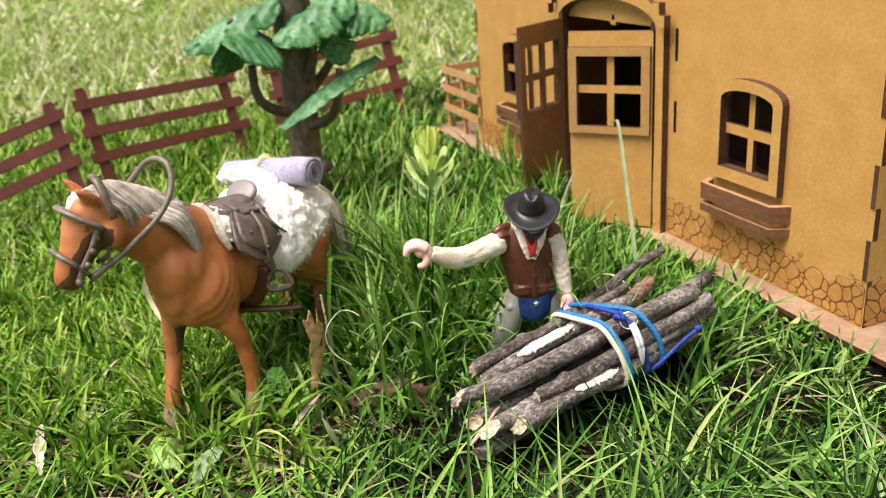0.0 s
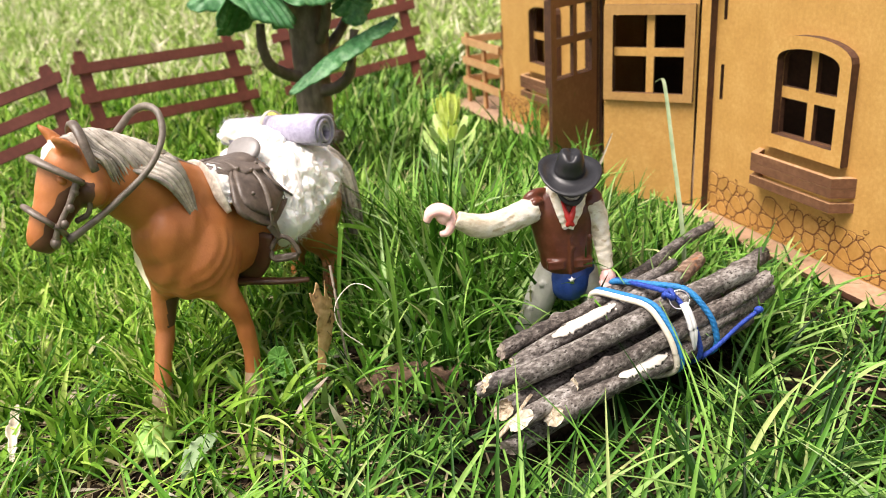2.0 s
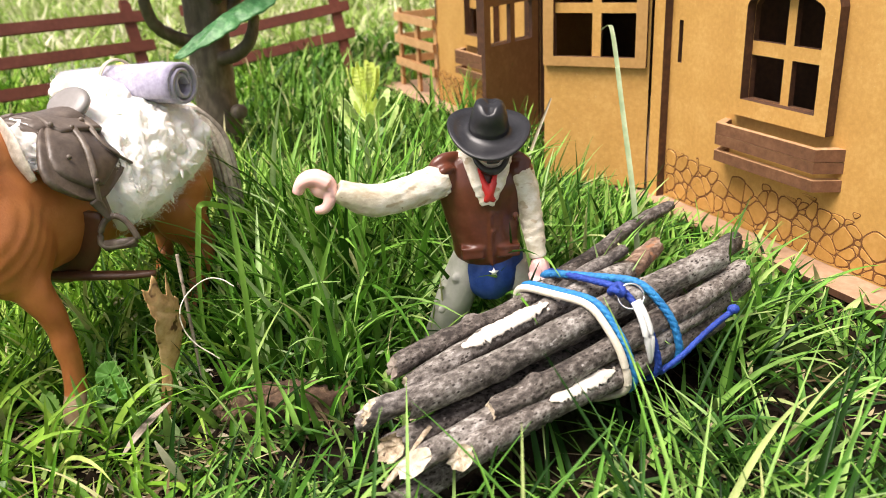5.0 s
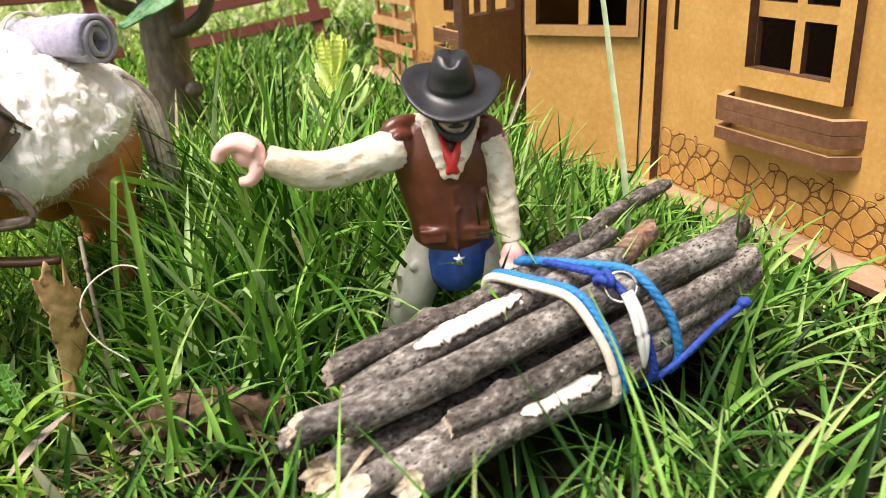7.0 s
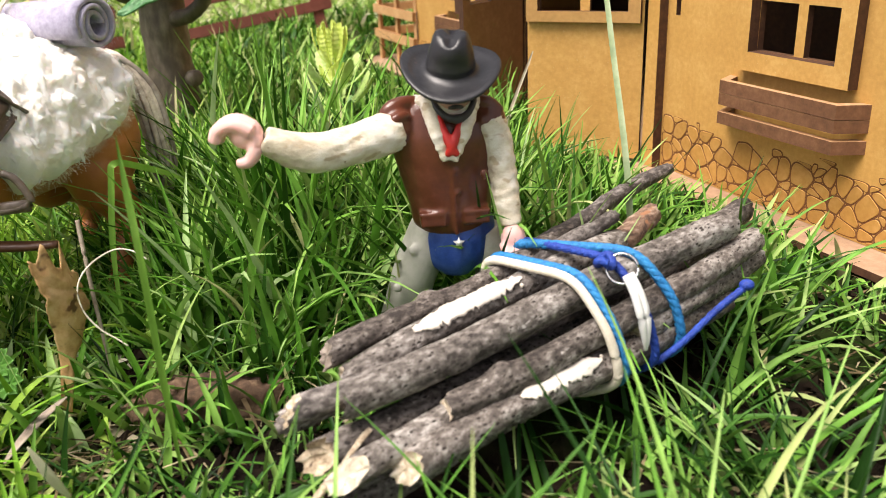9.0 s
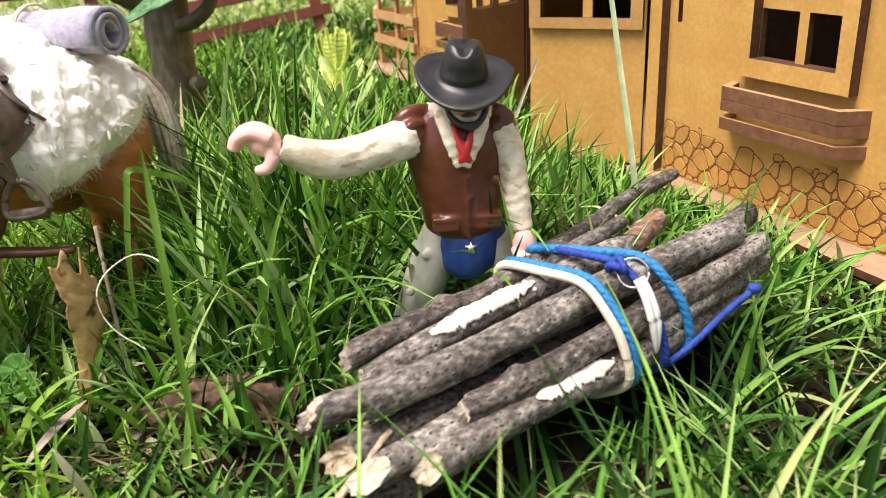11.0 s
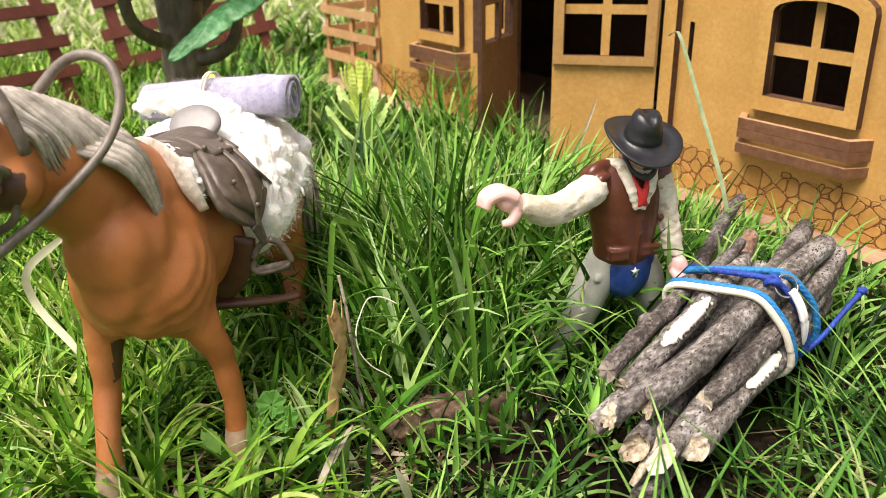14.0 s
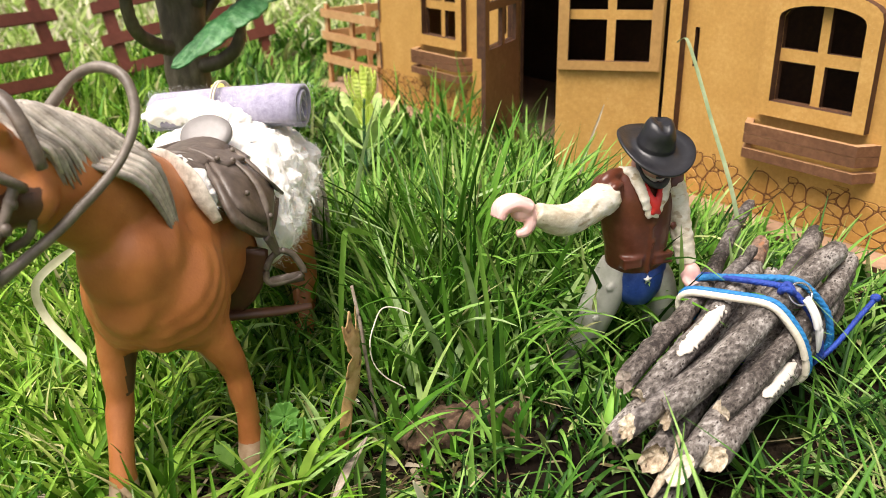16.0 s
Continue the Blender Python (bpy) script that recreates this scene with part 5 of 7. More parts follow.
# ---- toy cowboy: one moulded, painted figure ----
def make_cowboy():
    out = bmesh.new()
    FIG = [M_VEST, M_SHIRT, M_SKIN, M_HAT, M_FACE, M_BEARD, M_SCARF, M_JEANS, M_CHAPS, M_WHITEP]
    up = Vector((0, 1, 0))
    def blob(b, c, r, sc=(1, 1, 1), m=None):
        bmesh.ops.create_uvsphere(b, u_segments=18, v_segments=12, radius=r, matrix=Matrix.Translation(c) @ (m or Matrix()) @ Matrix.Diagonal((*sc, 1)))
    # vest
    b = bmesh.new()
    tube(b, [(0.0450, 0.4110, 0.0462, 0.0112, 0.0078), (0.0450, 0.4105, 0.0490, 0.0122, 0.0086), (0.0447, 0.4095, 0.0560, 0.0128, 0.0090), (0.0438, 0.4085, 0.0660, 0.0142, 0.0090), (0.0432, 0.4080, 0.0740, 0.0150, 0.0083), (0.0438, 0.4080, 0.0800, 0.0130, 0.0068), (0.0450, 0.4080, 0.0835, 0.0085, 0.0052)], 22, up=up)
    blob(b, (0.0300, 0.4066, 0.0785), 0.0070, (0.85, 1, 1))
    blob(b, (0.0570, 0.4080, 0.0780), 0.0056)
    # folded shoulder caps and a pocket flap
    tube(b, [(0.0262, 0.4040, 0.0800, 0.0020), (0.0285, 0.4045, 0.0838, 0.0024), (0.0330, 0.4060, 0.0852, 0.0022), (0.0375, 0.4075, 0.0850, 0.0016)], 10)
    tube(b, [(0.0285, 0.4005, 0.0800, 0.0014), (0.0305, 0.4010, 0.0818, 0.0018), (0.0340, 0.4025, 0.0822, 0.0012)], 8)
    tube(b, [(0.0530, 0.4070, 0.0842, 0.0016), (0.0570, 0.4065, 0.0835, 0.0022), (0.0608, 0.4062, 0.0805, 0.0018)], 10)
    blob(b, (0.0545, 0.3998, 0.0640), 0.0014, (1, 0.6, 1.3))
    for x, y in ((0.0388, 0.4003), (0.0520, 0.4005)):
        box(b, x - 0.0040, x + 0.0040, y, 0.4060, 0.0520, 0.0530)
        box(b, x - 0.0038, x + 0.0038, y + 0.0004, 0.4060, 0.0485, 0.0515)
    for z in (0.0655, 0.0590):
        blob(b, (0.0462, 0.3998, z), 0.0009)
    tube(b, [(0.0452, 0.3996, 0.0690, 0.0006), (0.0455, 0.3998, 0.0580, 0.0006), (0.0458, 0.4020, 0.0450, 0.0006)], 6)
    absorb(out, fused(b, 0.0006, 3, "vest"), 0)
    # shirt front V, collar
    b = bmesh.new()
    tube(b, [(0.0392, 0.4035, 0.0850, 0.0024, 0.0018), (0.0410, 0.3990, 0.0780, 0.0022, 0.0014), (0.0436, 0.3982, 0.0690, 0.0014, 0.0010)], 8, up=up)
    tube(b, [(0.0522, 0.4035, 0.0840, 0.0024, 0.0018), (0.0496, 0.3990, 0.0775, 0.0021, 0.0014), (0.0456, 0.3982, 0.0690, 0.0014, 0.0010)], 8, up=up)
    tube(b, [(0.0360, 0.4090, 0.0850, 0.0022), (0.0395, 0.4040, 0.0850, 0.0024), (0.0455, 0.4025, 0.0830, 0.0022), (0.0515, 0.4040, 0.0845, 0.0022), (0.0545, 0.4085, 0.0845, 0.0020)], 8)
    # raised arm
    tube(b, [(0.0300, 0.4048, 0.0778, 0.0058), (0.0250, 0.4020, 0.0770, 0.0061), (0.0150, 0.3965, 0.0755, 0.0056), (0.0060, 0.3920, 0.0756, 0.0056), (-0.0010, 0.3895, 0.0784, 0.0047), (-0.0058, 0.3885, 0.0812, 0.0036)], 16)
    # lowered arm
    tube(b, [(0.0570, 0.4075, 0.0785, 0.0053), (0.0594, 0.4065, 0.0710, 0.0047), (0.0606, 0.4050, 0.0620, 0.0043), (0.0612, 0.4025, 0.0540, 0.0041), (0.0615, 0.4005, 0.0475, 0.0036)], 16, up=up)
    s = fused(b, 0.0006, 2, "shirt")
    s.normal_update()
    for v in s.verts:
        v.co += v.normal * (0.00016 * math.sin(noise.noise(v.co * 110) * 8 + v.co.z * 1300) + 0.00016 * noise.noise(Vector((v.co.x * 160, v.co.y * 500, v.co.z * 500))))
    absorb(out, s, 1)
    # hands: a curled grip, and one laid on the cord
    b = bmesh.new()
    blob(b, (-0.0105, 0.3888, 0.0830), 0.0046, (1.1, 0.9, 1.0))
    for dy, k in ((-0.0032, 0), (-0.0011, 1), (0.0010, 2), (0.0030, 3)):
        tube(b, [(-0.0080, 0.3890 + dy, 0.0838, 0.0023), (-0.0132, 0.3895 + dy, 0.0862, 0.0025), (-0.0180, 0.3900 + dy, 0.0846, 0.0023), (-0.0197, 0.3900 + dy, 0.0812 - 0.0003 * k, 0.0019)], 8)
    tube(b, [(-0.0080, 0.3875, 0.0820, 0.0026), (-0.0084, 0.3866, 0.0780, 0.0023), (-0.0105, 0.3864, 0.0752, 0.0020), (-0.0140, 0.3866, 0.0748, 0.0015)], 8)
    wrist = Vector((-0.0065, 0.3886, 0.0815))
    for v in b.verts:
        v.co = wrist + (v.co - wrist) * 0.92
    blob(b, (0.0622, 0.3985, 0.0440), 0.0042, (0.9, 1.0, 1.1))
    for dx in (-0.0030, -0.0010, 0.0010, 0.0030):
        tube(b, [(0.0622 + dx, 0.3975, 0.0430, 0.0017), (0.0630 + dx, 0.3945, 0.0405, 0.0017), (0.0636 + dx, 0.3930, 0.0375, 0.0014)], 8)
    absorb(out, fused(b, 0.0005, 2, "fists"), 2)
    # head, beard, scarf
    hm = Matrix.Rotation(radians(16), 4, "X")
    b = bmesh.new()
    blob(b, (0.0470, 0.4045, 0.0885), 0.0064, (0.92, 1.0, 1.15))
    blob(b, (0.0474, 0.3978, 0.0862), 0.0013, (0.8, 1, 1.3))
    blob(b, (0.0404, 0.4055, 0.0880), 0.0016, (0.6, 1, 1.3))
    tube(b, [(0.0470, 0.4065, 0.0880, 0.0045), (0.0462, 0.4075, 0.0820, 0.0045)], 12, k=2, up=up)
    absorb(out, fused(b, 0.0006, 2, "head"), 4)
    b = bmesh.new()
    tube(b, [(0.0410, 0.4045, 0.0890, 0.0010), (0.0414, 0.4015, 0.0848, 0.0010), (0.0440, 0.3994, 0.0818, 0.0011), (0.0472, 0.3986, 0.0808, 0.0014), (0.0502, 0.3994, 0.0818, 0.0011), (0.0525, 0.4015, 0.0848, 0.0010), (0.0530, 0.4045, 0.0890, 0.0009)], 10)
    tube(b, [(0.0450, 0.3979, 0.0841, 0.0006), (0.0472, 0.3972, 0.0846, 0.0008), (0.0494, 0.3981, 0.0841, 0.0006)], 8)
    absorb(out, fused(b, 0.0005, 2, "beard"), 5)
    b = bmesh.new()
    tube(b, [(0.0420, 0.4010, 0.0815, 0.0012), (0.0438, 0.3984, 0.0765, 0.0013), (0.0452, 0.3974, 0.0732, 0.0014), (0.0470, 0.3976, 0.0705, 0.0009)], 8)
    tube(b, [(0.0492, 0.4010, 0.0810, 0.0012), (0.0470, 0.3984, 0.0765, 0.0013), (0.0454, 0.3974, 0.0732, 0.0014), (0.0437, 0.3976, 0.0705, 0.0009)], 8)
    absorb(out, fused(b, 0.0005, 1, "scarf"), 6)
    # jeans and chaps
    b = bmesh.new()
    tube(b, [(0.0458, 0.4110, 0.0480, 0.0122, 0.0074), (0.0460, 0.4105, 0.0425, 0.0124, 0.0078), (0.0462, 0.4105, 0.0360, 0.0105, 0.0072), (0.0465, 0.4110, 0.0310, 0.0060, 0.0055)], 20, up=up)
    absorb(out, fused(b, 0.0006, 2, "jeans"), 7)
    b = bmesh.new()
    tube(b, [(0.0385, 0.4125, 0.0470, 0.0058, 0.0074), (0.0360, 0.4135, 0.0390, 0.0070, 0.0082), (0.0320, 0.4148, 0.0285, 0.0072, 0.0078), (0.0285, 0.4172, 0.0180, 0.0068, 0.0072), (0.0255, 0.4205, 0.0080, 0.0070, 0.0070), (0.0240, 0.4225, 0.0000, 0.0076, 0.0076)], 18, up=up)
    tube(b, [(0.0545, 0.4120, 0.0440, 0.0050, 0.0070), (0.0565, 0.4125, 0.0370, 0.0066, 0.0078), (0.0590, 0.4140, 0.0270, 0.0070, 0.0076), (0.0610, 0.4170, 0.0150, 0.0066, 0.0070), (0.0620, 0.4190, 0.0000, 0.0072, 0.0072)], 18, up=up)
    tube(b, [(0.0240, 0.4210, 0.0055, 0.0058, 0.0042), (0.0200, 0.4160, 0.0045, 0.0054, 0.0038), (0.0170, 0.4125, 0.0035, 0.0032, 0.0026)], 12)
    for z in (0.040, 0.028):
        blob(b, (0.0322 if z > 0.03 else 0.0265, 0.4060, z), 0.0017, (1, 0.6, 1))
    absorb(out, fused(b, 0.0007, 3, "chaps"), 8)
    # belt buckle star
    b = bmesh.new()
    vs = [b.verts.new((0.0462 + r * math.sin(t), 0.4026, 0.0425 + r * math.cos(t))) for t, r in [(math.pi * i / 5, 0.0019 if i % 2 == 0 else 0.0008) for i in range(10)]]
    f = b.faces.new(vs)
    ex = bmesh.ops.extrude_face_region(b, geom=[f])
    for v in [g for g in ex["geom"] if isinstance(g, bmesh.types.BMVert)]:
        v.co.y -= 0.0006
    absorb(out, b, 9)
    # hat: curled brim, creased crown and band
    b = bmesh.new()
    tilt = Matrix.Translation((0.0465, 0.4020, 0.0940)) @ Matrix.Diagonal((0.9, 0.88, 1.0, 1)) @ Matrix.Rotation(radians(20), 4, "X") @ Matrix.Rotation(radians(-8), 4, "Z") @ Matrix.Rotation(radians(3), 4, "Y")
    loops = []
    nn = 40
    prof = [(0.0066, -0.0010, 0), (0.0100, -0.0011, 0.15), (0.0130, -0.0008, 0.5), (0.0156, 0.0000, 1.0), (0.0159, 0.0006, 1.0), (0.0154, 0.0011, 1.0), (0.0128, 0.0003, 0.5), (0.0098, 0.0002, 0.15), (0.0077, 0.0008, 0), (0.0075, 0.0014, 0), (0.0078, 0.0026, 0), (0.0076, 0.0030, 0), (0.0070, 0.0060, 0), (0.0064, 0.0090, 0), (0.0056, 0.0108, 0), (0.0040, 0.0112, 0), (0.0016, 0.0100, 0)]
    for r, z, curl in prof:
        ring = []
        for i in range(nn):
            t = 2 * math.pi * i / nn
            x, y = math.cos(t), math.sin(t)
            zz = z + curl * (0.0021 * abs(x) ** 2.4 - 0.0014 * (abs(y) ** 2) * (1 if y < 0 else 0.5))
            ln = 1.10 if curl else 1.0
            if z > 0.006:
                pinch = math.exp(-((abs(x) - 0.75) / 0.35) ** 2) * (1 if y < 0.2 else 0.3) * (z - 0.006) / 0.005
                rr = r * (1 - 0.20 * pinch)
                zz -= 0.0024 * max(0, (z - 0.0104) / 0.0008) * math.exp(-(x / 0.5) ** 2)
            else:
                rr = r
            ring.append(b.verts.new(tilt @ Vector((rr * x, rr * y * ln, zz))))
        loops.append(ring)
    rings(b, loops)
    absorb(out, b, 3)
    ob = link("toy_cowboy", out, FIG)
    return tagged(ob, "painted plastic toy cowboy, brown vest, black hat, one arm stretched out", "figurine")


make_cowboy()

# ---- bundle of sticks tied with cord ----
HUB = Vector((0.076, 0.372, 0.028))
AX = Vector((0.868, 0.478, 0.13)).normalized()
LAT, UPB = frame_of(AX)
LAT = -LAT  # towards the cowboy's side of the bundle


def in_bundle(a, l, u):
    """A place from its way along the bundle, across it and up, from the middle of the cords."""
    return HUB + AX * a + LAT * l + UPB * u


STICKS = [  # near end, place under the cords, far end (along, across, up), radius near and far, bark, near end's break
    ((-0.0680, 0.0140, 0.0150), (0.0, 0.0245, 0.0105), (0.026, 0.0300, 0.0098), 0.0042, 0.0037, "knotty", "snapped"),
    ((-0.0100, 0.0230, 0.0105), (0.026, 0.0310, 0.0108), (0.0845, 0.0447, 0.0088), 0.0036, 0.0029, "dark", "snapped"),
    ((-0.0200, 0.0150, 0.0075), (0.006, 0.0180, 0.0118), (0.0345, 0.0205, 0.0142), 0.0028, 0.0027, "dark", "snapped"),
    ((-0.0300, 0.0170, 0.0020), (0.010, 0.0190, 0.0030), (0.0575, 0.0265, 0.0048), 0.0046, 0.0042, "red", "snapped"),
    ((-0.0665, 0.0088, 0.0098), (0.0, 0.0130, 0.0100), (0.0350, 0.0190, 0.0052), 0.0043, 0.0050, "peel", "snapped"),
    ((-0.0835, 0.0035, 0.0118), (0.0, 0.0052, 0.0018), (0.0910, 0.0178, -0.0030), 0.0040, 0.0048, "dark", "pale"),
    ((-0.0845, 0.0080, 0.0060), (0.0, 0.0140, 0.0008), (0.0500, 0.0180, -0.0040), 0.0040, 0.0042, "", "pale"),
    ((-0.0715, -0.0025, 0.0108), (0.0, -0.0032, 0.0102), (0.0570, -0.0045, 0.0092), 0.0052, 0.0054, "", "hollow"),
    ((-0.0510, -0.0098, 0.0022), (0.0, -0.0112, 0.0012), (0.0660, -0.0060, 0.0012), 0.0044, 0.0044, "knotty", "snapped"),
    ((-0.0665, -0.0160, -0.0026), (0.0, -0.0118, -0.0078), (0.0500, -0.0080, -0.0125), 0.0050, 0.0050, "strip", "pale"),
    ((-0.0790, -0.0120, -0.0006), (0.0, -0.0022, -0.0052), (0.0600, 0.0050, -0.0100), 0.0042, 0.0046, "", "sawn"),
    ((-0.0825, -0.0045, 0.0024), (0.0, 0.0075, -0.0080), (0.0500, 0.0110, -0.0100), 0.0050, 0.0046, "dusk", "hollow"),
    ((-0.0855, -0.0088, -0.0122), (0.0, 0.0000, -0.0155), (0.0500, 0.0040, -0.0160), 0.0045, 0.0044, "", "snapped"),
    ((0.0080, -0.0115, -0.0030), (0.036, -0.0095, -0.0045), (0.0680, -0.0058, -0.0062), 0.0042, 0.0038, "", "snapped"),
    ((-0.0500, 0.0120, 0.0000), (0.0, 0.0200, -0.0030), (0.0450, 0.0210, -0.0050), 0.0045, 0.0042, "", "snapped"),
    ((-0.0600, 0.0040, -0.0080), (0.0, 0.0130, -0.0145), (0.0500, 0.0130, -0.0160), 0.0045, 0.0045, "", "snapped"),
    ((0.0150, 0.0080, -0.0050), (0.045, 0.0070, -0.0030), (0.0720, 0.0060, -0.0015), 0.0040, 0.0036, "dusk", "snapped"),
]


def stick_axis(i, t):
    """A point of the stick's bent axis: through both ends and the place under the cords."""
    a, m, b = (Vector(q) for q in STICKS[i][:3])
    k = (m.x - a.x) / (b.x - a.x)
    p = a.lerp(b, t) + (m - a.lerp(b, k)) * (t * (1 - t) / (k * (1 - k)))
    p.y += 0.0005 * math.sin(t * 7 + i * 2.1)
    p.z += 0.0004 * math.sin(t * 9.5 + i * 1.3)
    return in_bundle(*p)


def make_stick(i, parent):
    rnd = random.Random(100 + i)
    _a, _m, _b, r0, r1, kind, brk = STICKS[i]
    r0, r1 = r0 * 0.85, r1 * 0.88
    span = (stick_axis(i, 1) - stick_axis(i, 0)).length
    d = (stick_axis(i, 1) - stick_axis(i, 0)).normalized()
    u, w = frame_of(d)
    n, seg = max(24, int(span / 0.0009)), 30
    knots = [(rnd.uniform(0.12, 0.9), rnd.uniform(0, 6.28), rnd.uniform(0.0004, 0.0010)) for _ in range(4)]
    if kind == "knotty":
        knots.append((0.36 if i == 0 else 0.14, 2.6 if i == 0 else 1.7, 0.0019))
    pits = [(rnd.uniform(0.02, 0.98), rnd.uniform(0, 6.28), rnd.uniform(0.0003, 0.0006)) for _ in range(int(span * 950))]
    warts = [(rnd.uniform(0.02, 0.98), rnd.uniform(0, 6.28), rnd.uniform(0.00025, 0.0005)) for _ in range(int(span * 420))]
    slant, tilt = rnd.uniform(0, 6.28), {"sawn": 0.0048, "hollow": 0.0030, "pale": 0.0024}.get(brk, 0.0016)
    if brk == "sawn":
        slant = 1.0
    rag = 0.0014 if brk == "sawn" else 0.0028
    ramp = int(1.8 * (tilt + rag) / (span / n)) + 2
    bm = bmesh.new()
    loops = []
    ths = [2 * math.pi * j / seg for j in range(seg)]
    def radius(t, th):
        rr = (r0 + (r1 - r0) * t) * (1 - 0.10 * math.exp(-t * span / 0.003) - 0.14 * math.exp(-(1 - t) * span / 0.003))
        cs, sn = math.cos(th), math.sin(th)
        s = t * span
        rr *= 1 + 0.10 * noise.noise(Vector((cs * 1.2, sn * 1.2, s * 60 + i * 7))) + 0.06 * noise.noise(Vector((cs * 3, sn * 3, s * 260 + i * 3))) + 0.035 * noise.noise(Vector((cs * 9, sn * 9, s * 500 + i)))
        for kt, ka, kr in knots:
            q = (t - kt) * span / 0.0030
            if abs(q) < 3:
                rr += kr * math.exp(-q * q) * max(0, math.cos(th - ka)) ** 3
        return rr
    for k in range(n + 1):
        t = k / n
        c = stick_axis(i, t)
        ring, near_pits = [], [p for p in pits if abs(p[0] - t) * span < 0.0011]
        near_warts = [p for p in warts if abs(p[0] - t) * span < 0.0011]
        for th in ths:
            rr = radius(t, th)
            for pt, pa, pr in near_pits:
                da = (th - pa + math.pi) % (2 * math.pi) - math.pi
                e = ((t - pt) * span) ** 2 + (da * rr) ** 2
                rr -= 0.00055 * math.exp(-e / (pr * pr))
            for pt, pa, pr in near_warts:
                da = (th - pa + math.pi) % (2 * math.pi) - math.pi
                e = ((t - pt) * span) ** 2 + (da * rr) ** 2
                rr += 0.00026 * math.exp(-e / (pr * pr))
            jag = 0.0
            if k < ramp:
                jag = (tilt * math.cos(th - slant) + rag * noise.noise(Vector((math.cos(th) * 2.4, math.sin(th) * 2.4, i * 5)))) * (1 - k / ramp)
            if k == n:
                jag = 0.0016 * noise.noise(Vector((math.cos(th) * 2.4, math.sin(th) * 2.4, i * 5 + 9)))
            ring.append(bm.verts.new(c + (u * math.cos(th) + w * math.sin(th)) * rr + d * jag))
        loops.append(ring)
    for p, q in zip(loops, loops[1:]):
        for j in range(seg):
            bm.faces.new((p[j], p[(j + 1) % seg], q[(j + 1) % seg], q[j]))
    rims = {k: [v.co.copy() for v in loops[k]] for k in (0, n)}
    bark, lab = {"dark": (M_BARKD, "blackened weathered twig"), "red": (M_BARKR, "short red-brown twig"), "dusk": (M_BARKB, "darker brown-grey twig"), "strip": (M_BARKM, "grey-brown twig with a strip of bark peeled off"), "knotty": (M_BARKM, "knotty grey-brown twig")}.get(kind, (M_BARK, ""))
    st = part("stick", bm, bark, parent, lab, smooth=True)
    for k, sgn in ((0, 1), (n, -1)):
        ends = bmesh.new()
        src = rims[k]
        deep = 0.0034 if k == 0 and brk == "hollow" else 0.0004
        c = sum(src, Vector()) / seg + d * sgn * deep
        rows = [[ends.verts.new(v) for v in src]]
        for f in (0.82, 0.6, 0.35):
            rows.append([ends.verts.new(c.lerp(v, f) + d * (sgn * (deep * (0.25 if f > 0.8 else 0.75) - deep * (1 - f)) + 0.0007 * noise.noise(v * 420 + Vector((f * 7, 0, i))))) for v in src])
        cv = ends.verts.new(c)
        for p, q in zip(rows, rows[1:]):
            for j in range(seg):
                ends.faces.new((p[j], p[(j + 1) % seg], q[(j + 1) % seg], q[j]))
        for j in range(seg):
            ends.faces.new((rows[-1][j], rows[-1][(j + 1) % seg], cv))
        if k == 0 and brk in ("sawn", "pale"):
            mt, lab = (M_SAWN if brk == "sawn" else M_CUT), "fresh pale slanting cut"
        elif k == 0:
            mt, lab = (M_CUT if i % 3 else M_OLDCUT), "splintered wood end"
        else:
            mt, lab = M_OLDCUT, "grey weathered wood end"
        part("broken_end", ends, mt, st, lab, smooth=brk != "sawn")
    if kind in ("peel", "strip"):
        # ragged strip where the bark has come off
        bm = bmesh.new()
        s0, s1, ca, half = (0.0195, 0.0560, 1.10, 0.56) if kind == "peel" else (0.0330, 0.0600, 0.98, 0.46)
        rows, m = [], 70
        for k in range(m + 1):
            t = (s0 + (s1 - s0) * k / m) / span
            taper = min(1, 0.25 + 5 * k / m, 0.15 + 4 * (1 - k / m))
            a0 = ca - half * taper * (1 + 0.55 * noise.noise(Vector((k * 0.31, i, 0))) + 0.5 * noise.noise(Vector((k * 0.9, i, 2))))
            a1 = ca + half * taper * (1 + 0.45 * noise.noise(Vector((k * 0.27, i, 5))) + 0.4 * noise.noise(Vector((k * 1.1, i, 7))))
            row = []
            for j in range(7):
                th = a0 + (a1 - a0) * j / 6
                row.append(bm.verts.new(stick_axis(i, t) + (u * math.cos(th) + w * math.sin(th)) * (radius(t, th) + 0.00030)))
            rows.append(row)
        for p, q in zip(rows, rows[1:]):
            for j in range(6):
                bm.faces.new((p[j], p[j + 1], q[j + 1], q[j]))
        # crumbs of bare wood beside it
        for _ in range(5):
            t, th = rnd.uniform(s1 - 0.006, s1 + 0.006) / span, ca + rnd.uniform(-0.7, 0.7)
            p = stick_axis(i, t) + (u * math.cos(th) + w * math.sin(th)) * radius(t, th)
            bmesh.ops.create_uvsphere(bm, u_segments=8, v_segments=5, radius=rnd.uniform(0.0005, 0.0009), matrix=Matrix.Translation(p))
        pe = part("peeled_patch", bm, M_PEEL, st, "bare cream patch where bark has peeled", smooth=True)
        so = pe.modifiers.new("s", "SOLIDIFY")
        so.thickness, so.offset = 0.0004, -1
    return st


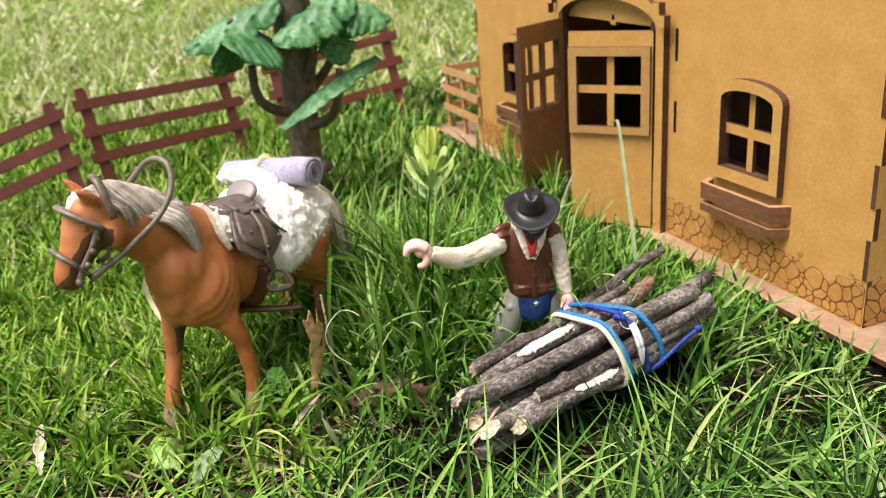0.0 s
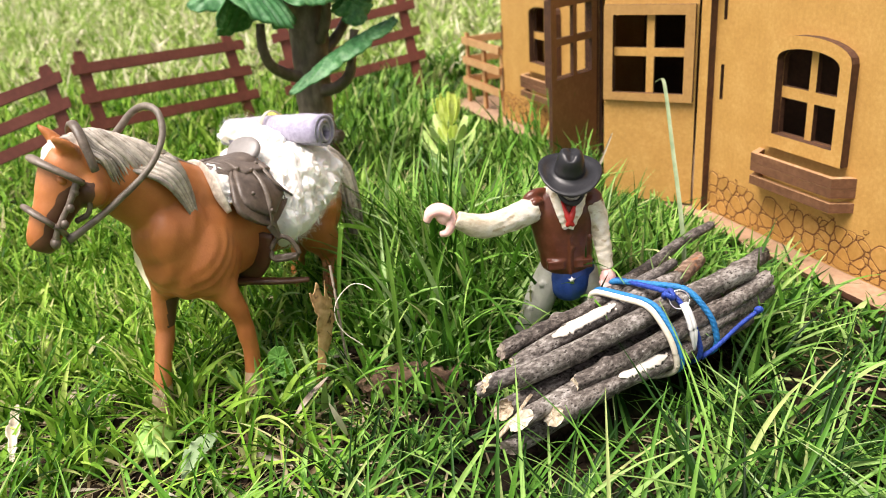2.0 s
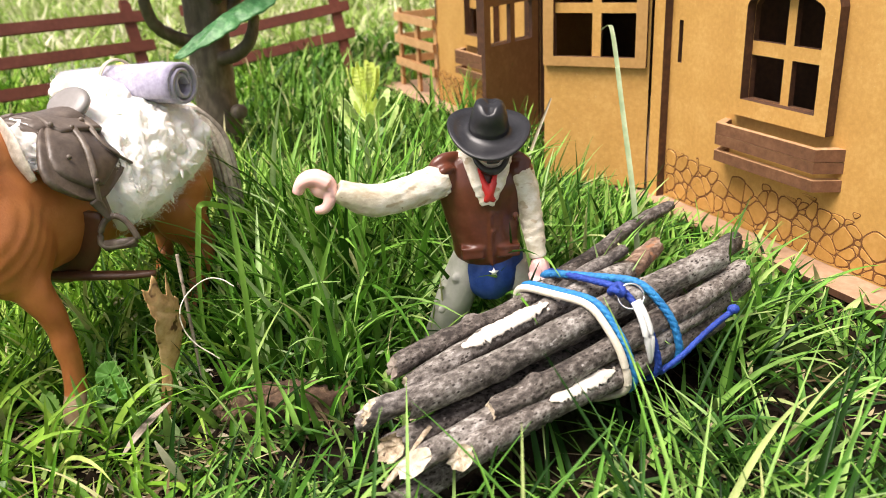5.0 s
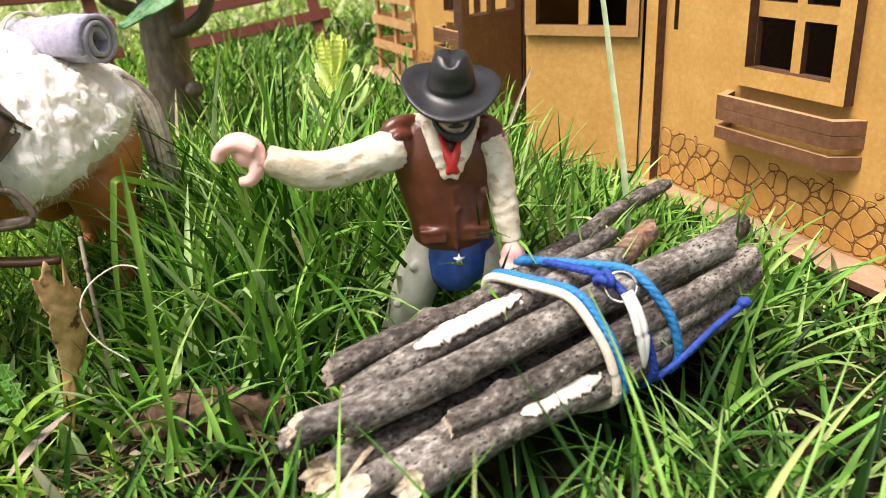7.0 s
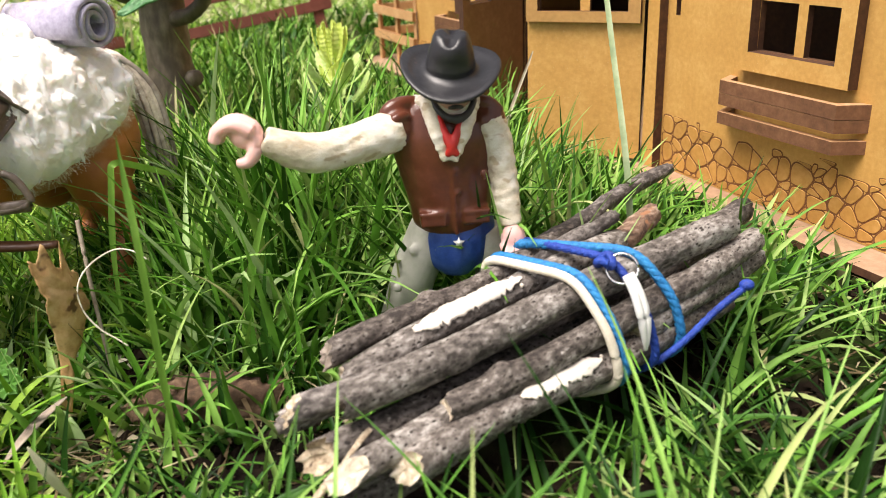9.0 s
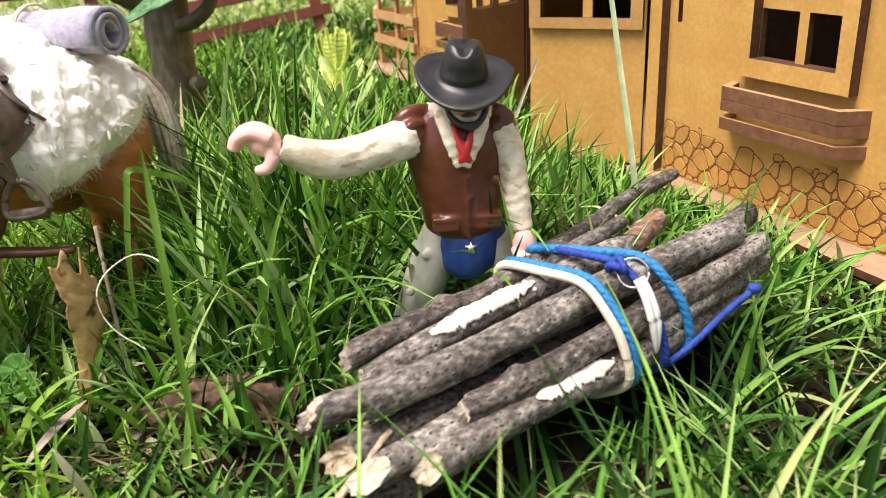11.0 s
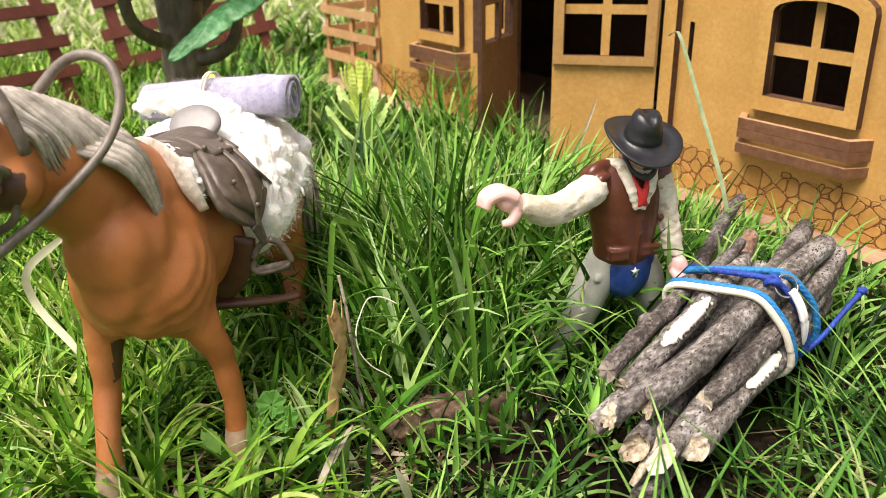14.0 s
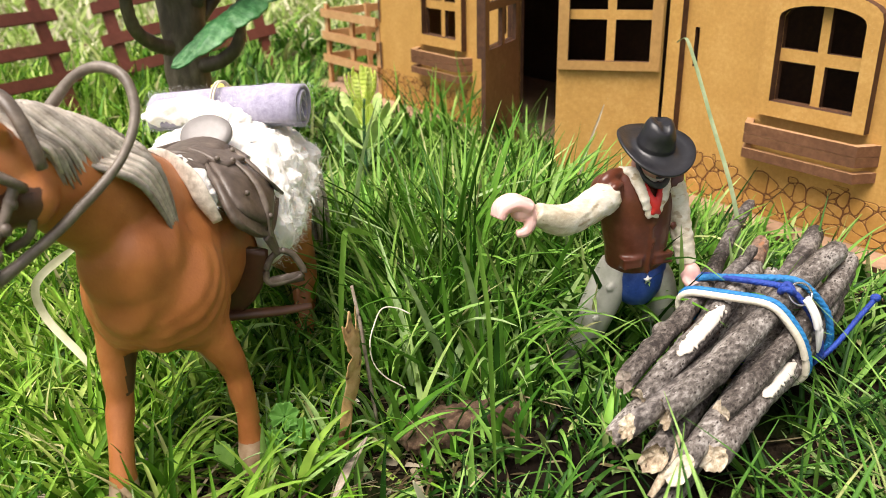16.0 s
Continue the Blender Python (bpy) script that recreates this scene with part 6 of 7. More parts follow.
def hull_loop(shift, skew, off, n=64):
    """A cord's way round the sticks: the hull of their sections in a plane across the bundle, slanted by skew."""
    pts = []
    for i in range(len(STICKS)):
        best = None
        for k in range(81):
            q = stick_axis(i, k / 80) - HUB
            a, l, v = q.dot(AX), q.dot(LAT), q.dot(UPB)
            e = abs(a - (shift - l * skew))
            if best is None or e < best[0]:
                best = (e, l, v, STICKS[i][3] + (STICKS[i][4] - STICKS[i][3]) * k / 80)
        if best[0] < 0.0015:
            for k in range(14):
                th = 2 * math.pi * k / 14
                pts.append((best[1] + math.cos(th) * (best[3] + off), best[2] + math.sin(th) * (best[3] + off)))
    pts = sorted(set(pts))
    def half(ps):
        h = []
        for p in ps:
            while len(h) >= 2 and (h[-1][0] - h[-2][0]) * (p[1] - h[-2][1]) - (h[-1][1] - h[-2][1]) * (p[0] - h[-2][0]) <= 0:
                h.pop()
            h.append(p)
        return h[:-1]
    hull = half(pts) + half(pts[::-1])
    per = [0]
    for a, b in zip(hull, hull[1:] + hull[:1]):
        per.append(per[-1] + math.dist(a, b))
    out = []
    for k in range(n):
        s = per[-1] * k / n
        j = max(i for i in range(len(hull)) if per[i] <= s)
        f = (s - per[j]) / max(1e-9, per[j + 1] - per[j])
        a, b = hull[j], hull[(j + 1) % len(hull)]
        x, y = a[0] + (b[0] - a[0]) * f, a[1] + (b[1] - a[1]) * f
        out.append(in_bundle(shift - x * skew, x, y))
    for _ in range(4):
        out = [(out[k - 1] + out[k] * 2 + out[(k + 1) % n]) / 4 for k in range(n)]
    return out + [out[0], out[1]]


def braided(bm, pts, r):
    """A cord of three thin strands laid round each other."""
    rows = [Vector(p) for p in spline(pts, 5)]
    run, strands = 0.0, [[], [], []]
    for k, p in enumerate(rows):
        d = rows[min(k + 1, len(rows) - 1)] - rows[max(k - 1, 0)]
        a, b = frame_of(d)
        run += (p - rows[k - 1]).length if k else 0
        for s in range(3):
            th = run / r * 1.1 + s * 2.094
            strands[s].append((*(p + (a * math.cos(th) + b * math.sin(th)) * r * 0.24), r * 0.80))
    for s in strands:
        tube(bm, s, 7, 0, 1)


def make_bundle():
    thing = empty("stick_bundle")
    tagged(thing, "bundle of grey-brown twigs bound with blue and cream cord", "firewood")
    for i in range(len(STICKS)):
        make_stick(i, thing)
    # long splinter hanging from a torn stick
    bm = bmesh.new()
    tube(bm, [(*in_bundle(-0.0880, -0.0068, -0.0065), 0.0011, 0.0005), (*in_bundle(-0.0830, -0.0076, -0.0030), 0.0016, 0.0006), (*in_bundle(-0.0760, -0.0076, 0.0020), 0.0014, 0.0006), (*in_bundle(-0.0690, -0.0060, 0.0040), 0.0008, 0.0004)], 8)
    part("splinter", bm, M_CUT, thing, "pale torn splinter of wood", smooth=True)
    for name, mt, shift, skew, off, r, lab in (("cream_cord", M_CREAM, -0.0062, 0.15, 0.0012, 0.0013, "cream elastic cord"), ("blue_cord", M_BLUE, -0.0033, 0.15, 0.0012, 0.0013, "bright blue braided cord"),
                                               ("blue_cord", M_BLUE, 0.0138, 0.46, 0.0012, 0.0014, "bright blue braided cord"), ("navy_cord", M_NAVY, 0.0082, 0.15, 0.0012, 0.0012, "royal blue braided cord")):
        bm = bmesh.new()
        lp = hull_loop(shift, skew, off)
        if mt is M_CREAM:
            tube(bm, [(*p, r) for p in lp], 10, 0, 2)
        else:
            braided(bm, lp, r)
        part(name, bm, mt, thing, lab, smooth=True)
    # knot, ring, white loop, free cord end
    k = in_bundle(0.0062, -0.0058, 0.0172)
    bm = bmesh.new()
    tube(bm, [(*(k + AX * (0.0019 * math.cos(t)) + LAT * (0.0021 * math.sin(t)) + UPB * (0.0011 * math.sin(2 * t + 1))), 0.0012) for t in np.linspace(0, 10.5, 22)], 8, 0, 2)
    part("knot", bm, M_NAVY, thing, "royal blue cord knot", smooth=True)
    bm = bmesh.new()
    rc = in_bundle(0.0085, -0.0098, 0.0152)
    e1, e2 = (AX * 0.75 - LAT * 0.6).normalized(), (UPB * 0.75 + LAT * 0.45 + AX * 0.35).normalized()
    tube(bm, [(*(rc + e1 * (0.0041 * math.cos(t)) + e2 * (0.0041 * math.sin(t))), 0.00042) for t in np.linspace(0, 2 * math.pi, 26)], 6, 0, 1)
    part("ring", bm, M_STEEL, thing, "small steel key ring", smooth=True)
    bm = bmesh.new()
    for o in (-0.0010, 0.0010):
        tube(bm, [(*in_bundle(0.0085 + o, -0.0118, 0.0142), 0.0009), (*in_bundle(0.0080 + o, -0.0152, 0.0095), 0.0011), (*in_bundle(0.0076 + o, -0.0174, 0.0030), 0.0011), (*in_bundle(0.0072 + o * 0.4, -0.0178, -0.0030), 0.0008), (*in_bundle(0.0070, -0.0176, -0.0060), 0.0004)], 8)
    part("tag_loop", bm, M_WHITEP, thing, "short white cord loop", smooth=True)
    bm = bmesh.new()
    braided(bm, [(0.0955, 0.3640, 0.0170), (0.1030, 0.3638, 0.0230), (0.1120, 0.3648, 0.0310), (0.1200, 0.3668, 0.0358)], 0.0011)
    bmesh.ops.create_uvsphere(bm, u_segments=12, v_segments=8, radius=0.0018, matrix=Matrix.Translation((0.1206, 0.3670, 0.0364)) @ Matrix.Diagonal((1.15, 1, 0.9, 1)))
    part("cord_end", bm, M_NAVY, thing, "loose royal blue cord end with a knot", smooth=True)


make_bundle()


# ---- red-brown plastic fence panels ----
def fence_panel(p0b, p0t, p1b, p1t, posts, over=(0.02, 0.02), rails=(0.14, 0.47, 0.82)):
    """A panel between two post feet and tops; posts: fractions along it."""
    p0b, p0t, p1b, p1t = map(Vector, (p0b, p0t, p1b, p1t))
    thing = empty("fence_panel")
    tagged(thing, "red-brown plastic toy ranch fence panel standing in the lawn", "toy fence", group="toy fence")
    run = (p1b - p0b)
    L = run.length
    ax = run.normalized()
    upv = ((p0t - p0b) + (p1t - p1b)).normalized()
    nrm = ax.cross(upv).normalized()
    H = ((p0t - p0b).length + (p1t - p1b).length) / 2
    def bar(a0, a1, z0, z1, th, name, n0=0.0):
        bm = bmesh.new()
        box(bm, a0, a1, n0 - th, n0 + th, z0, z1)
        bmesh.ops.bevel(bm, geom=bm.edges[:], offset=0.0007, segments=2, affect="EDGES")
        m = Matrix((( *[ax[0], nrm[0], upv[0]], p0b[0]), (*[ax[1], nrm[1], upv[1]], p0b[1]), (*[ax[2], nrm[2], upv[2]], p0b[2]), (0, 0, 0, 1)))
        bm.transform(m)
        part(name, bm, M_FENCE, thing)
    for f in posts:
        bar(f * L - 0.0055, f * L + 0.0055, -0.035, H, 0.0022, "post")
        bar(f * L - 0.0045, f * L + 0.0045, H - 0.0004, H + 0.0028, 0.0018, "post_cap")
    for r in rails:
        bar(-over[0], L + over[1], r * H - 0.0052, r * H + 0.0052, 0.0016, "rail", 0.003)


fence_panel((-0.4052, 0.742, 0.0420), (-0.4180, 0.752, 0.1080), (-0.3455, 0.785, 0.0600), (-0.3607, 0.80, 0.1215), (1.0, -0.6), (0.2, 0.011))
fence_panel((-0.3249, 0.815, 0.0560), (-0.3388, 0.83, 0.1265), (-0.2143, 0.925, 0.0564), (-0.2312, 0.94, 0.1362), (0.0, 1.0), (0.012, 0.016))
fence_panel((-0.1650, 0.965, 0.0540), (-0.1800, 0.975, 0.1340), (-0.0352, 1.014, 0.0720), (-0.0440, 1.03, 0.1555), (0.0, 1.0), (0.014, 0.014))


# ---- plastic tree ----
def lobed_leaf(tip, root, width, up, droop=0.5, curl=0.35):
    """A broad lobed leaf from root to tip, with ribs, scalloped rim, hanging sides and thickness."""
    tip, root = Vector(tip), Vector(root)
    d = tip - root
    L = d.length
    a = d.cross(Vector(up)).normalized()
    nrm = a.cross(d.normalized()).normalized()
    if nrm.z < 0:
        nrm = -nrm
    bm = bmesh.new()
    n, k = 84, 22
    rows = []
    for i in range(n + 1):
        t = i / n
        env = math.sin(math.pi * min(1, t * 0.95 + 0.05)) ** 0.5
        row = []
        for j in range(k + 1):
            q = 2 * j / k - 1
            ph = 0.9 if q > 0 else 0.0
            notch = 0.70 + 0.30 * abs(math.sin(t * 11 + ph)) ** 0.6 + 0.05 * math.sin(t * 62 + ph)
            w = width * 0.5 * env * (notch if abs(q) > 0.4 else 0.7 + 0.3 * notch) + 0.0004
            h = -curl * L * 0.55 * (t - 0.25) ** 2 - droop * 0.5 * width * abs(q) ** 1.7 * env
            h += 0.0007 * math.cos(abs(q) * 9 - t * 30) * (1 - 0.5 * abs(q)) + (0.0010 if abs(q) < 0.06 else 0)
            row.append(bm.verts.new(root + d * t + a * (q * w) + nrm * h))
        rows.append(row)
    for p, q in zip(rows, rows[1:]):
        for j in range(k):
            bm.faces.new((p[j], p[j + 1], q[j + 1], q[j]))
    return bm


def make_tree():
    thing = empty("toy_tree")
    tagged(thing, "brown moulded plastic toy tree with broad lobed green leaves", "toy tree")
    bm = bmesh.new()
    rows = [(-0.1125, 0.722, 0.000, 0.0245), (-0.1120, 0.722, 0.022, 0.0205), (-0.1115, 0.721, 0.042, 0.0160), (-0.1110, 0.72, 0.09, 0.0140), (-0.1090, 0.72, 0.14, 0.0150), (-0.1070, 0.72, 0.19, 0.0158), (-0.1050, 0.722, 0.25, 0.0150), (-0.103, 0.722, 0.30, 0.012)]
    loops = tube(bm, rows, 28, 0, 10)
    bm.normal_update()
    for v in bm.verts:
        v.co += v.normal * (0.0014 * noise.noise(Vector((v.co.x * 220, v.co.y * 220, v.co.z * 60))) + 0.0009 * noise.noise(v.co * 420))
    part("trunk", bm, M_TRUNK, thing, smooth=True)
    bm = bmesh.new()
    tube(bm, [(-0.0960, 0.7080, 0.060, 0.0050), (-0.0925, 0.7030, 0.0605, 0.0052), (-0.0915, 0.7015, 0.0605, 0.0034)], 12, 0, 3)
    part("branch_stub", bm, M_TRUNK, thing, "sawn-off branch knot", smooth=True)
    for pts in ([(-0.1170, 0.714, 0.108, 0.0052), (-0.1270, 0.704, 0.112, 0.0046), (-0.1365, 0.692, 0.121, 0.0042), (-0.1400, 0.686, 0.135, 0.0038), (-0.1390, 0.684, 0.153, 0.0032)],
                [(-0.1030, 0.712, 0.096, 0.0052), (-0.0900, 0.704, 0.099, 0.0046), (-0.0790, 0.700, 0.108, 0.0042), (-0.0745, 0.702, 0.123, 0.0036), (-0.0715, 0.705, 0.142, 0.0032)],
                [(-0.1120, 0.712, 0.155, 0.0048), (-0.1250, 0.704, 0.167, 0.0042), (-0.1400, 0.696, 0.180, 0.0036), (-0.1530, 0.688, 0.189, 0.003)],
                [(-0.1000, 0.710, 0.135, 0.0048), (-0.0920, 0.702, 0.152, 0.0042), (-0.0890, 0.698, 0.172, 0.0036), (-0.0860, 0.695, 0.187, 0.003)],
                [(-0.0990, 0.722, 0.125, 0.0046), (-0.0850, 0.728, 0.140, 0.004), (-0.0720, 0.730, 0.160, 0.0034)]):
        bm = bmesh.new()
        tube(bm, pts, 10, 0, 6, wob=0.12)
        part("branch", bm, M_TRUNK, thing, smooth=True)
    for tip, root, w, up, droop in (((-0.1920, 0.680, 0.1790), (-0.1130, 0.700, 0.2020), 0.046, (0.1, -0.45, 0.9), 0.5),
                                    ((-0.1520, 0.652, 0.1850), (-0.1290, 0.708, 0.1730), 0.058, (0.0, 0.15, 1), 1.05),
                                    ((-0.1215, 0.655, 0.1150), (-0.0400, 0.715, 0.1490), 0.028, (-0.4, -0.45, 0.9), 0.4),
                                    ((-0.1180, 0.672, 0.1770), (-0.0550, 0.705, 0.2030), 0.050, (0, -0.5, 0.9), 0.5),
                                    ((-0.0230, 0.700, 0.1840), (-0.0850, 0.705, 0.2020), 0.052, (0, -0.5, 0.9), 0.5),
                                    ((-0.0660, 0.690, 0.1480), (-0.0760, 0.705, 0.1860), 0.034, (0.1, -0.9, 0.3), 0.3)):
        bm = lobed_leaf(tip, root, w, up, droop, 0.5 if droop > 1 else 0.35)
        ob = part("leaf", bm, M_TLEAF, thing, smooth=True)
        so = ob.modifiers.new("s", "SOLIDIFY")
        so.thickness = 0.0011


make_tree()


# ---- small plastic plant ----
def fern_leaf(bm, root, tip, w, out):
    """A spatulate leaf with a toothed rim and ribs, its broad side turned outwards."""
    root, tip = Vector(root), Vector(tip)
    d = tip - root
    a = d.cross(Vector(out)).normalized()
    nrm = a.cross(d.normalized())
    n = 18
    rows = []
    for i in range(n + 1):
        t = i / n
        ww = w * min(1.0, 0.18 + 1.25 * t) * math.sqrt(max(0.02, 1 - t ** 7)) * (1.0 if i % 2 else 0.80)
        mid = root + d * t + nrm * (0.10 * d.length * math.sin(math.pi * t))
        rows.append([bm.verts.new(mid + a * (q * ww) + nrm * (0.16 * w * abs(q) + (0.0003 if i % 2 else 0)) + d * (0.35 / n * abs(q))) for q in (-1, -0.5, 0, 0.5, 1)])
    for p, q in zip(rows, rows[1:]):
        for j in range(4):
            bm.faces.new((p[j], p[j + 1], q[j + 1], q[j]))


def make_plant():
    thing = empty("toy_plant")
    tagged(thing, "small plastic plant with lime crown and blue-green lower leaves", "toy plant")
    rnd = random.Random(6)
    c = Vector((-0.0065, 0.680, 0.004))
    bm = bmesh.new()
    tube(bm, [(c.x, c.y, 0.004, 0.0015), (c.x + 0.001, c.y, 0.045, 0.0013), (c.x + 0.003, c.y, 0.070, 0.0010)], 8)
    part("stem", bm, M_PDEEP, thing, smooth=True)
    for z, cnt, ln, lift, mt, w, name in ((0.064, 8, 0.0250, 3.0, M_PTOP, 0.0026, "lime_leaf"), (0.065, 5, 0.0245, 5.5, M_PTOP, 0.0024, "lime_leaf"), (0.050, 6, 0.0300, 1.0, M_PMID, 0.0044, "leaf"), (0.053, 4, 0.0150, 2.2, M_PTOP, 0.0030, "leaf"), (0.037, 6, 0.0330, 0.9, M_PMID, 0.0040, "leaf"), (0.026, 6, 0.0300, 0.9, M_PLOW, 0.0040, "leaf")):
        for k in range(cnt):
            an = 2 * math.pi * (k + rnd.uniform(-0.2, 0.2)) / cnt + z * 40
            side = Vector((math.cos(an), math.sin(an), 0))
            d = (side + Vector((0, 0, lift * rnd.uniform(0.85, 1.2)))).normalized()
            bm = bmesh.new()
            r0 = Vector((c.x + 0.0025 * (z / 0.076), c.y, z)) + side * 0.0012
            fern_leaf(bm, r0, r0 + d * ln * rnd.uniform(0.85, 1.1), w, side + Vector((0, 0, 0.3)))
            ob = part(name, bm, mt, thing)
            so = ob.modifiers.new("s", "SOLIDIFY")
            so.thickness = 0.0004


make_plant()


# ---- litter and small things on the ground ----
def flat_leaf(name, root, tip, w, mt, label, category, up=(0, 0, 1), curl=0.25, ragged=0.0, outline=None):
    root, tip = Vector(root), Vector(tip)
    d = tip - root
    a = d.cross(Vector(up)).normalized()
    nrm = a.cross(d.normalized()).normalized()
    bm = bmesh.new()
    n, k = 26, 8
    rows = []
    for i in range(n + 1):
        t = i / n
        ww = w * 0.5 * (math.sin(math.pi * min(1, 0.06 + t * 0.92)) ** 0.7) * (1 + ragged * noise.noise(Vector((i * 0.55, w * 100, 0))))
        if outline:
            ww = w * 0.5 * float(np.interp(t, outline[0], outline[1])) * (1 + 0.55 * noise.noise(Vector((i * 0.8, 3, 0))))
        rows.append([bm.verts.new(root + d * t + a * (q * ww) + nrm * (curl * ww * q * q * 1.2 + 0.05 * d.length * math.sin(math.pi * t))) for q in np.linspace(-1, 1, k + 1)])
    for p, q in zip(rows, rows[1:]):
        for j in range(k):
            bm.faces.new((p[j], p[j + 1], q[j + 1], q[j]))
    ob = link(name, bm, mt)
    so = ob.modifiers.new("s", "SOLIDIFY")
    so.thickness = 0.0003
    return tagged(ob, label, category)


def make_log():
    bm = bmesh.new()
    tube(bm, [(-0.0540, 0.3930, -0.0030, 0.0050, 0.0050), (-0.0505, 0.3933, -0.0008, 0.0085, 0.0080), (-0.0320, 0.3940, 0.0006, 0.0092, 0.0088), (-0.0160, 0.3945, -0.0004, 0.0085, 0.0078), (-0.0120, 0.3945, -0.0020, 0.0055, 0.0050)], 30, 0, 12)
    bm.normal_update()
    for v in bm.verts:
        p = v.co
        v.co = p + v.normal * (0.0022 * noise.noise(Vector((p.x * 60, p.y * 200, p.z * 200))) + 0.0030 * abs(noise.noise(Vector((p.x * 130, p.y * 330, p.z * 330)))) + 0.0014 * noise.noise(p * 480) + 0.0006 * noise.noise(p * 900))
    return tagged(link("bark_chunk", bm, M_LOG), "reddish-brown weathered chunk of bark half buried in grass", "bark")


make_log()


def make_dry_leaf():
    """A dead leaf on edge: a pale torn upper panel with two points, creased at the waist, a rolled lower panel below."""
    levels = [(0.0, (-0.0736, 0.3872, 0.0522), (-0.0661, 0.3997, 0.0436)), (0.42, (-0.0714, 0.3877, 0.0404), (-0.0661, 0.4033, 0.0324)),
              (0.72, (-0.0727, 0.3921, 0.0273), (-0.0680, 0.4010, 0.0232)), (0.84, (-0.0738, 0.3958, 0.0170), (-0.0724, 0.3985, 0.0160)), (1.0, (-0.0770, 0.3955, 0.0010), (-0.0765, 0.3962, 0.0000))]
    ts = [lv[0] for lv in levels]
    bm = bmesh.new()
    n, k = 34, 20
    rows = []
    for i in range(n + 1):
        t = i / n
        lf = Vector([float(np.interp(t, ts, [lv[1][a] for lv in levels])) for a in range(3)])
        rt = Vector([float(np.interp(t, ts, [lv[2][a] for lv in levels])) for a in range(3)])
        lf += (rt - lf) * 0.06 * noise.noise(Vector((i * 0.7, 5, 0)))
        rt += (lf - rt) * 0.10 * noise.noise(Vector((i * 0.6, 9, 0)))
        face = Vector((0.86, -0.5, 0.02))
        roll = 0.0016 + 0.0022 * t - 0.0020 * math.exp(-((t - 0.42) / 0.05) ** 2)
        row = []
        for j in range(k + 1):
            u = j / k
            p = lf.lerp(rt, u) + face * (roll * (math.sin(math.pi * u) - 0.6) + 0.0007 * noise.noise(Vector((u * 4, t * 9, 1))))
            if t < 0.16:
                top = 0.0075 * max(0, 1 - abs(u - 0.32) / 0.16) + 0.0085 * max(0, 1 - abs(u - 0.70) / 0.10) + 0.0010 * noise.noise(Vector((u * 14, 0, 3)))
                p.z += top * (1 - t / 0.16)
            row.append(bm.verts.new(p))
        rows.append(row)
    for p, q in zip(rows, rows[1:]):
        for j in range(k):
            bm.faces.new((p[j], p[j + 1], q[j + 1], q[j]))
    ob = link("dry_leaf", bm, M_DLEAF)
    so = ob.modifiers.new("s", "SOLIDIFY")
    so.thickness = 0.00035
    return tagged(ob, "torn dry light-brown leaf standing upright in the grass", "leaf")


make_dry_leaf()
flat_leaf("weed_leaf", (-0.1330, 0.3420, -0.004), (-0.1500, 0.3640, 0.007), 0.0170, M_PWEED, "broad pale green weed leaf near the soil", "leaf", up=(0.15, -0.4, 0.9), curl=-0.35, outline=((0, 0.22, 0.4, 0.65, 0.88, 1), (0.06, 0.12, 0.75, 1.0, 0.8, 0.12)))
flat_leaf("weed_leaf", (-0.1260, 0.3320, -0.003), (-0.1170, 0.3560, 0.003), 0.0105, M_GWEED, "downy grey-green weed leaf lying on the soil", "leaf", up=(-0.1, -0.35, 0.9), curl=0.3, outline=((0, 0.15, 0.4, 0.7, 0.9, 1), (0.1, 0.5, 1.0, 0.95, 0.6, 0.05)))
flat_leaf("weed_leaf", (-0.1150, 0.3950, 0.004), (-0.1195, 0.3985, 0.0125), 0.0062, M_PWEED, "small round bright green weed leaf on a thin stalk", "leaf", up=(0.1, -0.7, 0.6), curl=0.3, outline=((0, 0.2, 0.5, 0.8, 1), (0.2, 0.8, 1.0, 0.8, 0.1)))
flat_leaf("bleached_strip", (-0.2290, 0.4280, 0.000), (-0.2440, 0.4760, 0.006), 0.0065, M_BLEACHED, "wide bleached strip of dead grass lying on the soil", "dead grass", up=(0.2, -0.3, 0.9), curl=0.6, ragged=0.5)
flat_leaf("bleached_strip", (-0.2080, 0.3560, -0.004), (-0.2230, 0.3960, 0.003), 0.0050, M_BLEACHED, "wide bleached strip of dead grass lying on the soil", "dead grass", up=(0.2, -0.3, 0.9), curl=0.6, ragged=0.5)
flat_leaf("dry_leaf", (-0.0590, 0.3480, 0.002), (-0.0640, 0.3440, 0.0200), 0.0026, M_PALE, "pale dry grass blade leaning in the lawn", "leaf", up=(0.2, -0.9, 0.3))
flat_leaf("grey_leaf", (-0.0850, 0.3700, 0.000), (-0.0700, 0.3830, 0.0120), 0.0032, M_CHIP, "withered grey-brown leaf lying in the grass", "leaf", up=(-0.3, -0.6, 0.8))


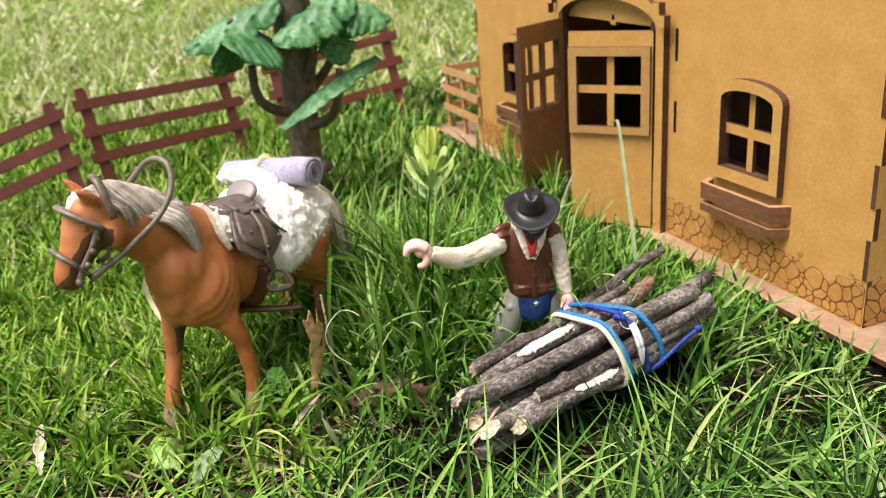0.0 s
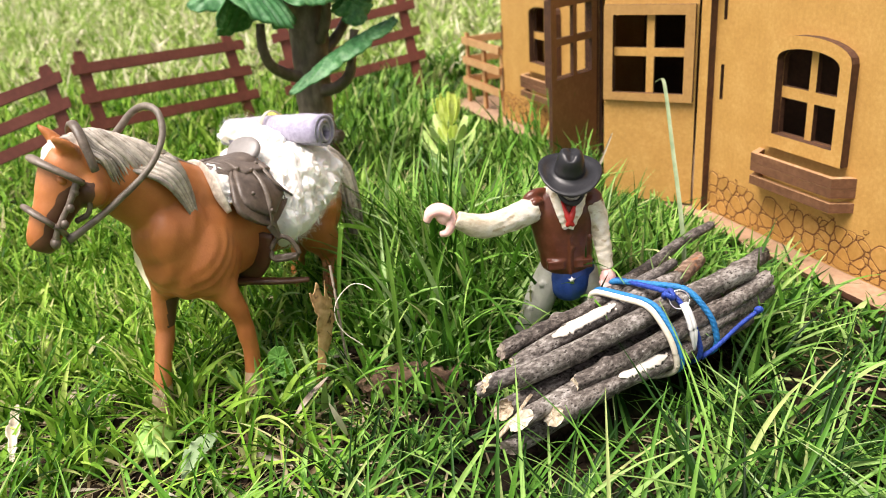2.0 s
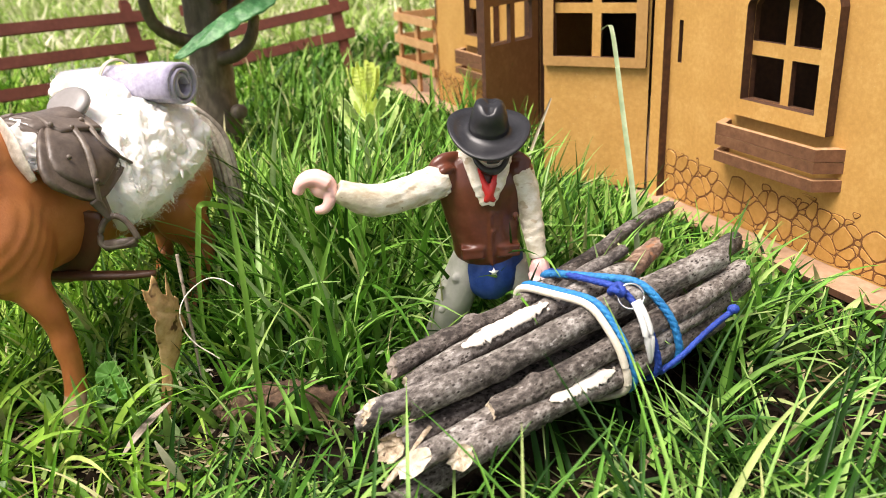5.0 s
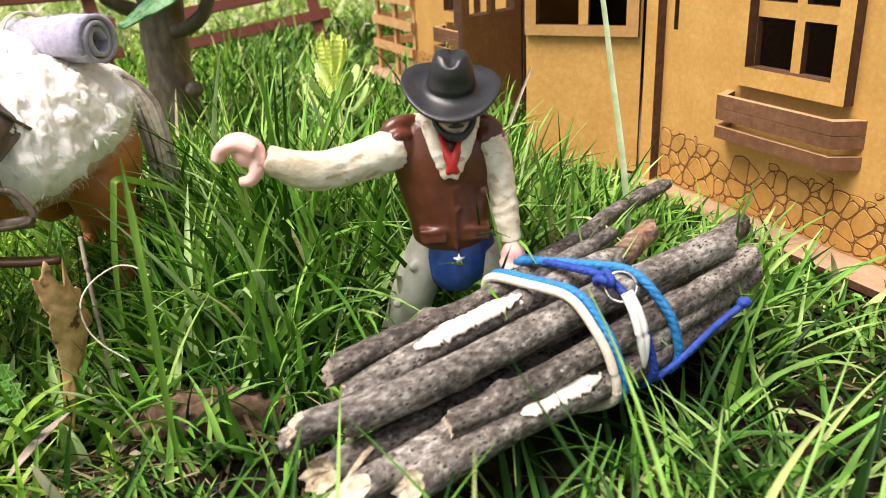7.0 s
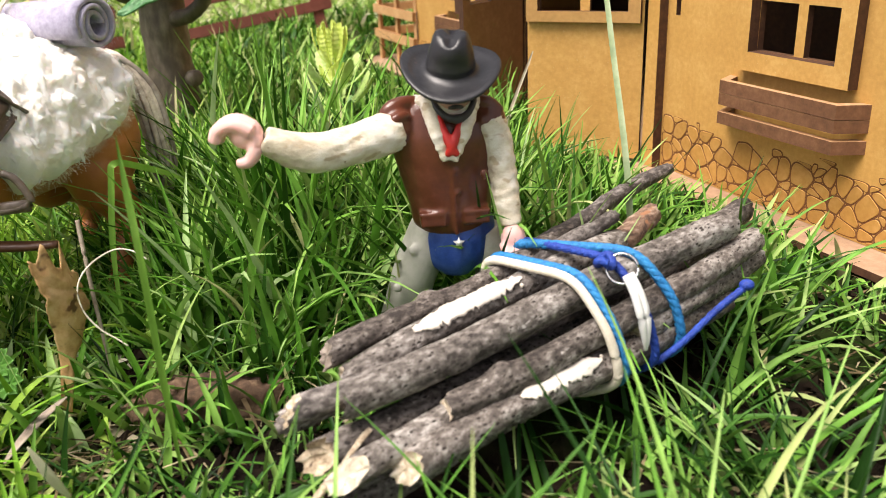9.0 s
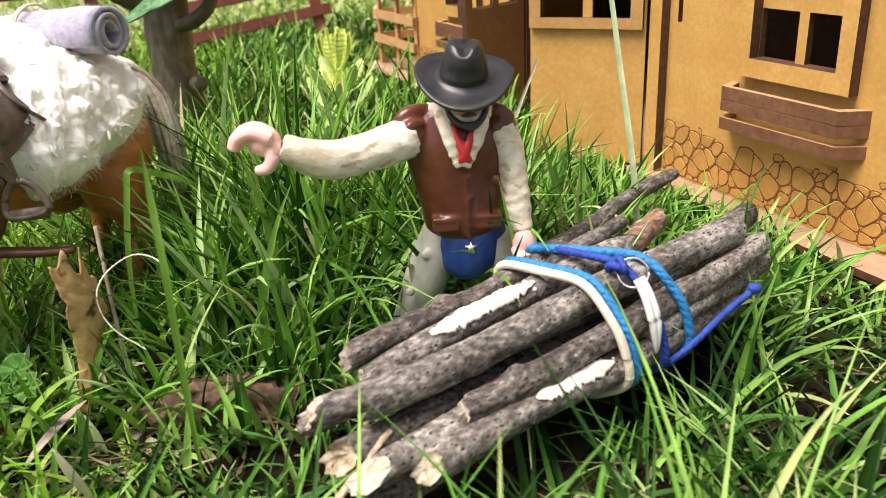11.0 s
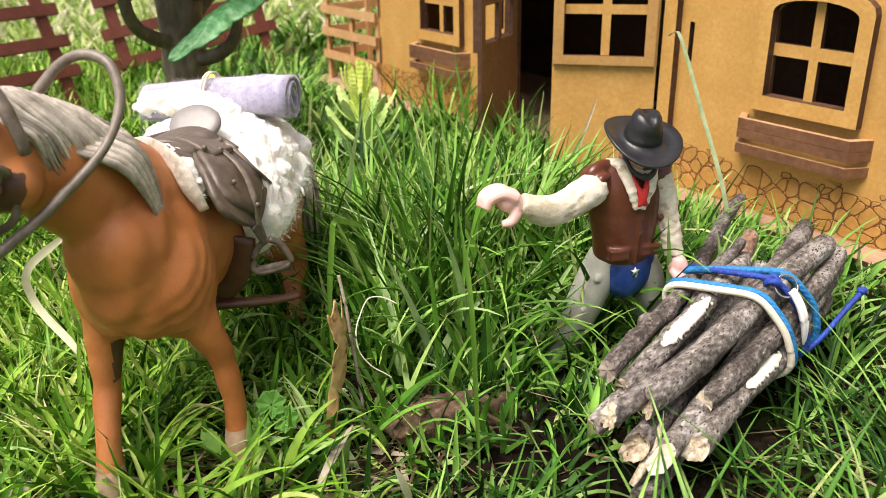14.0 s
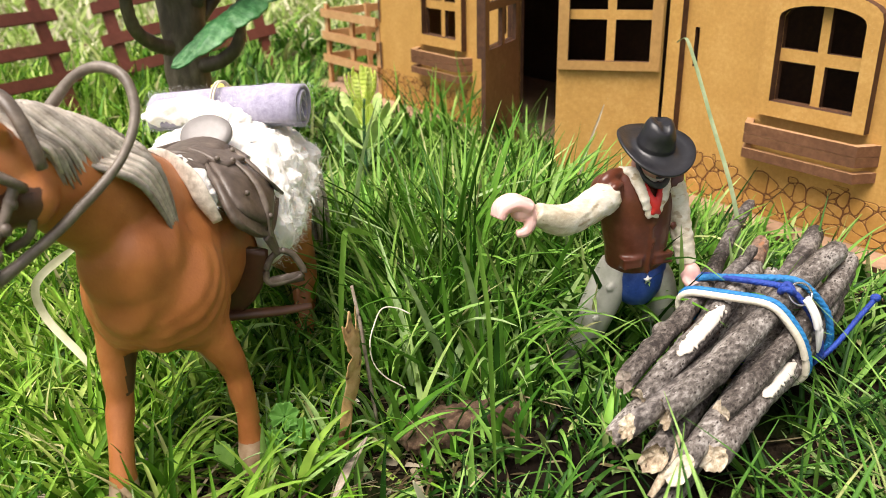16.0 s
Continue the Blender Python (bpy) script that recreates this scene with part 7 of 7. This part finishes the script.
def make_sprig():
    """A low weed with three scalloped, crinkled leaves on short stalks."""
    thing = empty("weed_sprig")
    tagged(thing, "small weed with scalloped crinkled green leaves beside the hoof", "plant")
    for cx, cy, cz, r, a0 in ((-0.0960, 0.3990, 0.0150, 0.0050, 1.2), (-0.0925, 0.3955, 0.0115, 0.0046, 0.1), (-0.0985, 0.3955, 0.0095, 0.0036, 2.6)):
        c = Vector((cx, cy, cz))
        bm = bmesh.new()
        tube(bm, [(*c, 0.0005), (cx + 0.001, cy + 0.003, cz * 0.4, 0.0005), (-0.0950, 0.3965, -0.004, 0.0006)], 6, 0, 3)
        part("stalk", bm, M_WEED, thing, smooth=True)
        bm = bmesh.new()
        e1 = Vector((math.cos(a0), 0.25 * math.sin(a0), 0.75 * math.sin(a0))).normalized()
        nrm = Vector((-0.15, -0.75, 0.65)).normalized()
        e1 = (e1 - nrm * e1.dot(nrm)).normalized()
        e2 = nrm.cross(e1)
        rows = []
        for f in np.linspace(0.08, 1, 8):
            ring = []
            for k in range(56):
                t = 2 * math.pi * k / 56
                lobes = 1 + f * (0.10 * math.cos(t * 7) + 0.05 * math.cos(t * 21)) - 0.55 * f * math.exp(-((t - math.pi) / 0.28) ** 2)
                rr = r * f * lobes
                ring.append(bm.verts.new(c + e1 * (rr * math.cos(t) + 0.25 * r) + e2 * (rr * math.sin(t)) + nrm * (0.0007 * f * math.cos(t * 7 + 3.14) + 0.0016 * f * f)))
            rows.append(ring)
        rings(bm, rows, close=False)
        ob = part("leaf", bm, M_WEED, thing, smooth=True)
        so = ob.modifiers.new("s", "SOLIDIFY")
        so.thickness = 0.0003


make_sprig()


def wood_chip(a, b, w):
    """A splintered sliver of grey wood lying on the soil."""
    a, b = Vector(a), Vector(b)
    bm = bmesh.new()
    tube(bm, [(*a.lerp(b, t), w * k, w * 0.35 * k) for t, k in ((0, 0.35), (0.12, 0.9), (0.4, 1.0), (0.75, 0.9), (0.93, 0.7), (1, 0.25))], 12, 0, 5, wob=0.25)
    return tagged(link("wood_chip", bm, M_CHIP), "splintered sliver of weathered grey wood on the soil", "wood chip")


wood_chip((-0.1905, 0.3905, 0.000), (-0.1740, 0.4020, 0.003), 0.0030)
wood_chip((-0.1495, 0.4100, 0.001), (-0.1380, 0.4210, 0.004), 0.0028)
wood_chip((-0.1180, 0.3420, -0.010), (-0.1000, 0.3470, -0.008), 0.0022)


def thread(name, pts, r, mt, label, category):
    bm = bmesh.new()
    tube(bm, [(*p, r) for p in pts], 6, 0, 6)
    return tagged(link(name, bm, mt), label, category)


thread("white_thread", [(-0.0473, 0.4040, 0.0446), (-0.0520, 0.4060, 0.0470), (-0.0572, 0.4050, 0.0478), (-0.0618, 0.3970, 0.0462), (-0.0645, 0.3930, 0.0415), (-0.0640, 0.3922, 0.0345), (-0.0605, 0.3920, 0.0285), (-0.0558, 0.3922, 0.0243), (-0.0535, 0.3922, 0.0222)], 0.00025, M_CREAM, "thin curled white thread caught in the grass", "thread")
thread("dry_stalk", [(-0.0630, 0.4010, 0.0050), (-0.0645, 0.4030, 0.0300), (-0.0653, 0.4047, 0.0445), (-0.0660, 0.4065, 0.0520), (-0.0665, 0.4079, 0.0572)], 0.00065, M_CHIP, "brittle grey-brown dead stalk standing beside the dry leaf", "stalk")


def ribbon(name, pts, w, mt, label, face=(0.0, -1.0, 0.25)):
    """A flat bent blade that shows its broad side towards face."""
    bm = bmesh.new()
    rows = []
    pp = [Vector(p) for p in spline(pts, 7)]
    for i, p in enumerate(pp):
        d = (pp[min(i + 1, len(pp) - 1)] - pp[max(i - 1, 0)]).normalized()
        a = d.cross(Vector(face)).normalized()
        t = i / (len(pp) - 1)
        ww = w * min(1.0, 0.35 + 3 * t, 0.1 + 3.5 * (1 - t))
        rows.append([bm.verts.new(p - a * ww), bm.verts.new(p + Vector(face) * -0.0004), bm.verts.new(p + a * ww)])
    for p, q in zip(rows, rows[1:]):
        for j in range(2):
            bm.faces.new((p[j], p[j + 1], q[j + 1], q[j]))
    return tagged(link(name, bm, mt), label, "grass blade")


ribbon("pale_blade", [(-0.1610, 0.4430, 0.0270), (-0.1634, 0.4460, 0.0310), (-0.1740, 0.4570, 0.0430), (-0.1745, 0.4560, 0.0570), (-0.1610, 0.4500, 0.0690), (-0.1520, 0.4470, 0.0740)], 0.0015, M_PALE, "pale bleached ribbon of dry grass beside the horse")
ribbon("grass_blade", [(-0.0335, 0.3570, -0.002), (-0.0338, 0.3572, 0.0300), (-0.0339, 0.3580, 0.0589), (-0.0347, 0.3600, 0.0760), (-0.0356, 0.3625, 0.0897)], 0.0009, M_BROAD, "broad upright fresh green grass blade with a pointed tip", face=(0.25, -0.9, 0.1))
ribbon("folded_grass_blade", [(-0.0690, 0.4330, 0.000), (-0.0675, 0.4335, 0.035), (-0.0640, 0.4350, 0.0610), (-0.0622, 0.4360, 0.0672), (-0.0570, 0.4440, 0.0640), (-0.0500, 0.4560, 0.0575), (-0.0455, 0.4640, 0.0520)], 0.0011, M_BROAD, "broad green grass blade folded over beside the horse's tail")



# ---- single tall blade and dry twig before the door ----
def tall_blade(name, pts, w, mt, label):
    bm = bmesh.new()
    rows = []
    pp = spline(pts, 6)
    for i, p in enumerate(pp):
        t = i / (len(pp) - 1)
        ww = w * (1 - t) ** 0.35 + 0.0003
        rows.append([bm.verts.new(Vector(p) + Vector((-ww, 0, 0))), bm.verts.new(Vector(p) + Vector((0, 0.0004, 0))), bm.verts.new(Vector(p) + Vector((ww, 0, 0)))])
    for p, q in zip(rows, rows[1:]):
        for j in range(2):
            bm.faces.new((p[j], p[j + 1], q[j + 1], q[j]))
    return tagged(link(name, bm, mt), label, "grass blade")


tall_blade("tall_grass_blade", [(0.1070, 0.4250, 0.004), (0.1066, 0.4330, 0.050), (0.1085, 0.4600, 0.088), (0.1100, 0.4820, 0.1165), (0.1080, 0.4850, 0.1190), (0.1060, 0.4860, 0.1175)], 0.0009, M_TALL, "single tall green grass blade with a bent dry tip")
tall_blade("dry_grass_stalk", [(0.0700, 0.5230, 0.010), (0.0780, 0.5260, 0.050), (0.0915, 0.5280, 0.0830)], 0.0008, M_BLEACHED, "dry straw-coloured grass stalk standing upright")


# ---- grass ----
def blades(name, xy, length, width, lean, seg, mt, label, seed, flatness=0.0, fold=False):
    """One mesh of curved tapering blades rooted at xy."""
    rg = np.random.default_rng(seed)
    n = len(xy)
    az = rg.uniform(0, 2 * np.pi, n)
    ln = length * rg.lognormal(0, 0.32, n).clip(0.4, 1.55) * grass_height(xy[:, 0], xy[:, 1])
    wd = width * rg.uniform(0.6, 1.35, n)
    le = np.abs(rg.normal(lean, 0.25, n)).clip(0.03, 1.5)
    bend = rg.gamma(2.0, 0.36, n).clip(0.05, 2.4)
    if flatness:
        le[:] = rg.uniform(1.25, 1.55, n)
        bend[:] = rg.uniform(-0.1, 0.35, n)
    z0 = ground_z(xy[:, 0], xy[:, 1]) - 0.002
    out = np.stack([np.cos(az), np.sin(az)], 1)
    tw = rg.uniform(-0.9, 0.9, n)
    side = np.stack([-np.sin(az + tw), np.cos(az + tw)], 1)
    pos = np.stack([xy[:, 0], xy[:, 1], z0 + (0.003 if flatness else 0)], 1)
    rows = 3 if fold else 2
    V = np.zeros((n, seg + 1, rows, 3))
    for i in range(seg + 1):
        t = i / seg
        w = wd * (1 - t ** 3.2) ** 0.9 * (0.80 + 0.35 * np.sin(np.pi * min(1, t + 0.3))) * 0.5 + 0.00008
        for k, s in enumerate((-1, 0, 1) if fold else (-1, 1)):
            V[:, i, k, :2] = pos[:, :2] + side * (w * s)[:, None]
            V[:, i, k, 2] = pos[:, 2] + s * w * 0.25 - (w * 0.55 if s == 0 else 0)
            if s == 0:
                V[:, i, k, :2] += out * (w * 0.35)[:, None]
        if i < seg:
            ang = le + bend * (t + 0.5 / seg) ** 1.3 * 1.25
            ang = np.minimum(ang, 2.5)
            step = ln / seg
            pos = pos + np.stack([out[:, 0] * np.sin(ang) * step, out[:, 1] * np.sin(ang) * step, np.cos(ang) * step], 1)
            gz = ground_z(pos[:, 0], pos[:, 1]) + 0.001
            pos[:, 2] = np.maximum(pos[:, 2], gz)
    idx = np.arange(n * (seg + 1) * rows).reshape(n, seg + 1, rows)
    F = np.concatenate([np.stack([idx[:, :-1, k], idx[:, :-1, k + 1], idx[:, 1:, k + 1], idx[:, 1:, k]], -1) for k in range(rows - 1)], 1).reshape(-1, 4)
    me = bpy.data.meshes.new(name)
    me.vertices.add(V.size // 3)
    me.vertices.foreach_set("co", V.reshape(-1).astype(np.float32))
    me.loops.add(F.size)
    me.loops.foreach_set("vertex_index", F.reshape(-1).astype(np.int32))
    me.polygons.add(len(F))
    me.polygons.foreach_set("loop_start", np.arange(0, F.size, 4, dtype=np.int32))
    me.update(calc_edges=True)
    me.materials.append(mt)
    me.shade_smooth()
    ob = new(name, me)
    return tagged(ob, label, "grass", kind="stuff")


def grass_height(x, y):
    """How tall the lawn stands: lush between the figures, low before the horse and along the house board; dips fit the
    camera's view of legs and plant.
    """
    def bump(cx, cy, rx, ry):
        return np.exp(-((x - cx) / rx) ** 2 - ((y - cy) / ry) ** 2)
    h = 0.72 + 0.45 * bump(-0.01, 0.48, 0.07, 0.09) + 0.22 * bump(0.10, 0.30, 0.10, 0.06)
    h += 0.35 * bump(-0.150, 0.375, 0.02, 0.015)
    h -= 0.22 * bump(-0.15, 0.36, 0.10, 0.07) + 0.25 * bump(-0.03, 0.36, 0.03, 0.03) + 0.42 * bump(-0.004, 0.66, 0.05, 0.08) + 0.30 * bump(0.07, 0.33, 0.06, 0.03) + 0.5 * bump(0.006, 0.386, 0.026, 0.026) + 0.30 * bump(-0.010, 0.59, 0.05, 0.05) + 0.46 * bump(-0.077, 0.440, 0.033, 0.055) + 0.35 * bump(0.16, 0.325, 0.07, 0.05) + 0.22 * bump(-0.02, 0.33, 0.06, 0.05) + 0.25 * bump(0.025, 0.395, 0.03, 0.03) + 0.3 * bump(-0.24, 0.52, 0.1, 0.16)
    hx, hy = (x - 0.1389) * 0.33 + (y - 0.6482) * -0.944, (x - 0.1389) * 0.944 + (y - 0.6482) * 0.33
    near = np.exp(-((hy + 0.03) / np.where(hx > 0.0, 0.045, 0.03)) ** 2) * (np.abs(hx) < 0.35)
    h *= 1 - near * np.where(hx > 0.0, 0.66, np.where(hx > -0.14, 0.30, 0.65))
    return np.clip(h, 0.22, 1.3) * (1 + 0.18 * np.sin(x * 63 + 2) * np.sin(y * 71))


def clear(xy, extra=None):
    """Drops roots under the house board, the sticks, the log and the hooves."""
    x, y = xy[:, 0], xy[:, 1]
    hx, hy = (x - 0.1389) * 0.33 + (y - 0.6482) * -0.944, (x - 0.1389) * 0.944 + (y - 0.6482) * 0.33
    ok = ~((hx > -0.372) & (hx < 0.302) & (hy > -0.0165) & (hy < 0.205))
    bx, by = (x - 0.065) * 0.876 + (y - 0.368) * 0.482, (x - 0.065) * -0.482 + (y - 0.368) * 0.876
    ok &= ~((np.abs(bx) < 0.072) & (np.abs(by) < 0.018))
    ok &= (x - 0.0475) ** 2 + (y - 0.409) ** 2 > 0.012 ** 2
    ok &= (x + 0.112) ** 2 + (y - 0.72) ** 2 > 0.020 ** 2
    return xy[ok]


def tufts(x0, x1, y0, y1, count, per, spread, seed):
    rg = np.random.default_rng(seed)
    c = np.stack([rg.uniform(x0, x1, count), rg.uniform(y0, y1, count)], 1)
    return np.repeat(c, per, 0) + rg.normal(0, spread, (count * per, 2)), rg


def thin_left(xy, rg):
    """Few blades before the horse, round the bundle and before the bark chunk, thinned to fit the camera's view."""
    d = ((xy[:, 0] + 0.15) / 0.12) ** 2 + ((xy[:, 1] - 0.33) / 0.075) ** 2
    g = ((xy[:, 0] + 0.033) / 0.035) ** 2 + ((xy[:, 1] - 0.375) / 0.028) ** 2
    e = ((xy[:, 0] - 0.145) / 0.09) ** 2 + ((xy[:, 1] - 0.355) / 0.06) ** 2
    f = ((xy[:, 0] - 0.02) / 0.05) ** 2 + ((xy[:, 1] - 0.305) / 0.03) ** 2
    bare = np.sin(xy[:, 0] * 83 + 1.7 * np.sin(xy[:, 1] * 61)) * np.sin(xy[:, 1] * 97 + 1.3 * np.sin(xy[:, 0] * 53 + 2))
    bare = np.clip(bare * 1.6, 0, 0.75) * (xy[:, 1] < 0.44)
    return xy[rg.uniform(0, 1, len(xy)) > bare + 0.84 * np.exp(-d) + 0.58 * np.exp(-e) + 0.32 * np.exp(-f) + 0.40 * np.exp(-g)]


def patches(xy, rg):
    """Splits roots by light put into blade colour: brightened yellow-green round the horse, darkened deep green before
    the house, and the rest.
    """
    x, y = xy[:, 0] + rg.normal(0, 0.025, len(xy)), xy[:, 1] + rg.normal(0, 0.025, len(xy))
    lit = (x < -0.08) & (y > 0.30)
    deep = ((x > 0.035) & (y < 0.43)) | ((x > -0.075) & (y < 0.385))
    return xy[lit], xy[deep], xy[~lit & ~deep]


a, rg = tufts(-0.34, 0.34, 0.335, 0.66, 5000, 6, 0.0035, 11)
lit, deep, rest = patches(clear(thin_left(a, rg)), rg)
blades("lawn_grass", rest, 0.056, 0.0024, 0.34, 8, M_GRASS, "long lush green lawn grass with curved narrow blades", 21, fold=True)
blades("lawn_grass", lit, 0.051, 0.0022, 0.44, 8, M_LITGRASS, "yellow-green lawn grass beside the horse, brightened as if sunlit", 37, fold=True)
blades("lawn_grass", deep, 0.060, 0.0016, 0.58, 8, M_SHADEGRASS, "deep green arching lawn grass round the stick bundle, darkened as if shaded", 38, fold=True)
a, rg = tufts(-0.30, 0.32, 0.20, 0.345, 1350, 5, 0.0035, 12)
lit, deep, rest = patches(clear(thin_left(a, rg)), rg)
blades("lawn_grass", np.concatenate((lit, rest)), 0.066, 0.0016, 0.75, 9, M_GRASS, "sparser green lawn grass arching over dark soil", 22, fold=True)
blades("lawn_grass", deep, 0.068, 0.0016, 0.78, 9, M_SHADEGRASS, "deep green lawn grass arching over dark soil, darkened as if shaded", 45, fold=True)
a, rg = tufts(-0.30, 0.30, 0.22, 0.47, 620, 2, 0.004, 61)
blades("lawn_grass", thin_left(clear(a), rg), 0.074, 0.0018, 0.80, 10, M_LIGHT, "broad pale green blades arching over the lawn", 62, fold=True)
a, rg = tufts(-0.12, 0.10, 0.385, 0.60, 420, 2, 0.004, 63)
blades("lawn_grass", clear(a), 0.062, 0.0030, 0.30, 9, M_LIGHT, "broad light green blades standing between the toys", 64, fold=True)
a, rg = tufts(-0.75, 0.75, 0.64, 1.12, 7500, 5, 0.006, 13)
a = clear(a[(np.abs(a[:, 0]) + rg.normal(0, 0.08, len(a)) < 0.66) & (a[:, 1] + rg.normal(0, 0.05, len(a)) < 1.08)])
# Blades on the left get the brightened colour in place of stronger sunlight
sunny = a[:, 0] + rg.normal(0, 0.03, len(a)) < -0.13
blades("lawn_grass", a[~sunny], 0.042, 0.0027, 0.35, 5, M_GRASS, "green lawn grass round the toy tree", 23)
blades("lawn_grass", a[sunny], 0.036, 0.0026, 0.40, 5, M_LITGRASS, "yellow-green lawn grass along the toy fence, brightened as if sunlit", 43)
a, rg = tufts(-1.9, 1.9, 0.98, 2.6, 14000, 4, 0.012, 14)
a = a[(np.abs(a[:, 0]) + rg.normal(0, 0.2, len(a)) < 1.6) & (a[:, 1] + rg.normal(0, 0.04, len(a)) > 1.06)]
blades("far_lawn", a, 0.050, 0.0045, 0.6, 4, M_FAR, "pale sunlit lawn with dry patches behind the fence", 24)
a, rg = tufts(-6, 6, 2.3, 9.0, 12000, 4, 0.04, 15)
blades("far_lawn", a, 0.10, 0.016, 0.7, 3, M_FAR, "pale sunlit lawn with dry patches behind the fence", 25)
a, rg = tufts(-1.6, 1.6, -1.2, 1.1, 9000, 4, 0.012, 18)
a = a[(np.abs(a[:, 0]) + rg.normal(0, 0.03, len(a)) > 0.33) | (a[:, 1] + rg.normal(0, 0.02, len(a)) < 0.18)]
a = a[np.hypot(a[:, 0], a[:, 1] - 0.3) + rg.normal(0, 0.22, len(a)) < 1.15]
blades("outer_lawn", clear(a[(a[:, 1] < 0.62) | (np.abs(a[:, 0]) > 0.75)]), 0.045, 0.005, 0.5, 4, M_LITGRASS, "green lawn grass all round the toy farm", 28)
a, rg = tufts(-6, 6, -6, 2.35, 14000, 4, 0.03, 46)
a = a[np.hypot(a[:, 0], a[:, 1] - 0.4) + rg.normal(0, 0.12, len(a)) > 1.15]
blades("outer_lawn", a[(a[:, 1] < 0.9) | (np.abs(a[:, 0]) > 1.5)], 0.09, 0.018, 0.7, 3, M_FAR, "green lawn all round the toy farm", 47)
a, rg = tufts(-0.32, 0.30, 0.24, 0.60, 1500, 1, 0.01, 16)
blades("dry_straw", clear(a), 0.040, 0.0012, 1.4, 4, M_STRAW, "dry straw and grass clippings on the soil", 26, flatness=1.0)
a, rg = tufts(-0.30, -0.06, 0.30, 0.46, 100, 1, 0.01, 35)
blades("dry_straw", clear(a), 0.045, 0.0030, 1.4, 5, M_BLEACH, "wide bleached strips of dead grass on bare soil", 36, flatness=1.0)
a, rg = tufts(-0.26, -0.04, 0.26, 0.42, 700, 1, 0.01, 19)
blades("dry_straw", clear(a), 0.05, 0.0012, 1.4, 4, M_STRAW, "bleached straw and clippings on bare soil", 29, flatness=1.0)
a, rg = tufts(-0.30, -0.05, 0.24, 0.44, 290, 3, 0.004, 41)
blades("lawn_grass", clear(a), 0.066, 0.0017, 1.15, 10, M_LITGRASS, "long thin arching grass blades lying over dark soil", 42)
rg = np.random.default_rng(51)
u = np.concatenate((rg.uniform(-0.18, 0.0, 150), rg.uniform(0.0, 0.27, 12)))
v = rg.uniform(-0.050, -0.019, len(u))
a = np.stack([0.1389 + u * 0.33 + v * 0.944, 0.6482 - u * 0.944 + v * 0.33], 1)
blades("lawn_grass", a, 0.100, 0.0020, 0.30, 8, M_GRASS, "scattered taller grass blades along the house front", 52)
# Low shoots take the darkened colour, painting shade into gaps of the lawn
a, rg = tufts(-0.30, 0.30, 0.22, 0.50, 4200, 3, 0.003, 31)
blades("undergrowth", clear(thin_left(a, rg)), 0.017, 0.0015, 0.9, 4, M_SHADEGRASS, "short sparse grass shoots close to the soil", 32)
a, rg = tufts(-0.30, 0.30, 0.22, 0.50, 2200, 1, 0.003, 33)
blades("dry_straw", clear(a), 0.020, 0.0007, 1.2, 3, M_STRAW, "short dry clippings and crumbs on dark soil", 34, flatness=1.0)
a, rg = tufts(-1.0, 1.0, 0.62, 2.2, 6000, 1, 0.01, 17)
blades("dry_straw", clear(a), 0.06, 0.004, 1.4, 4, M_STRAW, "dry straw scattered over the lawn", 27, flatness=1.0)


# ---- clods of soil between the blades ----
def soil_crumbs(count, seed):
    rg = np.random.default_rng(seed)
    xy = np.stack([rg.uniform(-0.3, 0.3, count), rg.uniform(0.22, 0.50, count)], 1)
    z = ground_z(xy[:, 0], xy[:, 1])
    size = rg.lognormal(-6.35, 0.45, count).clip(0.0006, 0.0045)
    base = np.array([(1, 0, 0), (0, 1, 0), (-1, 0, 0), (0, -1, 0), (0, 0, 0.8), (0, 0, -0.8)])
    V = base[None] * size[:, None, None] * rg.uniform(0.5, 1.4, (count, 6, 3)) + rg.normal(0, 0.22, (count, 6, 3)) * size[:, None, None]
    V += np.stack([xy[:, 0], xy[:, 1], z + 0.0002], 1)[:, None, :]
    tri = np.array([(0, 1, 4), (1, 2, 4), (2, 3, 4), (3, 0, 4), (1, 0, 5), (2, 1, 5), (3, 2, 5), (0, 3, 5)])
    F = (tri[None] + (np.arange(count) * 6)[:, None, None]).reshape(-1, 3)
    me = bpy.data.meshes.new("soil_crumbs")
    me.from_pydata(V.reshape(-1, 3).tolist(), [], F.tolist())
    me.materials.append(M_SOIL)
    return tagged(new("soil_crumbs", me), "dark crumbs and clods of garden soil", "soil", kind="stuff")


soil_crumbs(16000, 51)


# ---- engraved stone faces of the house walls ----
for wall, cell, m in STONES:
    bm = bmesh.new()
    n = len(soften(cell, 2))
    steps = [(shrink(cell, -0.00020), -0.0001), (shrink(cell, 0.00048), -0.00012), (shrink(cell, 0.00060), -0.00038)]
    loops = [[bm.verts.new((x, y, max(z, Z0 + 0.0004))) for x, z in soften(q, 2)] for q, y in steps]
    for k, (p, q) in enumerate(zip(loops, loops[1:])):
        for i in range(n):
            bm.faces.new((p[i], p[(i + 1) % n], q[(i + 1) % n], q[i])).material_index = 1 - k
    bm.faces.new(loops[-1])
    part("stone", bm, [M_STONE, M_ENGR], wall, m=m)
